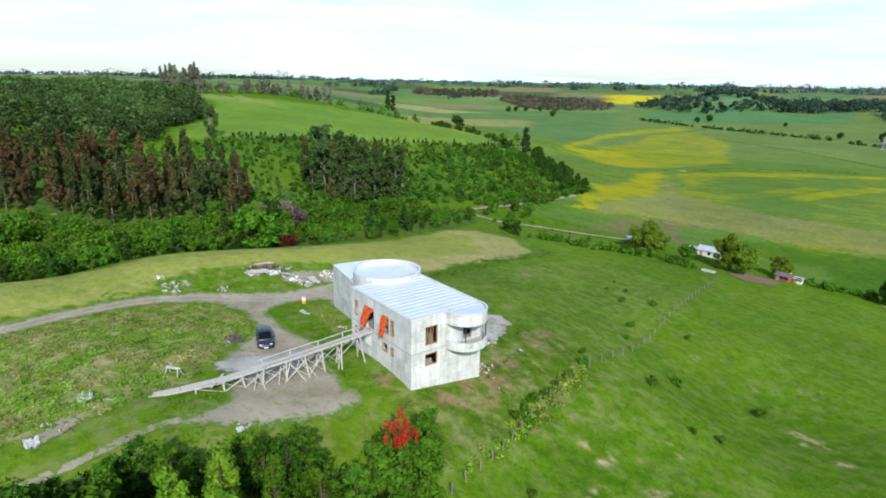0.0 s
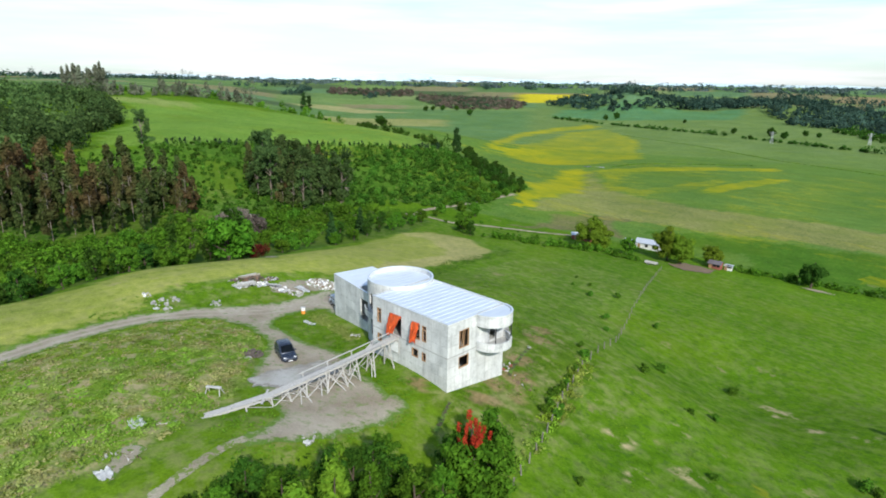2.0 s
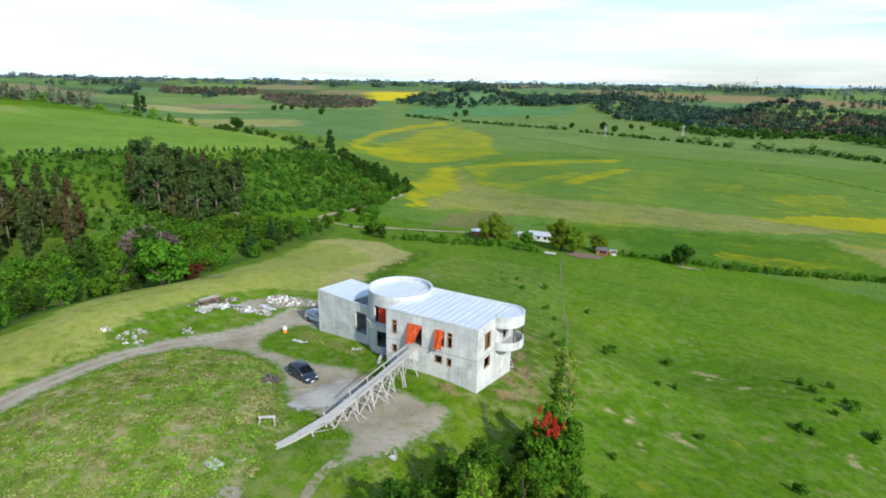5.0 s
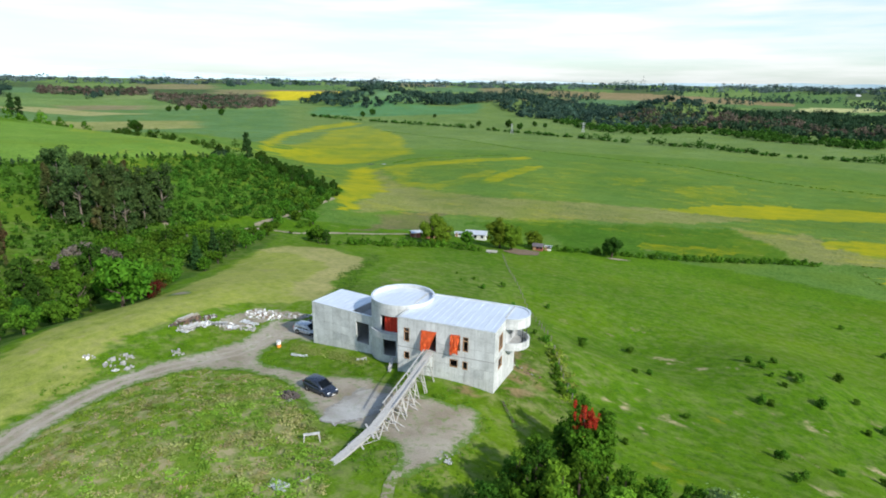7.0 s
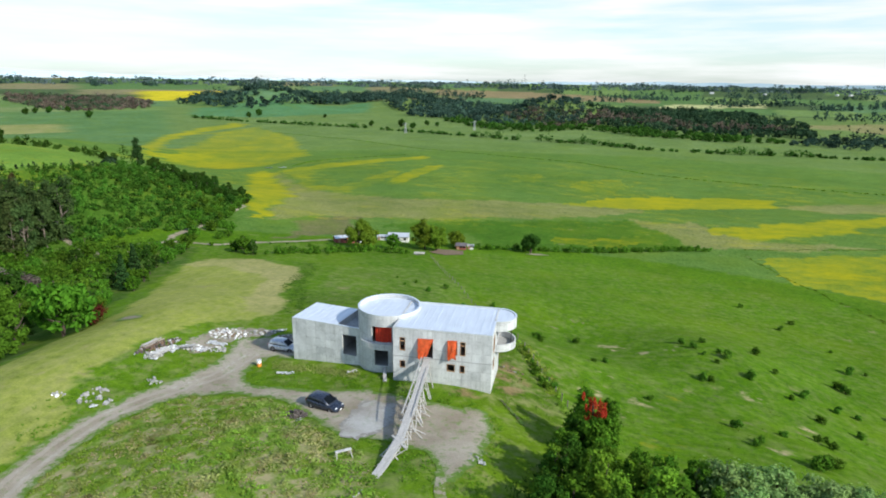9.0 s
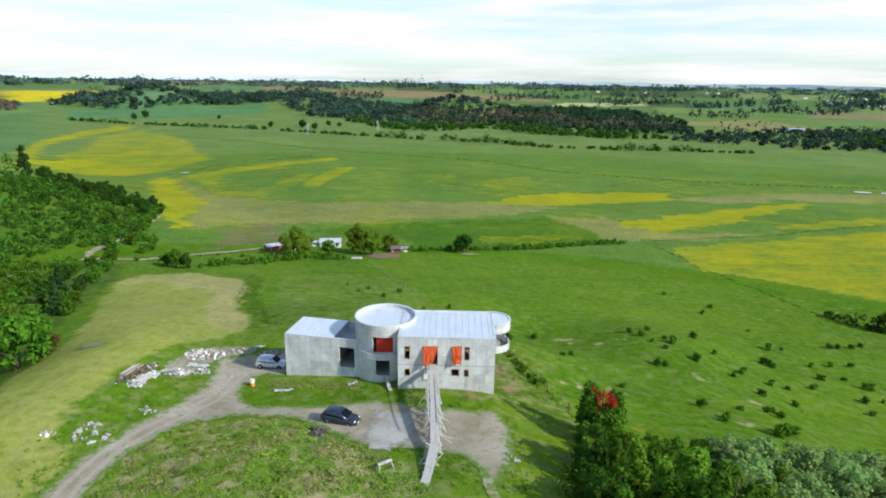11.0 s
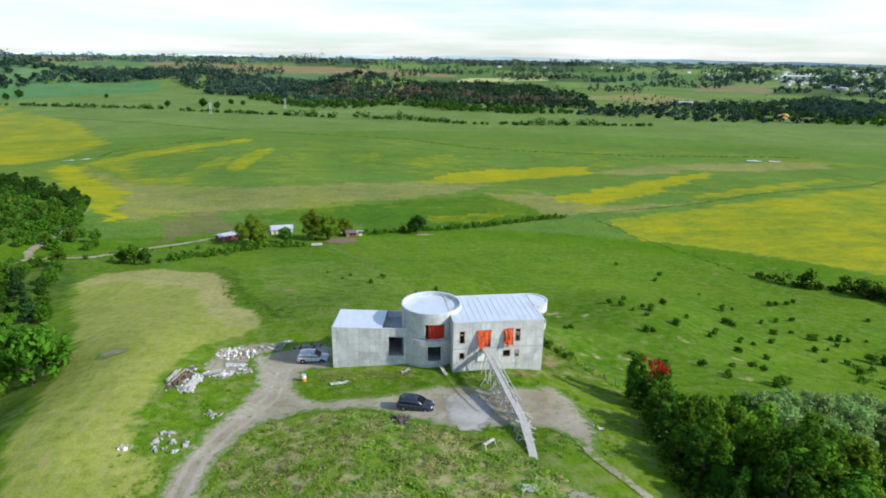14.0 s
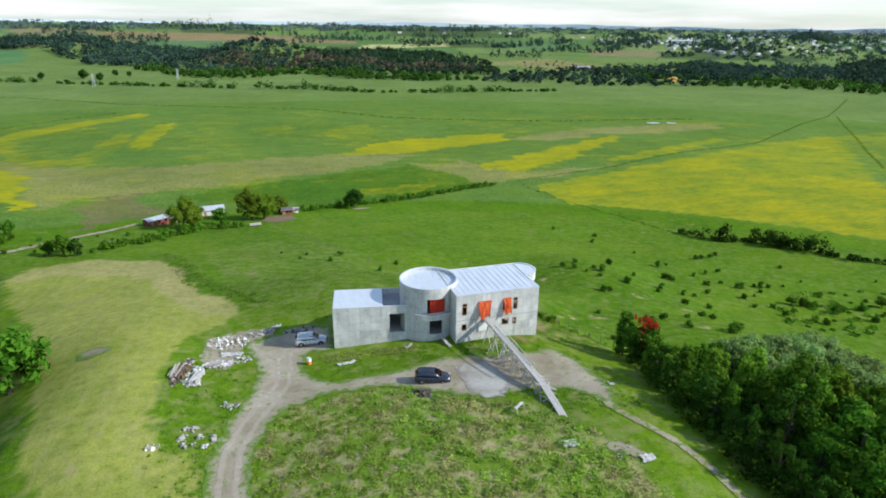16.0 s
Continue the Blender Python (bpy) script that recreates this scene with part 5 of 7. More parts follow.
def build_yard_things():
    build_car(ground_at(-18.05, -8.36, -17, 0.02), paintwork("dark blue-grey paint", (0.030, 0.040, 0.065)), "dark blue-grey hatchback parked on the gravel yard")
    build_car(ground_at(-31.4, 9.0, -6, 0.02), paintwork("silver paint", (0.52, 0.56, 0.62)), "silver estate car parked beside the house wall", 4.5, 1.8, 1.0)
    heap("rubble_heap", -48.2, 3.8, 4.2, 0.95, 0.8, 110, 0.34, [M_DARKHEAP, M_DARKHEAP, M_DARKHEAP, M_RUST, M_STONE], "long dark heap of rubble and old boards", "rubble", 1, 80)
    heap("rubble_heap", -46.7, 2.8, 3.6, 0.8, 0.3, 70, 0.42, [M_LIME, M_WHITE, M_STONE], "pale heap of bags and broken boards", "rubble", 2, 80, 0.22)
    heap("rubble_heap", -43.8, 6.0, 1.9, 1.2, 0.25, 58, 0.36, [M_STONE, M_WHITE, M_LIME], "heap of grey rubble beside the drive", "rubble", 3, 20)
    heap("rubble_heap", -43.0, 13.6, 3.0, 2.6, 0.3, 170, 0.32, [M_STONE, M_WHITE, M_LIME, M_DIRT, M_LIME], "wide heap of pale broken concrete", "rubble", 4, 20)
    heap("rubble_heap", -41.2, 7.2, 1.6, 1.1, 0.18, 46, 0.34, [M_STONE, M_LIME, M_STONE], "low spread of pale rubble", "rubble", 5)
    heap("rubble_heap", -38.6, 16.2, 2.6, 1.3, 0.22, 50, 0.3, [M_STONE, M_LIME, M_STONE], "pale rubble along the yard edge", "rubble", 6, 20)
    heap("rubble_heap", -32.6, 14.2, 2.6, 1.0, 0.45, 80, 0.32, [M_STONE, M_DARKHEAP, M_STONE], "greyish heap of stones behind the silver car", "rubble", 7, -5)
    heap("stone_group", -45.6, -11.6, 2.4, 2.0, 0.15, 22, 0.5, [M_STONE], "scattered grey boulders in weedy grass", "stones", 8)
    heap("stone_group", -42.4, -5.6, 1.3, 0.8, 0.1, 12, 0.42, [M_STONE], "scattered stones at the drive edge", "stones", 9)
    heap("stone_group", -49.4, -12.6, 0.9, 0.7, 0.1, 8, 0.5, [M_STONE, M_WHITE], "few pale stones at the mown edge", "stones", 10)
    heap("concrete_waste", -4.8, -30.0, 1.7, 1.1, 0.06, 24, 0.26, [M_STONE, M_LIME, M_DIRT], "spread of pale concrete waste", "rubble", 11, 30, 0.3)
    heap("soil_heap", -20.4, -11.2, 1.35, 0.95, 0.6, 60, 0.36, [M_DARKHEAP], "small dark heap of soil", "heap", 12)
    heap("stone_group", -19.3, -12.5, 0.5, 0.4, 0.1, 8, 0.3, [M_STONE], "few pale stones beside the soil heap", "stones", 13)
    heap("soil_clods", 1.9, 10.5, 1.6, 1.1, 0.12, 16, 0.22, [M_DIRT, M_DIRT, M_STONE], "brown clods of dug soil below the round bay", "soil", 14)
    heap("timber_scrap", -18.6, 1.9, 1.3, 0.5, 0.1, 9, 0.26, [M_LIME, M_WOOD_GREY, M_WHITE, M_LIME, M_STONE], "scrap boards lying before the tower", "timber", 15)
    heap("stone_group", 0.4, -16.8, 0.9, 0.9, 0.05, 9, 0.3, [M_STONE], "few stones on the gravel", "stones", 16)
    heap("rubble_heap", -0.9, 11.2, 0.9, 1.3, 0.2, 22, 0.26, [M_LIME, M_STONE, M_REDWALL], "white and red building debris beside the round bay", "rubble", 17)
    heap("rubble_heap", -5.9, 15.6, 1.0, 1.4, 0.25, 20, 0.34, [M_STONE, M_LIME], "grey stones at the edge of the bare ground", "rubble", 18)
    prng = random.Random(41)
    for x, y, rz, n, l, mats, label in ((-48.6, 3.2, 76, 12, 3.6, (M_WOOD_GREY, M_WOOD, M_RUST), "stack of weathered boards on the dark heap"), (-46.4, 1.4, 68, 9, 3.0, (M_LIME, M_WOOD_GREY), "stack of pale boards and sheets beside the heap"),
                                        (-44.6, 5.4, 25, 7, 2.2, (M_LIME, M_STONE), "few pale planks lying on rubble")):
        pile = empty("plank_pile", ground_at(x, y, rz, 0.42), label, "planks")
        for i in range(n):
            bm = bmesh.new()
            o, a, q = prng.uniform(-0.7, 0.7), prng.uniform(-0.16, 0.16), l * prng.uniform(0.6, 1.05) / 2
            beam(bm, (-q * math.cos(a), o - q * math.sin(a), 0.07 * (i % 4) + prng.uniform(0, 0.1)), (q * math.cos(a), o + q * math.sin(a), 0.07 * (i % 4) + prng.uniform(0, 0.16)), prng.uniform(0.14, 0.30), 0.045, prng.uniform(-12, 12))
            part("plank", bm, prng.choice(mats), pile)
    sheet_litter(-9.6, -27.4, 1.7, 1.2, 1)
    sheet_litter(-27.4, 0.8, 2.2, 0.7, 2, "white plastic litter lying on the verge")
    sheet_litter(-36.0, 17.4, 1.5, 0.9, 3, "white plastic bundle beyond the yard")
    sheet_litter(-44.4, -13.2, 0.7, 0.6, 4, "small white litter at the drive")
    sheet_litter(-3.6, -31.6, 1.5, 0.9, 5, "white plastic litter on cement waste")
    sheet_litter(-3.1, 18.7, 0.35, 0.35, 3, "white scrap at the end of the drain")
    sheet_litter(1.2, -17.8, 0.7, 0.6, 6, "white litter on the gravel")
    sheet_litter(-46.5, 0.9, 1.5, 2.6, 7, "long grimy white plastic sheet over the rubble")
    sheet_litter(-46.2, 4.2, 1.3, 2.4, 8, "torn white plastic sheet beside the heap")
    sheet_litter(-43.2, 5.9, 2.4, 1.1, 9, "pale plastic sheet caught on rubble")
    sheet_litter(-44.0, 14.0, 1.5, 1.0, 10, "white plastic bag among broken concrete")
    sheet_litter(-42.4, 9.2, 2.6, 1.5, 12, "wide grimy plastic sheet between the rubble heaps")
    sheet_litter(-47.6, 6.6, 1.2, 1.2, 13, "pale plastic sheet on the dark heap")
    # drum
    x, y = -32.2, 2.9
    drum = empty("barrel", ground_at(x, y), "small white and orange barrel on the verge", "barrel")
    for i, (z0, z1, mat) in enumerate(((0.0, 0.5, M_ORANGE), (0.5, 0.95, M_WHITE))):
        bm = bmesh.new()
        bmesh.ops.create_cone(bm, cap_ends=True, segments=24, radius1=0.30, radius2=0.30, depth=z1 - z0, matrix=pose(0, 0, (z0 + z1) / 2))
        bmesh.ops.create_cone(bm, cap_ends=True, segments=24, radius1=0.325, radius2=0.325, depth=0.04, matrix=pose(0, 0, z1 - 0.02))
        part("band", bm, mat, drum, "orange lower band" if i == 0 else "white upper band")
    # small trestle of white timber
    tr = empty("sawhorse", ground_at(-11.6, -19.8, 35), "pale timber sawhorse standing in the weeds", "sawhorse")
    bm = bmesh.new()
    box(bm, -0.75, 0.75, -0.16, 0.16, 0.78, 0.86)
    part("top_board", bm, M_LIME, tr)
    for sx in (-1, 1):
        for sy in (-1, 1):
            bm = bmesh.new()
            beam(bm, (sx * 0.62, sy * 0.1, 0.8), (sx * 0.78, sy * 0.45, -0.05), 0.08, 0.06)
            part("leg", bm, M_WOOD_GREY, tr)
    # fence down the slope
    fence_line = [(15.5, -14), (13.6, -7.5), (12.6, -4.5), (10.3, 2.2), (8.0, 8), (6, 13), (3, 22), (-4, 44), (-14, 70), (-24, 97), (-32, 120), (-36, 132)]
    f = empty("fence", ground_at(10.3, 2.2), "old wire fence on grey split posts", "fence")
    inv = f.matrix_world.inverted()
    rng = random.Random(2)
    posts = []
    for (x1, y1), (x2, y2) in zip(fence_line, fence_line[1:]):
        n = max(1, round(math.hypot(x2 - x1, y2 - y1) / (2.4 if y1 < 22 else 4.2)))
        posts += [(x1 + (x2 - x1) * i / n, y1 + (y2 - y1) * i / n) for i in range(n)]
    tops = []
    for x, y in posts:
        z = gz(x, y)
        bm = bmesh.new()
        t = Vector((x + rng.uniform(-0.1, 0.1), y + rng.uniform(-0.1, 0.1), z + rng.uniform(0.95, 1.3)))
        beam(bm, (x, y, z - 0.2), t, 0.12, 0.11, rng.uniform(0, 45))
        bmesh.ops.transform(bm, matrix=inv, verts=bm.verts)
        part("post", bm, M_POST, f)
        tops.append(t)
    for k in (0.25, 0.55, 0.85):
        bm = bmesh.new()
        for a, b in zip(tops, tops[1:]):
            za, zb = gz(a.x, a.y), gz(b.x, b.y)
            beam(bm, (a.x, a.y, za + k * 1.2), (b.x, b.y, zb + k * 1.2), 0.007, 0.007)
        bmesh.ops.transform(bm, matrix=inv, verts=bm.verts)
        part("wire", bm, M_DARKMETAL, f)


M_ORANGE = plain("orange plastic", (0.75, 0.28, 0.05), 0.5, 0, 0.15, 4)
M_PALEWALL = plain("pale render", (0.62, 0.62, 0.60), 0.85, 0, 0.15, 2)
M_DARKROOF = plain("rusty dark roof", (0.16, 0.14, 0.15), 0.6, 0.2, 0.3, 2)
M_ROOFWHITE = roof_metal("old zinc", (0.66, 0.69, 0.74))
M_OCHRE = plain("ochre sand", (0.55, 0.33, 0.08), 0.95, 0, 0.2, 0.3)


def cottage(name, m, w, d, h, pitch, wall, roof, label, cat="house", group="", openings=3):
    """A small gabled building: walls, two roof slopes, door and windows."""
    ob = empty(name, m, label, cat, group)
    bm = bmesh.new()
    top = h + d / 2 * pitch
    pts = [(-w / 2, -d / 2, -1.0), (w / 2, -d / 2, -1.0), (w / 2, d / 2, -1.0), (-w / 2, d / 2, -1.0), (-w / 2, -d / 2, h), (w / 2, -d / 2, h), (w / 2, d / 2, h), (-w / 2, d / 2, h), (-w / 2, 0, top), (w / 2, 0, top)]
    v = [bm.verts.new(p) for p in pts]
    for f in ((0, 1, 5, 4), (2, 3, 7, 6), (1, 2, 6, 9, 5), (3, 0, 4, 8, 7), (3, 2, 1, 0), (4, 5, 9, 8), (6, 7, 8, 9)):
        bm.faces.new([v[i] for i in f])
    part("wall", bm, wall, ob)
    for s in (-1, 1):
        bm = bmesh.new()
        o, t = 0.35, 0.09
        q = [(-w / 2 - o, 0, top + 0.03), (w / 2 + o, 0, top + 0.03), (w / 2 + o, s * (d / 2 + o), h - o * pitch + 0.03), (-w / 2 - o, s * (d / 2 + o), h - o * pitch + 0.03)]
        a, b = [bm.verts.new(p) for p in q], [bm.verts.new((p[0], p[1], p[2] + t)) for p in q]
        bm.faces.new(a)
        bm.faces.new(b[::-1])
        for i in range(4):
            bm.faces.new([a[i], a[(i + 1) % 4], b[(i + 1) % 4], b[i]])
        part("roof", bm, roof, ob)
    for i in range(openings):
        x = -w / 2 + w * (i + 0.5) / openings
        bm = bmesh.new()
        if i == 0:
            box(bm, x - 0.45, x + 0.45, -d / 2 - 0.05, -d / 2 + 0.02, 0.0, 2.0)
            part("door", bm, M_FRAME, ob)
        else:
            box(bm, x - 0.5, x + 0.5, -d / 2 - 0.05, -d / 2 + 0.02, 1.0, 2.0)
            part("window", bm, M_GLASS, ob)
    return ob


def build_farm():
    cottage("shed", ground_at(-71.5, 142.5, 38), 7.2, 3.8, 2.3, 0.25, M_REDWALL, M_ROOFWHITE, "long red shed with pale sheet roof", "shed")
    cottage("lean_to", ground_at(-66.8, 146.2, 38), 2.4, 3.0, 2.0, 0.2, M_PALEWALL, M_ROOFWHITE, "small pale lean-to shed with sheet roof", "shed")
    cottage("farmhouse", ground_at(-55, 161, 8), 8.0, 5.0, 2.4, 0.4, M_PALEWALL, M_ROOFWHITE, "pale farmhouse with zinc roof among trees", "house")
    cottage("outbuilding", ground_at(-61.5, 160, 8), 3.8, 2.6, 1.7, 0.3, M_PALEWALL, M_ROOFWHITE, "small pale outbuilding beside the farmhouse", "shed")
    cottage("cabin", ground_at(-28.3, 154, 4), 3.6, 3.0, 1.9, 0.45, M_REDWALL, M_DARKROOF, "small red cabin with dark roof", "house")
    cottage("lean_to", ground_at(-25.0, 156.5, 4), 2.0, 2.0, 1.6, 0.2, M_PALEWALL, M_ROOFWHITE, "pale lean-to beside the red cabin", "shed")
    cottage("hut", ground_at(-31, 162, 10), 2.6, 2.4, 2.2, 0.3, M_PALEWALL, M_ROOFWHITE, "tiny white hut behind the cabin", "shed", "", 2)
    tr = empty("trailer", ground_at(-39.5, 131.0, 5) @ Matrix.Scale(0.72, 4), "pale flat farm trailer standing in long grass", "trailer")
    bm = bmesh.new()
    box(bm, -2.6, 2.6, -1.0, 1.0, 0.7, 0.85, 0.02)
    part("bed", bm, M_WOOD_GREY, tr)
    for x0, x1, y0, y1 in ((-2.6, 2.6, -1.0, -0.94), (-2.6, 2.6, 0.94, 1.0), (-2.6, -2.54, -0.94, 0.94)):
        bm = bmesh.new()
        box(bm, x0, x1, y0, y1, 0.85, 1.3)
        part("side_board", bm, M_WOOD_GREY, tr)
    for x in (-1.4, -0.6):
        for s in (-1, 1):
            wheel(tr, x, s * 0.95, 0.36, 0.2, s)
    bm = bmesh.new()
    beam(bm, (2.5, 0, 0.7), (4.0, 0, 0.45), 0.12, 0.1)
    part("draw_bar", bm, M_DARKMETAL, tr)


def build_far_hills():
    """A low range closing the plain, with distance haze painted into its blue."""
    bm = bmesh.new()
    low, high = [], []
    for i in range(181):
        a = radians(-62 + i * 0.9)
        x, y = -4930 * math.sin(a), 4930 * math.cos(a) - 20
        h = 34 + 26 * noise.noise(Vector((i * 0.07, 1.3, 0))) + 12 * noise.noise(Vector((i * 0.31, 4.1, 0)))
        if -20 < i - 123 < 20:
            h += 26 * max(0.0, 1 - abs(i - 123) / 9.0) ** 0.6
        low.append(bm.verts.new((x, y, -40)))
        high.append(bm.verts.new((x * 1.004, y * 1.004, 8 + max(4, h))))
    for i in range(180):
        bm.faces.new([low[i], low[i + 1], high[i + 1], high[i]])
    m = Mat("haze-blue distance", 1.0, 0, 0.0)
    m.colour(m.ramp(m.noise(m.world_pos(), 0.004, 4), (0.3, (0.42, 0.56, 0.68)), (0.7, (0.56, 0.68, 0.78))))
    return tagged(part("backdrop", bm, m.m, None, "", True), "far hills on the horizon painted in haze blue", "hills", kind="structure")


def build_far_things():
    rng = random.Random(11)
    walls, roofs = (M_PALEWALL, M_WHITE, M_PALEWALL), (M_ROOFWHITE, M_DARKROOF, M_ROOFWHITE)
    kinds = []
    for i in range(3):
        x, y = 1900 + 50 * i, 2700
        kinds.append(cottage("town_house", ground_at(x, y, 20 * i), 20, 12, 6, 0.35, walls[i], roofs[i], "distant pale town house with sheet roof", "house", "town houses", 4))
    for i in range(190):
        x, y = rng.uniform(1600, 3000), rng.uniform(1750, 3050)
        if math.hypot(x, y) > 4200 or x / y < 0.6:
            continue
        copy_thing(rng.choice(kinds), ground_at(x, y, rng.uniform(0, 90)))
    for i in range(9):
        ang, r = radians(rng.uniform(-36, -12)), rng.uniform(3500, 3900)
        copy_thing(rng.choice(kinds), ground_at(-r * math.sin(ang), r * math.cos(ang), rng.uniform(0, 90)))
    cottage("factory", ground_at(1900, 2420, -38), 120, 45, 20, 0.12, M_WHITE, M_WHITE, "large white factory hall in the town", "factory", "", 8)
    cottage("warehouse", ground_at(1640, 1900, -42), 60, 26, 8, 0.15, M_PALEWALL, M_ROOFWHITE, "long low pale warehouse near the town", "warehouse", "", 8)
    cottage("warehouse", ground_at(760, 1340, -30), 46, 20, 7, 0.2, M_PALEWALL, M_ROOFWHITE, "pale warehouse beyond the river trees", "warehouse", "", 6)
    sand = empty("sand_heap", ground_at(783, 1005), "bright ochre heap of dug sand", "heap")
    bm = bmesh.new()
    r = bmesh.ops.create_icosphere(bm, subdivisions=3, radius=1)
    for v in r["verts"]:
        n = noise.noise(v.co * 2)
        v.co = Vector((v.co.x * 13 * (1 + 0.3 * n), v.co.y * 10 * (1 + 0.3 * n), max(-0.5, v.co.z) * 9 * (1 + 0.3 * n)))
    part("mound", bm, M_OCHRE, sand)

    def pylon(x, y, h):
        ob = empty("pylon", ground_at(x, y, 20), "grey steel lattice power pylon on the plain", "pylon", "pylons")
        for sx in (-1, 1):
            for sy in (-1, 1):
                bm = bmesh.new()
                beam(bm, (sx * 2.2, sy * 2.2, -0.5), (sx * 0.4, sy * 0.4, h), 0.35, 0.35)
                part("leg", bm, M_PYLON, ob)
        for i in range(6):
            z, q = h * i / 6, 2.2 - 1.8 * i / 6
            z2, q2 = h * (i + 1) / 6, 2.2 - 1.8 * (i + 1) / 6
            for s in (-1, 1):
                for a, b in (((-q, s * q, z), (q2, s * q2, z2)), ((q, s * q, z), (-q2, s * q2, z2))):
                    bm = bmesh.new()
                    beam(bm, a, b, 0.18, 0.18)
                    part("brace", bm, M_PYLON, ob)
        for z in (h * 0.78, h * 0.92):
            bm = bmesh.new()
            beam(bm, (-4.5, 0, z), (4.5, 0, z), 0.35, 0.35)
            part("cross_arm", bm, M_PYLON, ob)

    pylon(-286, 1069, 20)
    pylon(-170, 1190, 20)


M_PYLON = plain("galvanised steel", (0.5, 0.52, 0.54), 0.5, 0.4, 0.1, 1)
build_ramp()
build_house_things()
build_yard_things()
build_farm()
build_far_hills()
build_far_things()

# ---------------- plants ----------------


def quick_mesh(name, verts, quads):
    me = bpy.data.meshes.new(name)
    n, k = len(verts), len(quads)
    me.vertices.add(n)
    me.vertices.foreach_set("co", np.asarray(verts, np.float32).ravel())
    me.loops.add(4 * k)
    me.loops.foreach_set("vertex_index", np.asarray(quads, np.int32).ravel())
    me.polygons.add(k)
    me.polygons.foreach_set("loop_start", np.arange(0, 4 * k, 4, dtype=np.int32))
    me.update(calc_edges=True)
    return me


def leaf_cloud(rng, centres, radii, per, size, shell_in=0.55, out=0.55, up=0.4, slim=0.62):
    """Leaf sprays, as bent quads, over clumps at the centres with the given radii."""
    centres, radii = np.asarray(centres, float), np.asarray(radii, float)
    if radii.ndim == 1:
        radii = np.repeat(radii[:, None], 3, 1)
    c = np.repeat(centres, per, 0)
    r = np.repeat(radii, per, 0)
    n = len(c)
    d = rng.normal(size=(n, 3))
    d /= np.linalg.norm(d, axis=1)[:, None]
    p = c + d * r * (rng.uniform(shell_in, 1.0, (n, 1)) + 0.35 * np.maximum(0, rng.normal(size=(n, 1)) - 0.8))
    nrm = d * out + rng.normal(size=(n, 3)) * (0.6 if out < 1 else 0.4) + np.array((0, 0, up))
    nrm /= np.linalg.norm(nrm, axis=1)[:, None]
    t = np.cross(nrm, rng.normal(size=(n, 3)))
    t /= np.linalg.norm(t, axis=1)[:, None] + 1e-9
    b = np.cross(nrm, t)
    s = size * rng.uniform(0.6, 1.35, (n, 1))
    t, b = t * s, b * s * slim
    v = np.stack([p - t - b * 0.4, p + b - nrm * s * 0.15, p + t + b * 0.3 - nrm * s * 0.3, p - b], 1).reshape(-1, 3)
    return v


def cloud_mesh(name, vs):
    v = np.concatenate(vs) if isinstance(vs, list) else vs
    return quick_mesh(name, v, np.arange(len(v)).reshape(-1, 4))


def tube(bm, pts, radii, seg=6):
    rings = []
    for i, (p, r) in enumerate(zip(pts, radii)):
        p = Vector(p)
        a = Vector(pts[min(i + 1, len(pts) - 1)]) - Vector(pts[max(i - 1, 0)])
        q = a.to_track_quat("Z", "Y").to_matrix()
        rings.append([bm.verts.new(p + q @ Vector((r * math.cos(k * 2 * math.pi / seg), r * math.sin(k * 2 * math.pi / seg), 0))) for k in range(seg)])
    for a, b in zip(rings, rings[1:]):
        for k in range(seg):
            bm.faces.new([a[k], a[(k + 1) % seg], b[(k + 1) % seg], b[k]])
    bm.faces.new(rings[0][::-1])
    bm.faces.new(rings[-1])


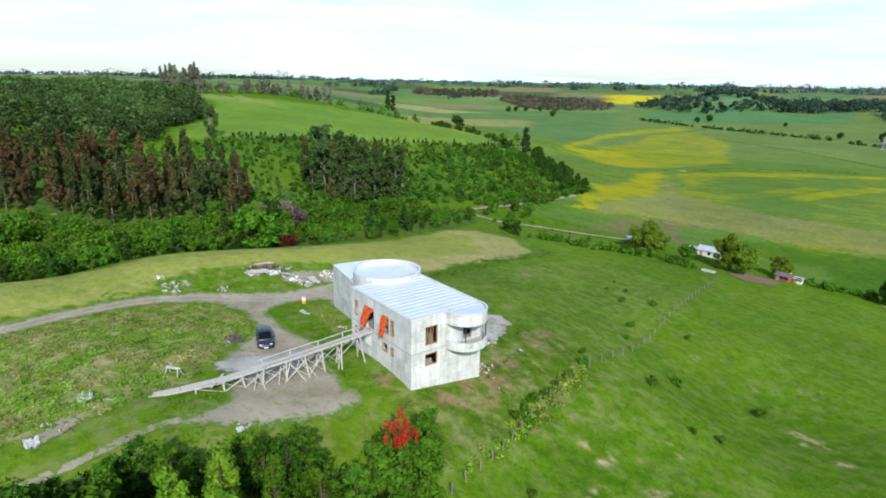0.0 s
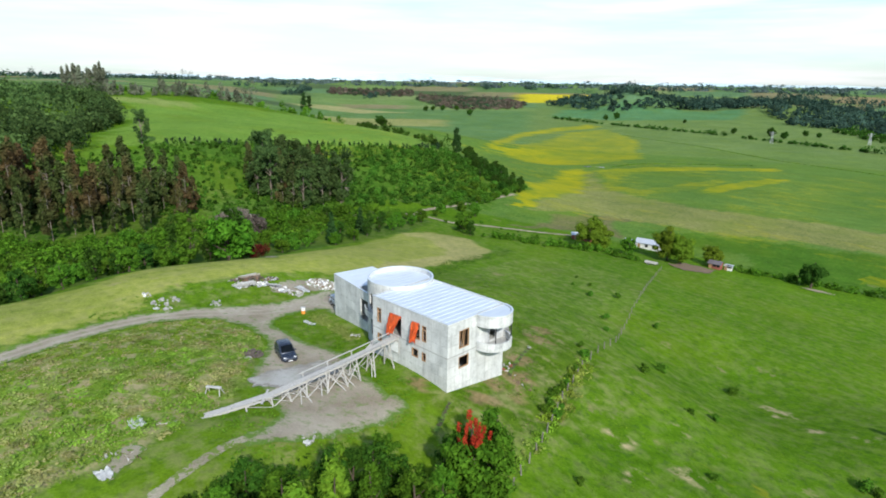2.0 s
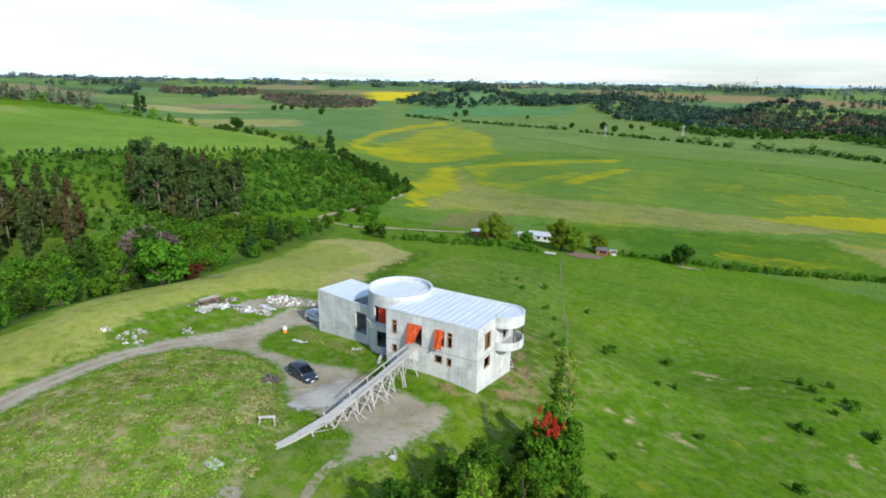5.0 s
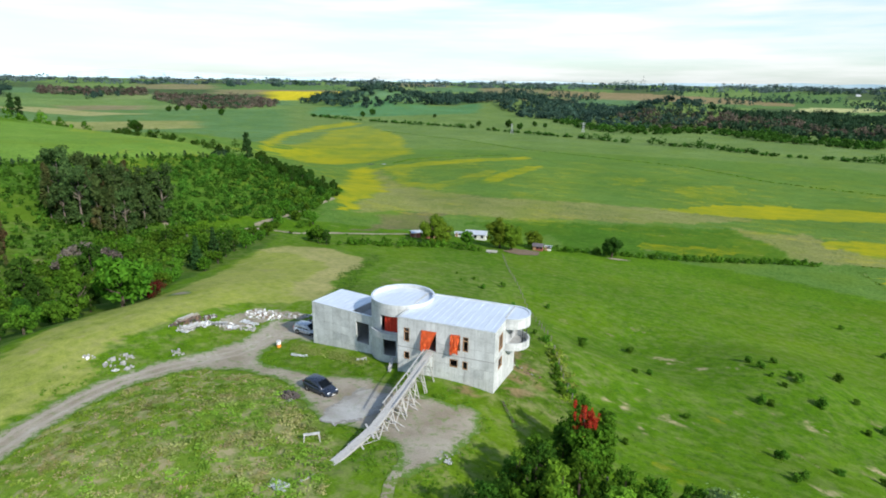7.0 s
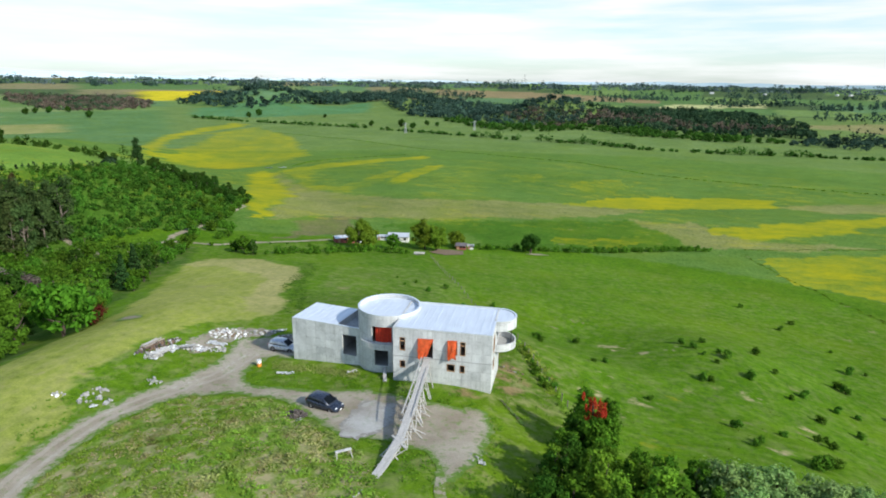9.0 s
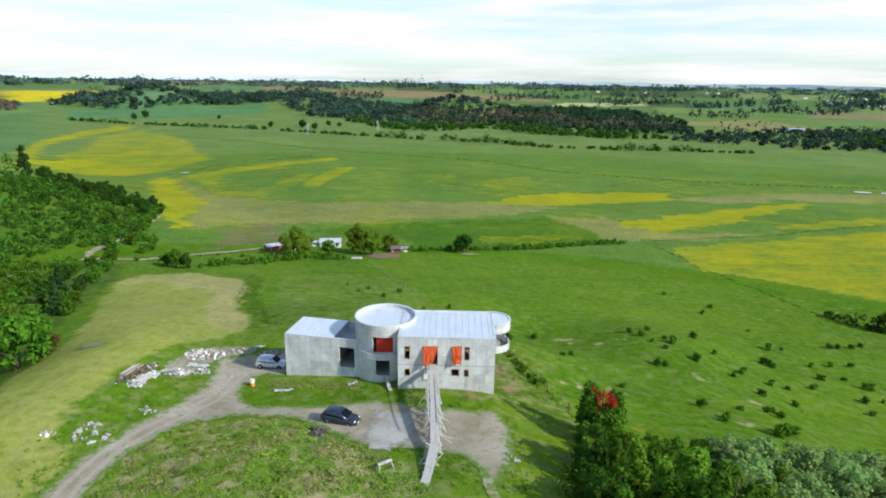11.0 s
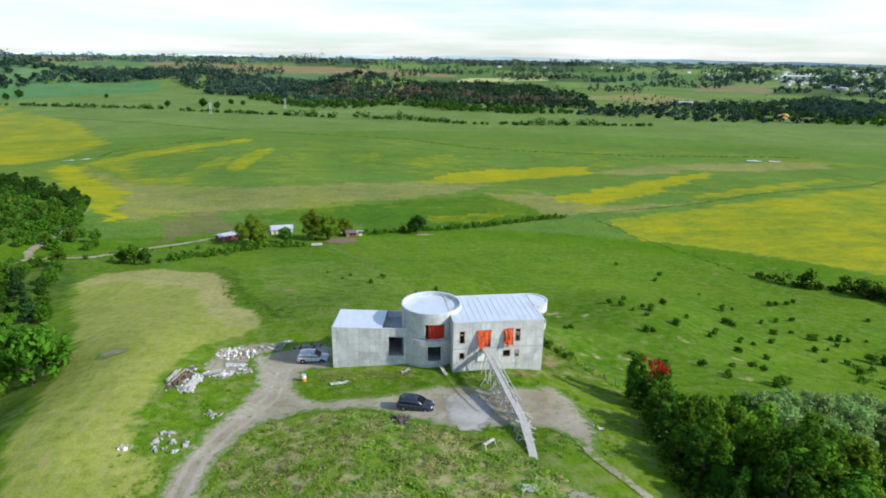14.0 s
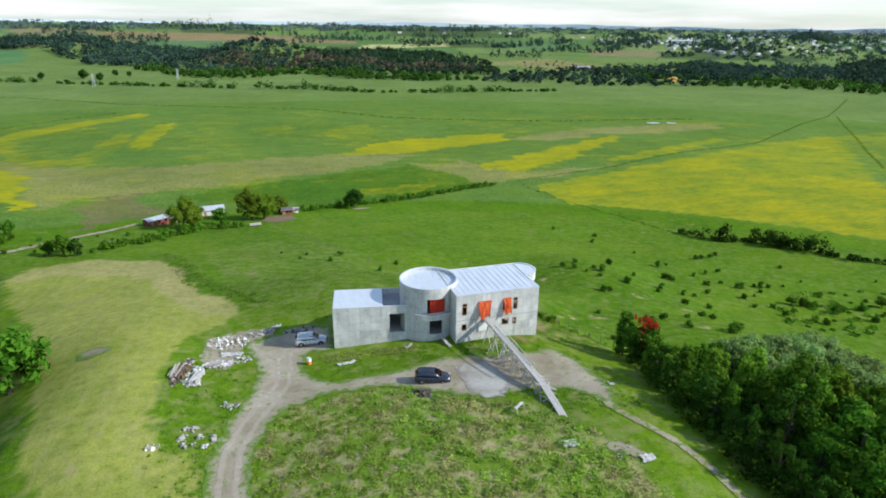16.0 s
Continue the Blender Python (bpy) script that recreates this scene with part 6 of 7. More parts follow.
def tree_shape(rng, form, h):
    """The clumps of a crown, their radii, and the wood that carries them."""
    cs, rs = [], []
    bm = bmesh.new()
    lean = rng.normal(size=2) * 0.03 * h
    top = (lean[0], lean[1], h * 0.86)
    mid = (lean[0] * 0.4 + rng.normal() * 0.02 * h, lean[1] * 0.4, h * 0.42)
    base_r = {"broad": 0.026, "column": 0.022, "tall": 0.009, "conifer": 0.02, "shrub": 0.02, "round": 0.035, "grove": 0.02}[form] * h
    tube(bm, [(0, 0, -0.5), (0, 0, 0.1 * h), mid, top], [base_r * 1.25, base_r, base_r * 0.7, base_r * 0.2])

    def limb(z, ang, length, rise):
        a = (mid[0] * z / (0.42 * h) if z < 0.42 * h else mid[0], mid[1] * min(1, z / (0.42 * h)), z)
        e = (a[0] + math.cos(ang) * length, a[1] + math.sin(ang) * length, z + rise)
        m = tuple((p + q) / 2 + (0, 0, -0.06 * length)[k] for k, (p, q) in enumerate(zip(a, e)))
        tube(bm, [a, m, e], [base_r * 0.5, base_r * 0.33, base_r * 0.12], 5)
        return e

    if form == "broad":
        for k in range(44):
            z = rng.uniform(0.10, 0.95)
            rad = 0.27 * h * math.sin(math.pi * min(1, max(0.0, (z + 0.02) / 1.08))) ** 0.75
            a = rng.uniform(0, 6.283)
            q = rng.uniform(0.5, 1.0)
            cs.append((math.cos(a) * rad * q + lean[0] * z, math.sin(a) * rad * q + lean[1] * z, z * h))
            rs.append(h * rng.uniform(0.055, 0.115))
        for k in range(6):
            limb(h * rng.uniform(0.2, 0.5), rng.uniform(0, 6.283), 0.16 * h, 0.14 * h)
    elif form == "round":
        for k in range(46):
            a, b = rng.uniform(0, 6.283), math.asin(rng.uniform(-1, 1))
            q = rng.uniform(0.35, 1.0)
            cs.append((0.42 * h * q * math.cos(a) * math.cos(b), 0.42 * h * q * math.sin(a) * math.cos(b), 0.50 * h + 0.40 * h * q * math.sin(b)))
            rs.append(h * rng.uniform(0.09, 0.15))
        for k in range(6):
            limb(h * rng.uniform(0.2, 0.4), rng.uniform(0, 6.283), 0.28 * h, 0.18 * h)
    elif form == "column":
        for k in range(40):
            z = rng.uniform(0.08, 0.94)
            rad = 0.15 * h * (1.05 - z) ** 0.45 * min(1.0, 0.55 + 2 * z) * rng.uniform(0.6, 1.0)
            a = rng.uniform(0, 6.283)
            cs.append((math.cos(a) * rad, math.sin(a) * rad, z * h))
            rs.append(h * rng.uniform(0.055, 0.095))
        for k in range(5):
            limb(h * rng.uniform(0.15, 0.6), rng.uniform(0, 6.283), 0.12 * h, 0.16 * h)
    elif form == "tall":
        for k in range(34):
            z = 1 - 0.88 * rng.random() ** 0.85
            rad = 0.15 * h * min(1.0, (1.0 - z) * 1.5) ** 0.9 * rng.uniform(0.4, 1)
            a = rng.uniform(0, 6.283)
            cs.append((math.cos(a) * rad, math.sin(a) * rad, z * h * 0.97))
            rs.append((h * rng.uniform(0.03, 0.055),) * 2 + (h * rng.uniform(0.05, 0.09),))
        for k in range(8):
            limb(h * rng.uniform(0.3, 0.7), rng.uniform(0, 6.283), 0.09 * h, 0.08 * h)
    elif form == "grove":
        for k in range(38):
            z = rng.uniform(0.08, 0.97)
            rad = 0.24 * h * math.sin(math.pi * min(1, (z - 0.02) / 1.1)) ** 0.6 * rng.uniform(0.5, 1)
            a = rng.uniform(0, 6.283)
            cs.append((math.cos(a) * rad, math.sin(a) * rad, z * h))
            rs.append(h * rng.uniform(0.055, 0.11))
        for k in range(8):
            limb(h * rng.uniform(0.35, 0.65), rng.uniform(0, 6.283), 0.14 * h, 0.12 * h)
    elif form == "conifer":
        for k in range(30):
            z = (k + 0.5) / 30
            rad = 0.20 * h * (1 - z)
            a = k * 2.4
            cs.append((math.cos(a) * rad * 0.7, math.sin(a) * rad * 0.7, h * (0.08 + 0.9 * z)))
            rs.append((max(0.03, 0.13 * (1.05 - z)) * h,) * 2 + (0.05 * h,))
        limb(0.2 * h, 1.0, 0.12 * h, 0.03 * h)
    else:
        for k in range(12):
            a = rng.uniform(0, 6.283)
            q = rng.uniform(0.1, 0.75)
            cs.append((0.55 * h * q * math.cos(a), 0.55 * h * q * math.sin(a), h * rng.uniform(0.25, 0.72)))
            rs.append(h * rng.uniform(0.18, 0.30))
        for k in range(5):
            limb(h * 0.05, rng.uniform(0, 6.283), 0.3 * h, 0.45 * h)
    rs = [r if isinstance(r, tuple) else (r, r, r * 0.85) for r in rs]
    return cs, rs, bm


KINDS = {
    # kind: form, height, leaves a clump, leaf size, leaf material, bark, object name, label, category, group
    "bank": ("broad", 8.0, 54, 0.198, L_MID, M_BARK, "tree", "young leafy tree with bright green upright crown", "tree", "trees on the bank"),
    "bank_b": ("column", 8.5, 60, 0.186, L_MID, M_BARK, "tree", "slender leafy tree with full green crown", "tree", "trees on the bank"),
    "bank_dark": ("broad", 8.0, 52, 0.196, L_DEEP, M_BARK, "tree", "dense dark green leafy tree", "tree", "trees on the bank"),
    "bank_light": ("column", 7.5, 60, 0.186, L_LIGHT, M_BARK, "tree", "fresh yellow-green leafy tree", "tree", "trees on the bank"),
    "willow": ("round", 6.5, 42, 0.21, L_SILVER, M_BARK, "willow", "silvery green bushy willow", "tree", "willows"),
    "edge": ("broad", 10.0, 28, 0.385, L_DARK, M_BARK, "tree", "leafy green tree at the edge of the mown field", "tree", "trees beyond the mown field"),
    "edge_b": ("round", 9.0, 28, 0.405, L_MID, M_BARK, "tree", "round leafy tree with mid green crown", "tree", "trees beyond the mown field"),
    "edge_cone": ("column", 11.0, 70, 0.28, L_FRESH, M_BARK, "tree", "tall light green tree with pointed full crown", "tree", "trees beyond the mown field"),
    "edge_light": ("round", 7.0, 30, 0.35, L_FRESH, M_BARK, "tree", "bright light green spreading tree", "tree", "trees beyond the mown field"),
    "euca": ("tall", 19.0, 22, 0.575, L_EUCA, M_BARK_GREY, "eucalyptus", "tall thin eucalyptus with browned dry crown", "tree", "eucalyptus belt"),
    "grove": ("grove", 24.0, 62, 0.58, L_WOOD, M_BARK_GREY, "tall_tree", "tall dark old tree with a deep ragged crown", "tree", "grove in the plantation"),
    "grove_b": ("tall", 22.0, 50, 0.60, L_EUCA, M_BARK_GREY, "tall_tree", "tall greyish eucalyptus with drooping crown", "tree", "grove in the plantation"),
    "yard": ("round", 12.0, 150, 0.3, L_OLIVE, M_BARK, "tree", "tall yellow-green tree beside the farm sheds", "tree", "farm trees"),
    "yard_round": ("round", 11.0, 150, 0.3, L_OLIVE, M_BARK, "tree", "broad yellowish green tree beside the farm", "tree", "farm trees"),
    "lone": ("round", 9.0, 110, 0.27, L_DARK, M_BARK, "tree", "dark round tree standing alone by the hedge", "tree", ""),
    "plain_tree": ("round", 12.0, 22, 0.95, L_DARK, M_BARK, "tree", "dark round tree standing on the far meadow", "tree", "meadow trees"),
    "conifer": ("conifer", 9.0, 36, 0.42, L_CONIF, M_BARK, "conifer", "dark pointed conifer by the mown field", "tree", "conifers"),
    "bush": ("shrub", 1.5, 44, 0.115, L_FRESH, M_BARK, "bush", "small dark round bush in the pasture", "bush", "pasture bushes"),
    "scrub": ("shrub", 2.6, 40, 0.22, L_FRESH, M_BARK, "bush", "low spreading green shrub", "bush", "valley shrubs"),
    "scrub_light": ("shrub", 2.8, 30, 0.34, L_LIGHT, M_BARK, "bush", "low bright green shrub", "bush", "valley shrubs"),
    "twigs": ("round", 5.0, 60, 0.2, L_DRYBUSH, M_BARK_PALE, "bare_bush", "bare greyish brown leafless bush", "bush", ""),
    "redbush": ("shrub", 4.0, 90, 0.17, L_DULLRED, M_BARK, "red_bush", "dull dark red leaved bush at the wood edge", "bush", ""),
    "hedge_bush": ("shrub", 2.4, 70, 0.18, L_FRESH, M_BARK, "bush", "lush green thorny bush grown through the fence", "bush", "fence bushes"),
    "poplar": ("column", 19.0, 40, 0.6, L_CONIF, M_BARK, "poplar", "tall narrow dark poplar on the plain", "tree", "poplars"),
    "hillpine": ("tall", 28.0, 36, 0.8, L_PALEPINE, M_BARK_GREY, "pine", "very tall thin greyish pine on the upland", "tree", "upland pines"),
}
FIRST = {}
plant_rng = random.Random(7)


def grow(kind, x, y, h=None, sink=0.1):
    """A plant of a kind, built once and then copied."""
    form, h0, per, size, leaf, bark, name, label, cat, group = KINDS[kind]
    h = h or h0 * plant_rng.uniform(0.8, 1.15)
    at = pose(x, y, gz(x, y) - sink, 0, 0, plant_rng.uniform(0, 360))
    if kind not in FIRST or len(FIRST[kind]) < (3 if per >= 60 else 2):
        rng = np.random.default_rng(len(KINDS) * 7 + sum(map(ord, kind)) + 13 * len(FIRST.get(kind, ())))
        cs, rs, bm = tree_shape(rng, form, h0)
        ob = empty(name, at @ Matrix.Scale(h / h0, 4), label, cat, group)
        part("trunk", bm, bark, ob)
        big = leaf_cloud(rng, cs, np.array(rs) * 0.6, max(6, per // 6), size * 1.45, 0.2)
        fine = leaf_cloud(rng, cs, rs, per, size, 0.6, 1.15, 0.35, 0.5)
        mesh_part("crown", cloud_mesh("crown", [big, fine]), leaf, ob)
        FIRST.setdefault(kind, []).append((ob, h / h0))
        return ob
    ob, k = plant_rng.choice(FIRST[kind])
    return copy_thing(ob, at @ Matrix.Scale(h / h0 / k, 4))


def scatter(poly, gap, count, seed, tries=40):
    """Up to count places in a plan area, at least gap apart."""
    rng = random.Random(seed)
    xs, ys = [p[0] for p in poly], [p[1] for p in poly]
    got = []
    for _ in range(count * tries):
        if len(got) >= count:
            break
        x, y = rng.uniform(min(xs), max(xs)), rng.uniform(min(ys), max(ys))
        if not inside(np.array([x]), np.array([y]), poly)[0]:
            continue
        if all((x - a) ** 2 + (y - b) ** 2 > gap * gap for a, b in got):
            got.append((x, y))
    return got


def along(pts, step, spread, seed):
    """Places along a line, with some spread to the sides."""
    rng = random.Random(seed)
    out = []
    for (x1, y1), (x2, y2) in zip(pts, pts[1:]):
        n = max(1, round(math.hypot(x2 - x1, y2 - y1) / step))
        for i in range(n):
            f = (i + rng.random()) / n
            out.append((x1 + (x2 - x1) * f + rng.uniform(-spread, spread), y1 + (y2 - y1) * f + rng.uniform(-spread, spread)))
    return out


def thicket(name, places, h, width, per, size, leaf, label, category, seed, vary=0.25, out=1.5, up=0.4, lumps=0, swell=0.0, tone=0.22):
    """Many crowns too far or too many to count, as one mesh; lumps gives round, knobbly crowns."""
    rng = np.random.default_rng(seed)
    P = np.array(places)
    n = len(P)
    z = ground_z(P[:, 0], P[:, 1])
    hh = h * rng.uniform(0.55, 1.1, n) * (1 + vary * np.maximum(0, rng.normal(size=n)))
    if swell:
        hh *= 1 + 0.32 * (np.sin(P[:, 0] / swell + 1.7 * np.sin(P[:, 1] / swell)) * np.sin(P[:, 1] / swell * 0.8 + seed)) + 0.15 * np.sin(P[:, 0] / swell * 2.7 + seed)
    own = np.clip(rng.normal(size=n) * tone, -0.42, 0.6)
    vs, tones = [], []
    for k in range(lumps or 3):
        if lumps:
            a, q = rng.uniform(0, 6.283, n), np.sqrt(rng.random(n))
            w = width * hh / h * 0.5
            f = 0.40 + 0.46 * (1 - q * q) * rng.uniform(0.55, 1.0, n)
            c = np.stack([P[:, 0] + w * q * 0.75 * np.cos(a), P[:, 1] + w * q * 0.75 * np.sin(a), z + hh * f], 1)
            r = np.stack([w * 0.47, w * 0.47, np.minimum(hh * 0.24, w * 0.47)], 1) * rng.uniform(0.7, 1.2, (n, 1))
        else:
            f = (0.30, 0.58, 0.84)[k]
            w = (1.0, 0.85, 0.5)[k] * width * hh / h
            c = np.stack([P[:, 0] + rng.normal(size=n) * width * 0.15, P[:, 1] + rng.normal(size=n) * width * 0.15, z + hh * f], 1)
            r = np.stack([w * 0.5, w * 0.5, hh * 0.27], 1)
        vs.append(leaf_cloud(rng, c, r, per, size, 0.7, out, up))
        tones.append(np.repeat(own + (rng.normal(size=n) * 0.06 if lumps else 0), per * 4))
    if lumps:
        # a low inner leaf cloud, its tone set 0.1 darker
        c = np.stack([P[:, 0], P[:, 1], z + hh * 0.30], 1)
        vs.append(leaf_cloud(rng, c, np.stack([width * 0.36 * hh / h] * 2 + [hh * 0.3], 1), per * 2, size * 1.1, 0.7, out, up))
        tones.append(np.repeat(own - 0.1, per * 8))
    me = cloud_mesh(name, vs)
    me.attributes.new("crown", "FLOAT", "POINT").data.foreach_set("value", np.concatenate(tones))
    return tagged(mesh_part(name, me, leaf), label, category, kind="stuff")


def build_near_plants():
    bank = [(9.5, -8), (13, -7), (18, -9.5), (25, -11), (34, -9.8), (46, -8), (50, -14), (47, -25), (34, -31), (25, -38), (18, -48), (6, -50), (4.6, -44), (4.8, -32), (6.2, -20), (8.5, -12)]
    for x, y in scatter(bank, 2.9, 124, 3):
        if math.hypot(x - 11.6, y + 8.9) < 3.6:
            continue
        tall = min(12.0, -0.55 * y - 1.8 + 0.08 * (x - 13), x - 2.4)
        tall = min(12.0, 6.4 + 0.55 * max(0.0, -24 - y)) if x > 23 else min(tall, 6.2 + 0.36 * max(0.0, -16 - y))
        if tall < 2.2:
            continue
        h = tall * plant_rng.uniform(0.76, 1.0)
        k = plant_rng.random()
        if y > -22 and x > 23 and k < 0.85:
            grow("willow", x, y, min(h, 9.0))
        elif y > -26 and x > 18 and k < 0.25:
            grow("willow", x, y, min(h, 7.0))
        else:
            if x > 17 and y < -14 and plant_rng.random() < (0.5 if y > -30 else 0.25):
                k = 0.9
            grow("bank" if k < 0.36 else "bank_b" if k < 0.58 else "bank_dark" if k < 0.72 else "bank_light", x, y, h)
    # the dark leaf colour here also carries the shade of the bank's near side
    for x, y in along([(9.5, -14), (8.0, -20), (7.0, -26), (6.6, -34), (6.0, -44)], 2.2, 0.4, 47):
        grow("bank_dark", x, y, plant_rng.uniform(4.0, 5.6))
    for x, y in along([(18, -11.5), (25, -12), (34, -10.8), (46, -9)], 2.6, 0.8, 51):
        grow("willow" if x > 22 else "bank", x, y, plant_rng.uniform(5.0, 6.4))
    # low growth whose dark leaf colour stands in for shade under the trees
    under = scatter(bank, 1.9, 260, 71)
    under = [p for p in under if p[0] > 6.4 and min(-0.55 * p[1] - 1.8, p[0] - 2.4) > 2.4 and math.hypot(p[0] - 11.6, p[1] + 8.9) > 3]
    thicket("understorey", under, 2.4, 2.6, 14, 0.2, L_DEEP, "tangled understorey coloured dark as shade below the bank trees", "scrub", 72, 0.3, lumps=4)
    # unseen trees to the south, added to shade the bank's near side
    south = scatter([(18, -48), (25, -38), (34, -31), (47, -25), (50, -40), (42, -66), (30, -84), (8, -84), (6, -51)], 4.0, 130, 75)
    thicket("bank_wood", south, 9.5, 6.4, 24, 0.46, L_MID, "unseen leafy wood added south of the bank for shading", "wood", 76, 0.1, lumps=6)
    # edge shrubs darkened in leaf colour to match the shaded wood edge
    skirt = along([(8.8, -15), (7.2, -20), (5.8, -24), (5.0, -28), (4.8, -34), (4.6, -44)], 0.9, 0.7, 73)
    thicket("understorey", skirt, 2.0, 2.2, 14, 0.17, L_DEEP, "shrubs skirting the bank trees, leaves coloured dark as shade", "scrub", 74, 0.4, lumps=5)
    # the tree in red bloom stands among three green ones
    grow("bank_b", 11.0, -5.7, 7.6)
    grow("bank_dark", 9.9, -9.6, 4.8)
    grow("bank_b", 13.4, -7.4, 7.8)
    grow("bank", 12.6, -13.2, 4.8)
    red = empty("flowering_tree", pose(11.6, -8.9, gz(11.6, -8.9) - 0.1), "small tree in vivid red bloom above green leaves", "tree")
    rng = np.random.default_rng(4)
    cs, rs, bm = tree_shape(rng, "broad", 8.0)
    part("trunk", bm, M_BARK, red)
    low = [i for i, c in enumerate(cs) if c[2] < 5.4]
    mesh_part("crown", cloud_mesh("crown", leaf_cloud(rng, np.array(cs)[low], np.array(rs)[low], 120, 0.24)), L_MID, red)
    fl = [(rng.normal() * 0.7, rng.normal() * 0.7, 4.2 + rng.uniform(0, 2.8)) for _ in range(38)]
    mesh_part("blossom", cloud_mesh("blossom", leaf_cloud(rng, fl, [(0.17, 0.17, 0.48)] * 38, 60, 0.085)), L_RED, red, "vivid red flower heads")
    for x, y in [(6.5, 8.5), (6.0, 10.5), (5.2, 12.6), (7.8, 9.6), (4.8, 14.6), (3.9, 17.5), (3.0, 20.2), (6.9, 11.6), (4.4, 16.2)]:
        grow("hedge_bush", x, y, plant_rng.uniform(0.8, 1.7))
    thicket("brambles", along([(8.6, 7.0), (7.2, 9.6), (6.0, 13.0), (4.6, 17.0), (3.6, 21.5), (2.4, 24.0)], 0.7, 1.1, 63), 0.5, 1.5, 14, 0.13, L_WEED, "broad tangle of green brambles on the fence line", "brambles", 64, 0.5, lumps=4)
    thicket("fence_growth", along([(11.2, -1), (8.6, 5.5), (7.0, 9.5), (5.4, 13.5), (3.2, 20), (0.5, 27)], 0.8, 0.7, 45), 0.4, 1.0, 18, 0.12, L_WEED, "lush weeds and brambles along the fence", "weeds", 46, 0.6)
    for x, y in [(-1.5, 29), (0.8, 26), (-27, 74), (-29, 70), (-19, 72), (-33, 78), (-22, 66), (-12, 55), (-8, 48)]:
        grow("scrub", x, y, plant_rng.uniform(0.8, 1.6))
    pasture = [(14.4, 30.2), (33.0, 52.6), (37.3, 54.1), (34.7, 49.8), (35.9, 46.1), (39.1, 48.2), (40.1, 45.9), (37.5, 42.7), (34.4, 33.8), (48.2, 55.6), (42.2, 38.5), (48.5, 45.1),
               (47.6, 34.3), (69.8, 63.9), (61.9, 50.3), (62.6, 48.7), (55.3, 35.1), (49.6, 27.6), (58.6, 35.1), (74.5, 54.4), (80.2, 56.4), (71.8, 46.2), (88.6, 70.4), (94.7, 71.5),
               (80.0, 43.5), (74.1, 35.7), (70.9, 29.1), (54.8, 25.9), (86.9, 43.6), (89.5, 43.5), (76.2, 29.0), (32.7, 13.2), (39.4, 14.6), (46.5, 18.2)]
    for x, y in pasture:
        grow("bush", x, y, plant_rng.uniform(1.0, 2.3))
    for x, y in [(16.6, 33.0), (5.3, 35.5), (15.1, 2.7), (4.4, 43.4), (-6.3, 64.2), (33.1, 33.9), (22, 18), (50.7, 37.3), (73.8, 65.3), (91.0, 71.0), (98.3, 73.5), (85.7, 57.8), (65.9, 39.0), (77.7, 47.8),
                 (85.7, 44.5), (78.6, 37.1), (83.3, 39.9), (108.3, 57.9), (94.5, 43.6), (103.4, 46.0), (124.6, 40.9), (12.5, 52.3), (65.7, 92.6), (61.1, 111.2), (71, 100), (34.2, 8.1), (42.4, 5.8), (72.4, 79)]:
        grow("bush", x, y, plant_rng.uniform(0.9, 1.9))
    for x, y, h in [(39.4, 3.0, 2.6), (41.2, 4.4, 2.2), (46.3, 15.7, 1.4), (45.0, 17.3, 1.3), (33.1, 6.6, 1.2), (83.4, 30.5, 2.6), (86, 29.5, 2.8), (87.8, 28.1, 2.2), (74.0, 23.3, 1.7), (90.2, 24.0, 3.0), (92.5, 25, 2.4), (99.4, 24.9, 2.6),
                    (98.0, 35.4, 1.8), (106.9, 25.6, 3.0), (95, 18, 2.4), (80, 18, 2.0), (102, 16, 2.8)]:
        grow("scrub", x, y, h)
    low = scatter([(68, 16), (76, 28), (96, 38), (118, 36), (112, 8), (84, 8)], 2.6, 70, 9)
    thicket("pasture_scrub", low, 0.7, 2.2, 12, 0.22, L_MID, "low green scrub spreading over the lower pasture", "scrub", 65, 0.7, lumps=4)


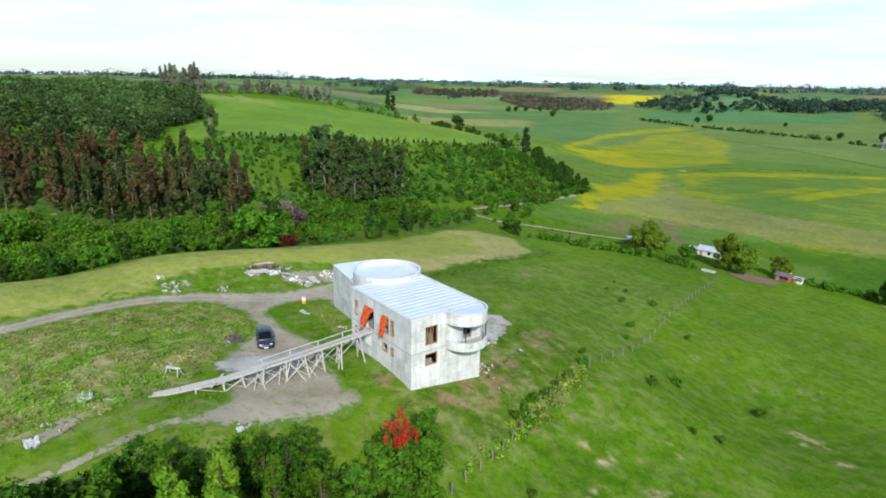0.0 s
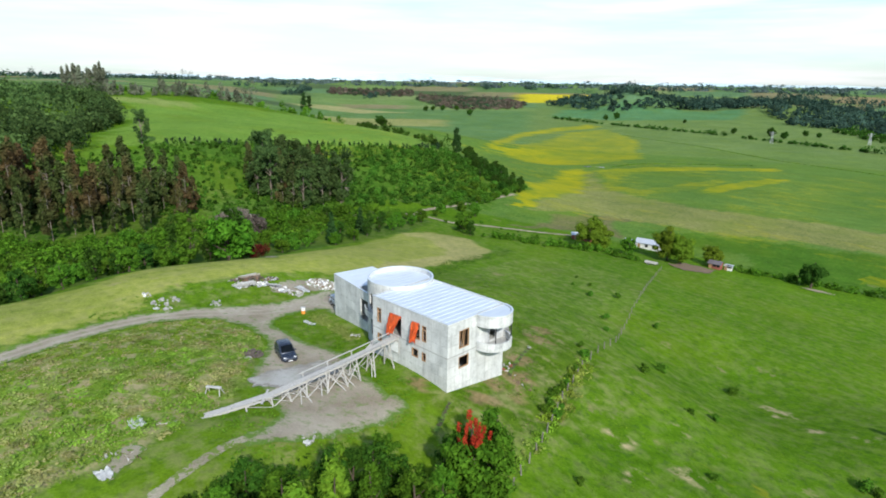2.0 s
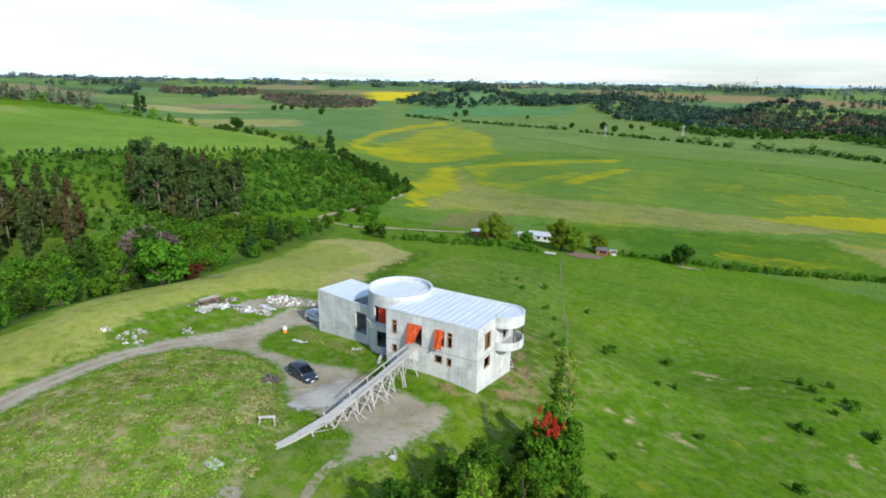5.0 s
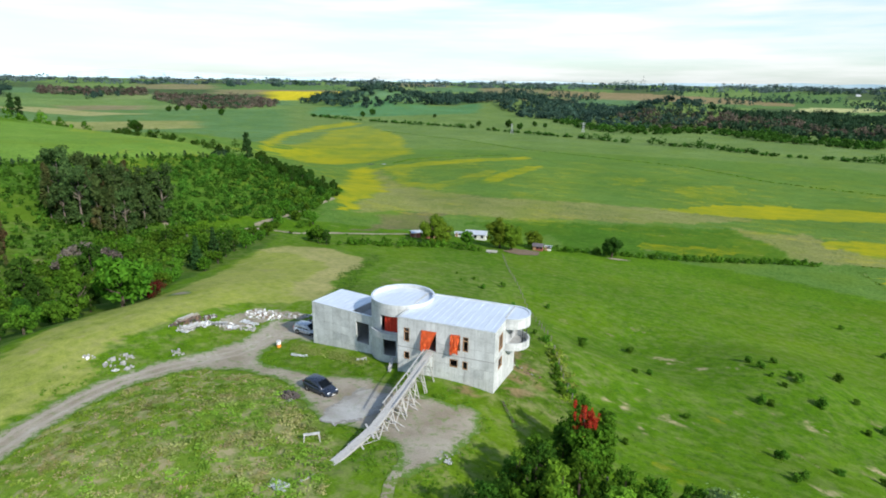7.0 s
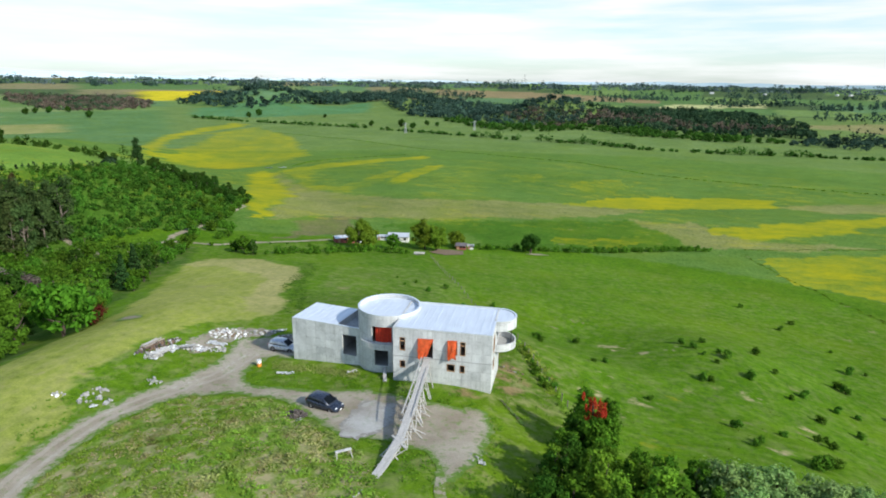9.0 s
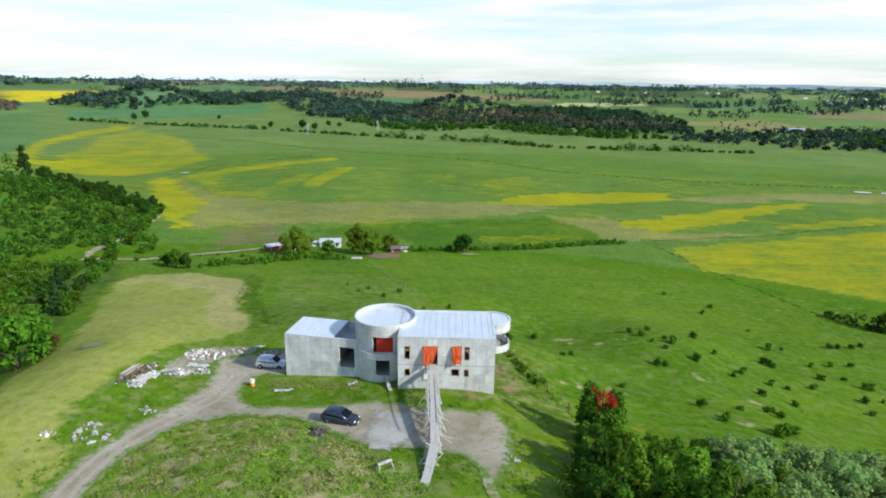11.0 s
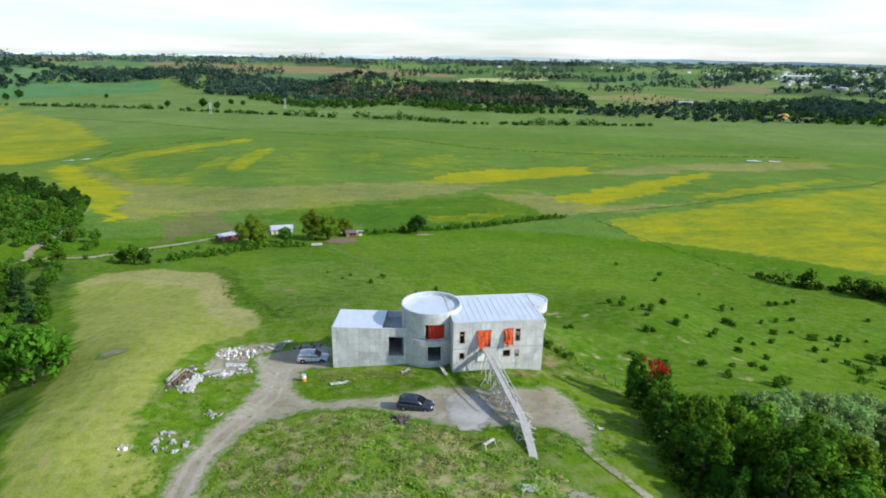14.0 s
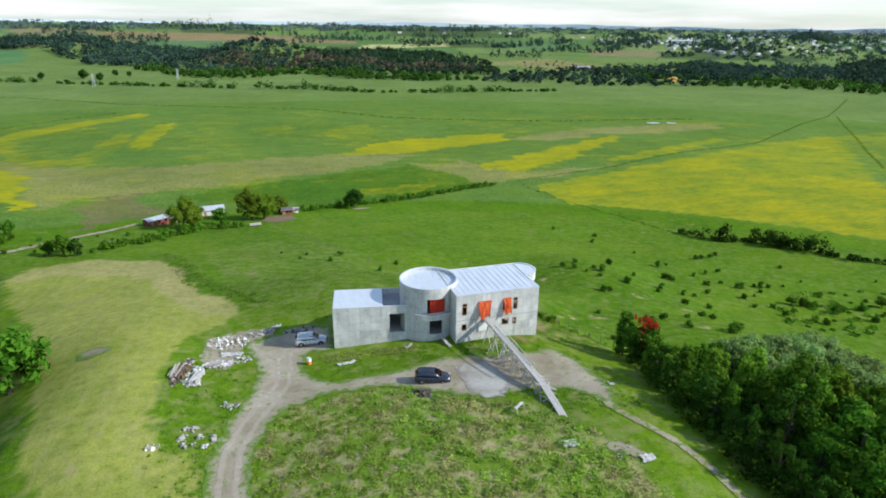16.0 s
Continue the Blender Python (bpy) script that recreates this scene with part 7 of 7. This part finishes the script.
def build_valley_plants():
    row = [(-63, -62), (-64, -15), (-67.5, 3), (-74, 18), (-83, 40), (-99, 78), (-106, 98), (-113, 96), (-106, 70), (-96, 42), (-90, 20), (-84, -10), (-80, -62)]
    marked = [(-71.3, 2.3), (-69.8, 9.8), (-69.4, 15.1), (-70.6, 17.2)]
    for x, y in scatter(row, 4.6, 84, 5):
        if any(math.hypot(x - a, y - b) < 4.5 for a, b in marked):
            continue
        k = plant_rng.random()
        tall = 5.5 if y > 30 else 6.4
        grow("edge" if k < 0.34 else "edge_b" if k < 0.64 else "edge_light", x, y, plant_rng.uniform(0.5, 1.05) * tall)
    grow("edge_cone", -71.3, 2.3, 11)
    grow("edge_b", -69.8, 9.8, 11.2)
    for x, y in marked[2:]:
        grow("redbush", x, y, plant_rng.uniform(3.8, 4.6))
    for x, y in [(-101, 27), (-104, 30), (-99, 30), (-103, 25)]:
        grow("twigs", x, y, plant_rng.uniform(7.0, 8.5))
    for x, y in [(-89.8, 48.0), (-101, 66)]:
        grow("conifer", x, y, plant_rng.uniform(7, 8.5))
    belt = [(-160, -50), (-152, -18), (-134, -10), (-124, 4), (-119, 20), (-128, 33), (-142, 30), (-158, 20), (-180, 0), (-195, -30), (-190, -65), (-165, -75)]
    for x, y in scatter(belt, 4.2, 118, 6):
        grow("euca", x, y, plant_rng.uniform(10, 20.5) * (0.8 if x > -128 else 1.0))
    floor = scatter([(-86, -70), (-84, -10), (-92, 20), (-98, 42), (-108, 72), (-114, 98), (-128, 90), (-136, 60), (-122, 36), (-118, 16), (-130, -10), (-150, -24), (-158, -70)], 2.3, 560, 8)
    thicket("valley_scrub", floor[:330], 2.9, 4.2, 12, 0.36, L_MID, "low tangled green scrub on the valley floor", "scrub", 21, 0.5, lumps=6)
    thicket("valley_scrub", floor[330:], 2.7, 4.2, 12, 0.36, L_FRESH, "fresh light green scrub on the valley floor", "scrub", 22, 0.4, lumps=6)
    for x, y, k, h in [(-122, -30, "edge_light", 10), (-128, -34, "edge_light", 9), (-108, 4, "edge_light", 6), (-104, -2, "edge_light", 5), (-96, 10, "edge", 9), (-92, 22, "edge", 10), (-94, 24, "edge_b", 9), (-108, 34, "edge_light", 6), (-114, 46, "edge_b", 6),
                       (-122, 56, "edge_light", 5), (-124, 76, "edge_light", 7), (-118, 66, "edge", 6), (-112, 60, "edge_light", 5)]:
        grow(k, x, y, h)
    for x, y in scatter([(-142, 58), (-135, 67), (-146, 92), (-166, 96), (-174, 78), (-158, 60)], 4.0, 30, 10):
        grow("grove" if plant_rng.random() < 0.72 else "grove_b", x, y, plant_rng.uniform(12.5, 20.5))
    for x, y in scatter([(-80, 98), (-62, 110), (-70, 124), (-100, 122), (-122, 140), (-132, 190), (-142, 200), (-148, 160), (-128, 115), (-105, 104)], 5.0, 46, 11):
        k = plant_rng.random()
        if x > -106:
            grow("scrub", x, y, plant_rng.uniform(0.9, 1.7))
        else:
            grow("scrub" if k < 0.5 else "edge_b" if k < 0.75 else "edge_light", x, y, plant_rng.uniform(2.5, 5.5))
    for x, y in scatter([(-134, 178), (-134, 190), (-150, 208), (-205, 245), (-240, 262), (-215, 235), (-165, 190)], 4.6, 40, 12):
        grow("edge" if plant_rng.random() < 0.6 else "lone", x, y, plant_rng.uniform(4.5, 8))
    # planted rows that follow the slope
    rows = []
    rr = random.Random(3)
    for i in range(50):
        for j in range(136):
            a, b = -40 + i * 4.1 + 1.2 * math.sin(j * 0.11 + i), -34 + j * 2.3 + rr.uniform(-0.7, 0.7)
            x, y = -120 - 0.87 * a + 0.49 * b - 30, -10 + 0.49 * a + 0.87 * b
            if rr.random() < 0.97:
                rows.append((x + rr.uniform(-0.6, 0.6), y + rr.uniform(-0.6, 0.6)))
    R = np.array(rows)
    R = R[inside(R[:, 0], R[:, 1], PLANTED)]
    gaps = np.sin(R[:, 0] * 0.21 + 1.6 * np.sin(R[:, 1] * 0.13)) + np.sin(R[:, 1] * 0.19 + 1.3 * np.sin(R[:, 0] * 0.11)) + 0.7 * np.random.default_rng(8).normal(size=len(R))
    R = R[gaps > -1.7]
    R = R[np.random.default_rng(9).random(len(R)) < 0.80]
    thicket("plantation", R, 2.3, 2.9, 10, 0.36, L_YOUNG, "rows of young green plantation trees on the slope", "plantation", 2, 0.35, lumps=2, tone=0.34)
    wild = scatter([(-136, 84), (-165, 105), (-206, 160), (-206, 190), (-222, 212), (-246, 250), (-200, 240), (-140, 200), (-118, 130), (-130, 104)], 4.2, 165, 15)
    thicket("undergrowth", wild, 3.6, 4.4, 12, 0.42, L_YOUNG, "dense dark green undergrowth between the planted rows", "undergrowth", 3, 0.35, lumps=7, tone=0.3)
    brow = along([(-199, 46), (-211, 76), (-222, 98), (-230, 130), (-230, 148), (-222, 160), (-215, 171), (-213, 190), (-227, 210), (-249, 245), (-300, 296)], 3.2, 1.0, 23)
    thicket("young_pines", brow, 2.7, 1.7, 20, 0.34, L_PINE, "dark pointed young pines along the field edge", "trees", 24, 0.3)
    up_near = scatter([(-186, -130), (-188, -30), (-190, 4), (-205, 20), (-239, 26), (-323, 70), (-345, 78), (-345, -130)], 7.0, 340, 16, 6) + along([(-205, 14), (-239, 22), (-323, 66), (-400, 88), (-485, 104)], 4, 6, 44)
    up_far = scatter([(-345, -130), (-345, 78), (-400, 90), (-480, 104), (-640, 122), (-900, 125), (-1000, -60), (-700, -220)], 11.0, 520, 26, 6)
    thicket("upland_wood", up_near, 8.5, 11.5, 23, 0.71, L_WOOD, "dense dark wood covering the western upland", "wood", 4, 0.5, 2.0, lumps=6, swell=22, tone=0.38)
    thicket("upland_wood", up_far, 9, 17, 16, 1.2, L_WOOD, "dark wood stretching over the far upland", "wood", 25, 0.4, 2.0, lumps=5, swell=35, tone=0.36)
    for x, y in [(-204, 42)]:
        grow("grove", x, y, 13)
    grow("poplar", -1338, 834, 48)
    grow("poplar", -1326, 842, 44)
    grow("lone", -525, 423, 17)
    grow("lone", -517, 419, 12)
    grow("poplar", -249.8, 264.2, 19.5)
    grow("lone", -242, 268, 11)
    thicket("field_bushes", along([(-452, 350), (-440, 322), (-380, 310), (-303, 284), (-262, 266)], 7, 3, 27), 4.5, 6, 34, 0.8, L_DARK, "dark bushes along the lower field edge", "bushes", 28, 0.5)
    for x, y in scatter([(-662, 150), (-600, 150), (-533, 122), (-560, 105), (-640, 115)], 6, 14, 17):
        grow("hillpine", x, y, plant_rng.uniform(22, 31))
    thicket("ridge_trees", along([(-500, 122), (-484, 130), (-480, 150), (-495, 190), (-480, 240)], 4.5, 5, 18), 11, 7, 44, 0.9, L_PALEPINE, "thin greyish trees behind the upland field", "trees", 5, 0.4)
    thicket("ridge_trees", along([(-600, 150), (-540, 260), (-480, 320)], 8, 14, 19) + along([(-640, 190), (-560, 300), (-490, 350)], 8, 14, 20), 8, 8, 40, 1.0, L_MID, "line of mixed green trees along the upland field", "trees", 29)


def build_farm_plants():
    for x, y, k, h in [(-61.5, 131, "yard", 11.5), (-59.5, 133.5, "yard", 10), (-41, 146, "yard_round", 12), (-36.5, 146, "yard_round", 11), (-31, 158, "yard_round", 8), (-51, 138, "edge_light", 6.5), (-2, 160, "lone", 9.5),
                       (-87, 97, "edge_b", 6.5), (-83.5, 96, "edge", 5), (-91, 99, "edge_b", 4.5)]:
        grow(k, x, y, h)
    low = along([(-23, 158), (16, 170), (49, 184), (70, 190)], 1.1, 0.9, 31) + along([(-80, 100), (-66, 114), (-58, 126)], 0.9, 1.5, 32) + along([(-60, 128), (-44, 130)], 1.2, 1.0, 42)
    tufts("rank_growth", scatter(CROP, 1.9, 900, 33, 10), 0.40, 12, 1.5, L_DARKGRASS, "tall dark green weeds over an unused plot", 43)
    thicket("hedge", low, 2.0, 2.6, 26, 0.32, L_MID, "low unkempt green hedge round the farm plots", "hedge", 6)
    rank = along([(-62, 90), (-54, 66), (-51, 54), (-45, 44), (-40, 36), (-38, 28)], 0.5, 2.0, 34)
    tufts("rank_grass", rank + along([(-56, 72), (-52, 56), (-44, 42), (-40, 30)], 0.4, 2.4, 48), 0.5, 16, 0.9, L_DARKGRASS, "tall rank grass bordering the mown field", 7)
    right = along([(104, 99), (110, 89), (123, 81), (132, 69), (136, 59), (150, 46), (180, 24)], 1.8, 1.3, 35)
    thicket("field_hedge", right, 2.4, 3.4, 14, 0.36, L_DARK, "dark overgrown hedge between the pasture and flower field", "hedge", 8, 0.5, lumps=5)
    thicket("field_hedge", along([(112, 88), (116, 86)], 2, 1, 66) + along([(122, 82), (133, 68)], 1.6, 1.8, 67), 5.5, 5.5, 18, 0.42, L_DARK, "tall dark thorn trees within the field hedge", "hedge", 68, 0.2, lumps=7)
    scrubby = along([(82, 186), (95, 132), (103, 100)], 1.6, 0.8, 36) + along([(86, 196), (150, 214), (230, 256), (343, 312), (520, 436), (620, 492), (869, 679)], 1.1, 0.7, 37) + along([(640, 499), (480, 340), (324, 192)], 1.3, 1.0, 49)
    thicket("ditch_growth", scrubby[::2], 0.20, 2.2, 7, 0.26, L_GRASS, "rank growth along a field ditch", "hedge", 9, 0.4, 0.4, 1.4)
    hedge = along([(-907, 1330), (-760, 1280), (-582, 1219), (-446, 1188), (-341, 1128), (-179, 1055), (-53, 988), (47, 963), (128, 877), (230, 851), (306, 865), (437, 852)], 7, 6, 38)
    hedge = [p for p in hedge if math.sin(p[0] * 0.021) + math.sin(p[0] * 0.057 + 1) > -1.5]
    thicket("plain_hedge", hedge, 6.5, 11, 9, 1.5, L_DARK, "long dark hedge across the plain", "hedge", 10, 0.7, lumps=4, swell=40)
    for x, y, h in [(-794, 1462, 20), (-788, 1396, 16), (-405, 1230, 14), (-336, 1230, 19), (-300, 1185, 15), (-338, 1122, 9), (-295, 1299, 13), (-267, 1280, 11), (-610, 1471, 11), (-1325, 1257, 18), (-1336, 1299, 17), (-1324, 1330, 19), (-1304, 1372, 18), (-1112, 1224, 20)]:
        grow("plain_tree", x, y, h)
    ditch = along([(-525, 1001), (-345, 914), (-183, 762), (-71, 701), (28, 640), (89, 540), (142, 512), (245, 487), (420, 480)], 4, 1.0, 40) + along([(-242, 470), (-245, 514), (-210, 596), (-182, 660)], 4, 1.0, 41)
    thicket("ditch_line", ditch, 0.25, 3.5, 8, 0.7, L_GRASS, "thin dark ditch line across the meadow", "hedge", 11)


def build_far_woods():
    front = scatter([(-130, 1195), (-37, 1206), (67, 1290), (146, 1156), (289, 1081), (389, 1081), (410, 1140), (300, 1200), (150, 1290), (67, 1400), (-150, 1330), (-244, 1509), (-290, 1480)], 13, 330, 50, 6)
    body = scatter([(-427, 1624), (-244, 1509), (-140, 1320), (67, 1400), (150, 1290), (300, 1200), (480, 1190), (600, 1600), (587, 2150), (366, 2180), (119, 2140), (-184, 2240), (-373, 2380), (-471, 2041)], 20, 900, 51, 6)
    thicket("river_wood", front, 9, 16, 10, 2.2, L_DARK, "lighter green trees fronting the river wood", "wood", 32, 0.6, lumps=5, swell=60, tone=0.3)
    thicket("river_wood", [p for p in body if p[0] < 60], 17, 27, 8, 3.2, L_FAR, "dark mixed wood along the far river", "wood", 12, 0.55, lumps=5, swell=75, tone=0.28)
    thicket("timber_wood", [p for p in body if p[0] >= 60], 18, 27, 8, 3.2, L_PINE, "dark timber wood beyond the river", "wood", 33, 0.3, lumps=5, swell=90, tone=0.26)
    thicket("bare_wood", scatter([(-20, 1330), (120, 1420), (330, 1330), (480, 1300), (420, 1420), (120, 1560), (-150, 1560)], 17, 200, 56, 6), 19, 22, 8, 2.4, L_BROWN, "brownish leafless trees within the river wood", "wood", 34, 0.4, lumps=5, swell=60)
    west = scatter([(-1273, 1831), (-982, 1720), (-850, 1950), (-640, 2010), (-455, 1760), (-430, 2050), (-420, 2400), (-709, 2700), (-951, 2750), (-1105, 2500), (-1310, 2351), (-1500, 2300)], 27, 640, 52, 6)
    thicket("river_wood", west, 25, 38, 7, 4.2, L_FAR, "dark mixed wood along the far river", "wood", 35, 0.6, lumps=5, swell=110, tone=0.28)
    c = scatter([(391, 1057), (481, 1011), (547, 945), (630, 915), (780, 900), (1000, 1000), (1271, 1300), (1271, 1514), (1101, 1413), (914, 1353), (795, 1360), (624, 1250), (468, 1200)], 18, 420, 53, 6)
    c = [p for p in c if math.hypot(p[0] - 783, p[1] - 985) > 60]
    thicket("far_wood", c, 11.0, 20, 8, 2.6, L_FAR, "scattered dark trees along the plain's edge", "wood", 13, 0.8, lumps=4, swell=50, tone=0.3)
    belt = scatter([(700, 960), (821, 880), (900, 830), (960, 770), (985, 720), (1120, 640), (1300, 760), (1150, 900), (1000, 1000), (860, 1120), (740, 1100)], 16, 300, 57, 6)
    belt = [p for p in belt if math.hypot(p[0] - 783, p[1] - 985) > 60]
    thicket("far_wood", belt, 9.0, 17, 8, 2.4, L_DARK, "dark scrubby trees below the town", "wood", 38, 0.7, lumps=4, swell=45, tone=0.3)
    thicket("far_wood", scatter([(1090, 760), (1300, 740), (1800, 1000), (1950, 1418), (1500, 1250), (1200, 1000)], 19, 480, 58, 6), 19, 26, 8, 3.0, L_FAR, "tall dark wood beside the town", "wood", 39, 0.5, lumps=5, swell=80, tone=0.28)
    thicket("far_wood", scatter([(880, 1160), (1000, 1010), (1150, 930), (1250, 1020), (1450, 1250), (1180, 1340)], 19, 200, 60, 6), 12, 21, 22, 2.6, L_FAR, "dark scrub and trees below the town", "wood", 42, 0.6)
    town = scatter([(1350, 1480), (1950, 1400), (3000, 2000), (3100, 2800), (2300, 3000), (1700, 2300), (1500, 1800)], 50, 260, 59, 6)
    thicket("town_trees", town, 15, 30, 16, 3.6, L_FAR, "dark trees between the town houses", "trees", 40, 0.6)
    pink = scatter([(-1311, 1413), (-1241, 1615), (-1400, 1850), (-1646, 2052), (-2100, 1960), (-1835, 1699), (-1500, 1480)], 22, 430, 54, 6)
    thicket("bare_wood", pink, 12, 28, 20, 3.0, L_BROWN, "pinkish brown leafless wood on the plain", "wood", 36, 0.4)
    rect = scatter([(-2402, 1638), (-2227, 1706), (-2051, 1863), (-2478, 2249), (-2809, 1955)], 34, 230, 55, 6)
    thicket("timber_wood", rect, 17, 34, 18, 4.5, L_BROWN, "dark brown block of distant timber", "wood", 37, 0.12)
    rng = random.Random(8)
    lines = []
    for (x1, y1), (x2, y2) in [((290, 2942), (469, 2924)), ((601, 2700), (867, 2557)), ((884, 2331), (1002, 2338)), ((729, 1860), (866, 1795)), ((1025, 2114), (1257, 2003)), ((1434, 2280), (1573, 2211)), ((1309, 3154), (1440, 3153)),
                               ((1316, 1780), (1442, 1776)), ((900, 2650), (960, 2600)), ((1590, 3147), (1630, 3147)), ((-427, 2481), (-400, 2470)), ((-1412, 4085), (-1380, 4085)), ((1200, 2290), (1250, 2270)), ((1800, 2330), (1960, 2260)), ((1640, 2500), (1760, 2450))]:
        n = max(3, int(math.hypot(x2 - x1, y2 - y1) / 15))
        lines += [(x1 + (x2 - x1) * i / n + rng.uniform(-9, 9), y1 + (y2 - y1) * i / n + rng.uniform(-9, 9)) for i in range(n + 1)]
    for _ in range(90):
        ang, r = radians(rng.uniform(-50, 82)), rng.uniform(2500, 4300)
        x, y, t, n = -r * math.sin(ang), r * math.cos(ang) - 20, rng.uniform(-0.4, 0.4) - ang, rng.randint(3, 26)
        if inside(np.array([x]), np.array([y]), BROWN_FIELD)[0] or (23 < math.degrees(ang) < 43 and r < 3350):
            continue
        for i in range(n):
            lines.append((x + (i - n / 2) * 17 * math.cos(t) + rng.uniform(-12, 12), y + (i - n / 2) * 17 * math.sin(t) + rng.uniform(-12, 12)))
    rim = []
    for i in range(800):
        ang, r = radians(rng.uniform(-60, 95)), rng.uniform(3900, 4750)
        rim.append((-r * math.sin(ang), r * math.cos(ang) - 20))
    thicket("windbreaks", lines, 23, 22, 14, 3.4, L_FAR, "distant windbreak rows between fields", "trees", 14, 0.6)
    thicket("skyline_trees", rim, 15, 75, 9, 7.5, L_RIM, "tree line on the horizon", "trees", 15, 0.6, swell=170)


def tufts(name, places, h, per, width, leaf, label, seed):
    """Low clumps of grass or weeds."""
    rng = np.random.default_rng(seed)
    P = np.array(places)
    n = len(P)
    k = rng.uniform(0.5, 1.6, n)
    c = np.stack([P[:, 0], P[:, 1], ground_z(P[:, 0], P[:, 1]) + 0.25 * h * k], 1)
    r = np.stack([width * k, width * k * rng.uniform(0.6, 1.2, n), h * k * 0.7], 1)
    v = leaf_cloud(rng, c, r, per, 0.075 + 0.09 * h, 0.3, 0.3, 1.5)
    return tagged(mesh_part(name, cloud_mesh(name, v), leaf), label, "grass", kind="stuff")


def on_grass(pts):
    """Leaves out what lies on gravel or under the house."""
    P = np.array(pts)
    bad = np.zeros(len(P), bool)
    for poly in BARE_PLACES:
        bad |= inside(P[:, 0], P[:, 1], poly)
    return P[~bad]


def build_grass():
    rng = np.random.default_rng(12)

    def strew(poly, n):
        xs, ys = [p[0] for p in poly], [p[1] for p in poly]
        x, y = rng.uniform(min(xs), max(xs), n), rng.uniform(min(ys), max(ys), n)
        keep = inside(x, y, poly) & (np.sin(x * 0.9 + 2 * np.sin(y * 0.5)) + np.sin(y * 0.8 + 1.5 * np.sin(x * 0.6)) > rng.uniform(-1.8, 0.8, n))
        return np.stack([x[keep], y[keep]], 1)

    tufts("weeds", on_grass(strew(MOUND, 5000)), 0.15, 14, 0.50, L_WEED, "rank green weeds covering the mound", 1)
    tufts("straw", on_grass(strew(MOUND, 1900)), 0.12, 18, 0.42, L_STRAW, "pale dead stalks among the weeds on the mound", 5)
    lush = on_grass(scatter(MOUND, 1.15, 560, 61, 12))
    lush = [tuple(p) for p in lush if p[1] > -52]
    thicket("weed_bushes", [p for p in lush if p[0] < -26], 0.20, 1.7, 12, 0.12, L_LUSH, "lush bright green weeds in low clumps on the mound", "weeds", 16, 0.5, 0.5, 1.9, lumps=3, tone=0.18)
    thicket("weed_bushes", [p for p in lush if p[0] >= -26], 0.36, 1.9, 14, 0.12, L_LUSH, "low bushy green weeds in dense clumps on the mound", "weeds", 17, 0.6, 0.5, 1.9, lumps=4, tone=0.20)
    bank = [(-50, -16), (-46, 14), (-34, 18), (-33, 12), (-40, 8), (-40, -14), (-44, -26)]
    verge = [(-33, 2), (-13, 1), (-3, -2), (2, -6), (3, -22), (-2, -26), (-8, -20), (-22, -6), (-31, -3)]
    tufts("verge_grass", on_grass(np.concatenate([strew(bank, 1500), strew(verge, 3000)])), 0.24, 10, 0.35, L_GRASS, "uneven green grass beside the drive", 2)
    tufts("dock_weeds", on_grass(strew([(-31, 4.6), (-24, 3.4), (-17, 1.8), (-18, 0.4), (-24, 1.0), (-30, 2.4)], 900)), 0.24, 10, 0.4, L_OLIVEWEED, "tall olive weeds along the annex wall", 6)
    slope = [(-1, -4), (9, -6), (9, 8), (5, 22), (-4, 46), (-36, 60), (-40, 34), (-30, 16), (0, 11)]
    tufts("slope_grass", on_grass(strew(slope, 4200)), 0.26, 10, 0.5, L_GRASS, "rough grass on the slope behind the house", 3)
    field = [(14, -6), (9, 20), (-4, 60), (-14, 90), (40, 110), (90, 80), (100, 20), (60, -12)]
    tufts("pasture_grass", strew(field, 4500), 0.22, 9, 0.8, L_GRASS, "tufts of longer grass in the pasture", 4)


build_near_plants()
build_valley_plants()
build_farm_plants()
build_far_woods()
build_grass()

build_ground()
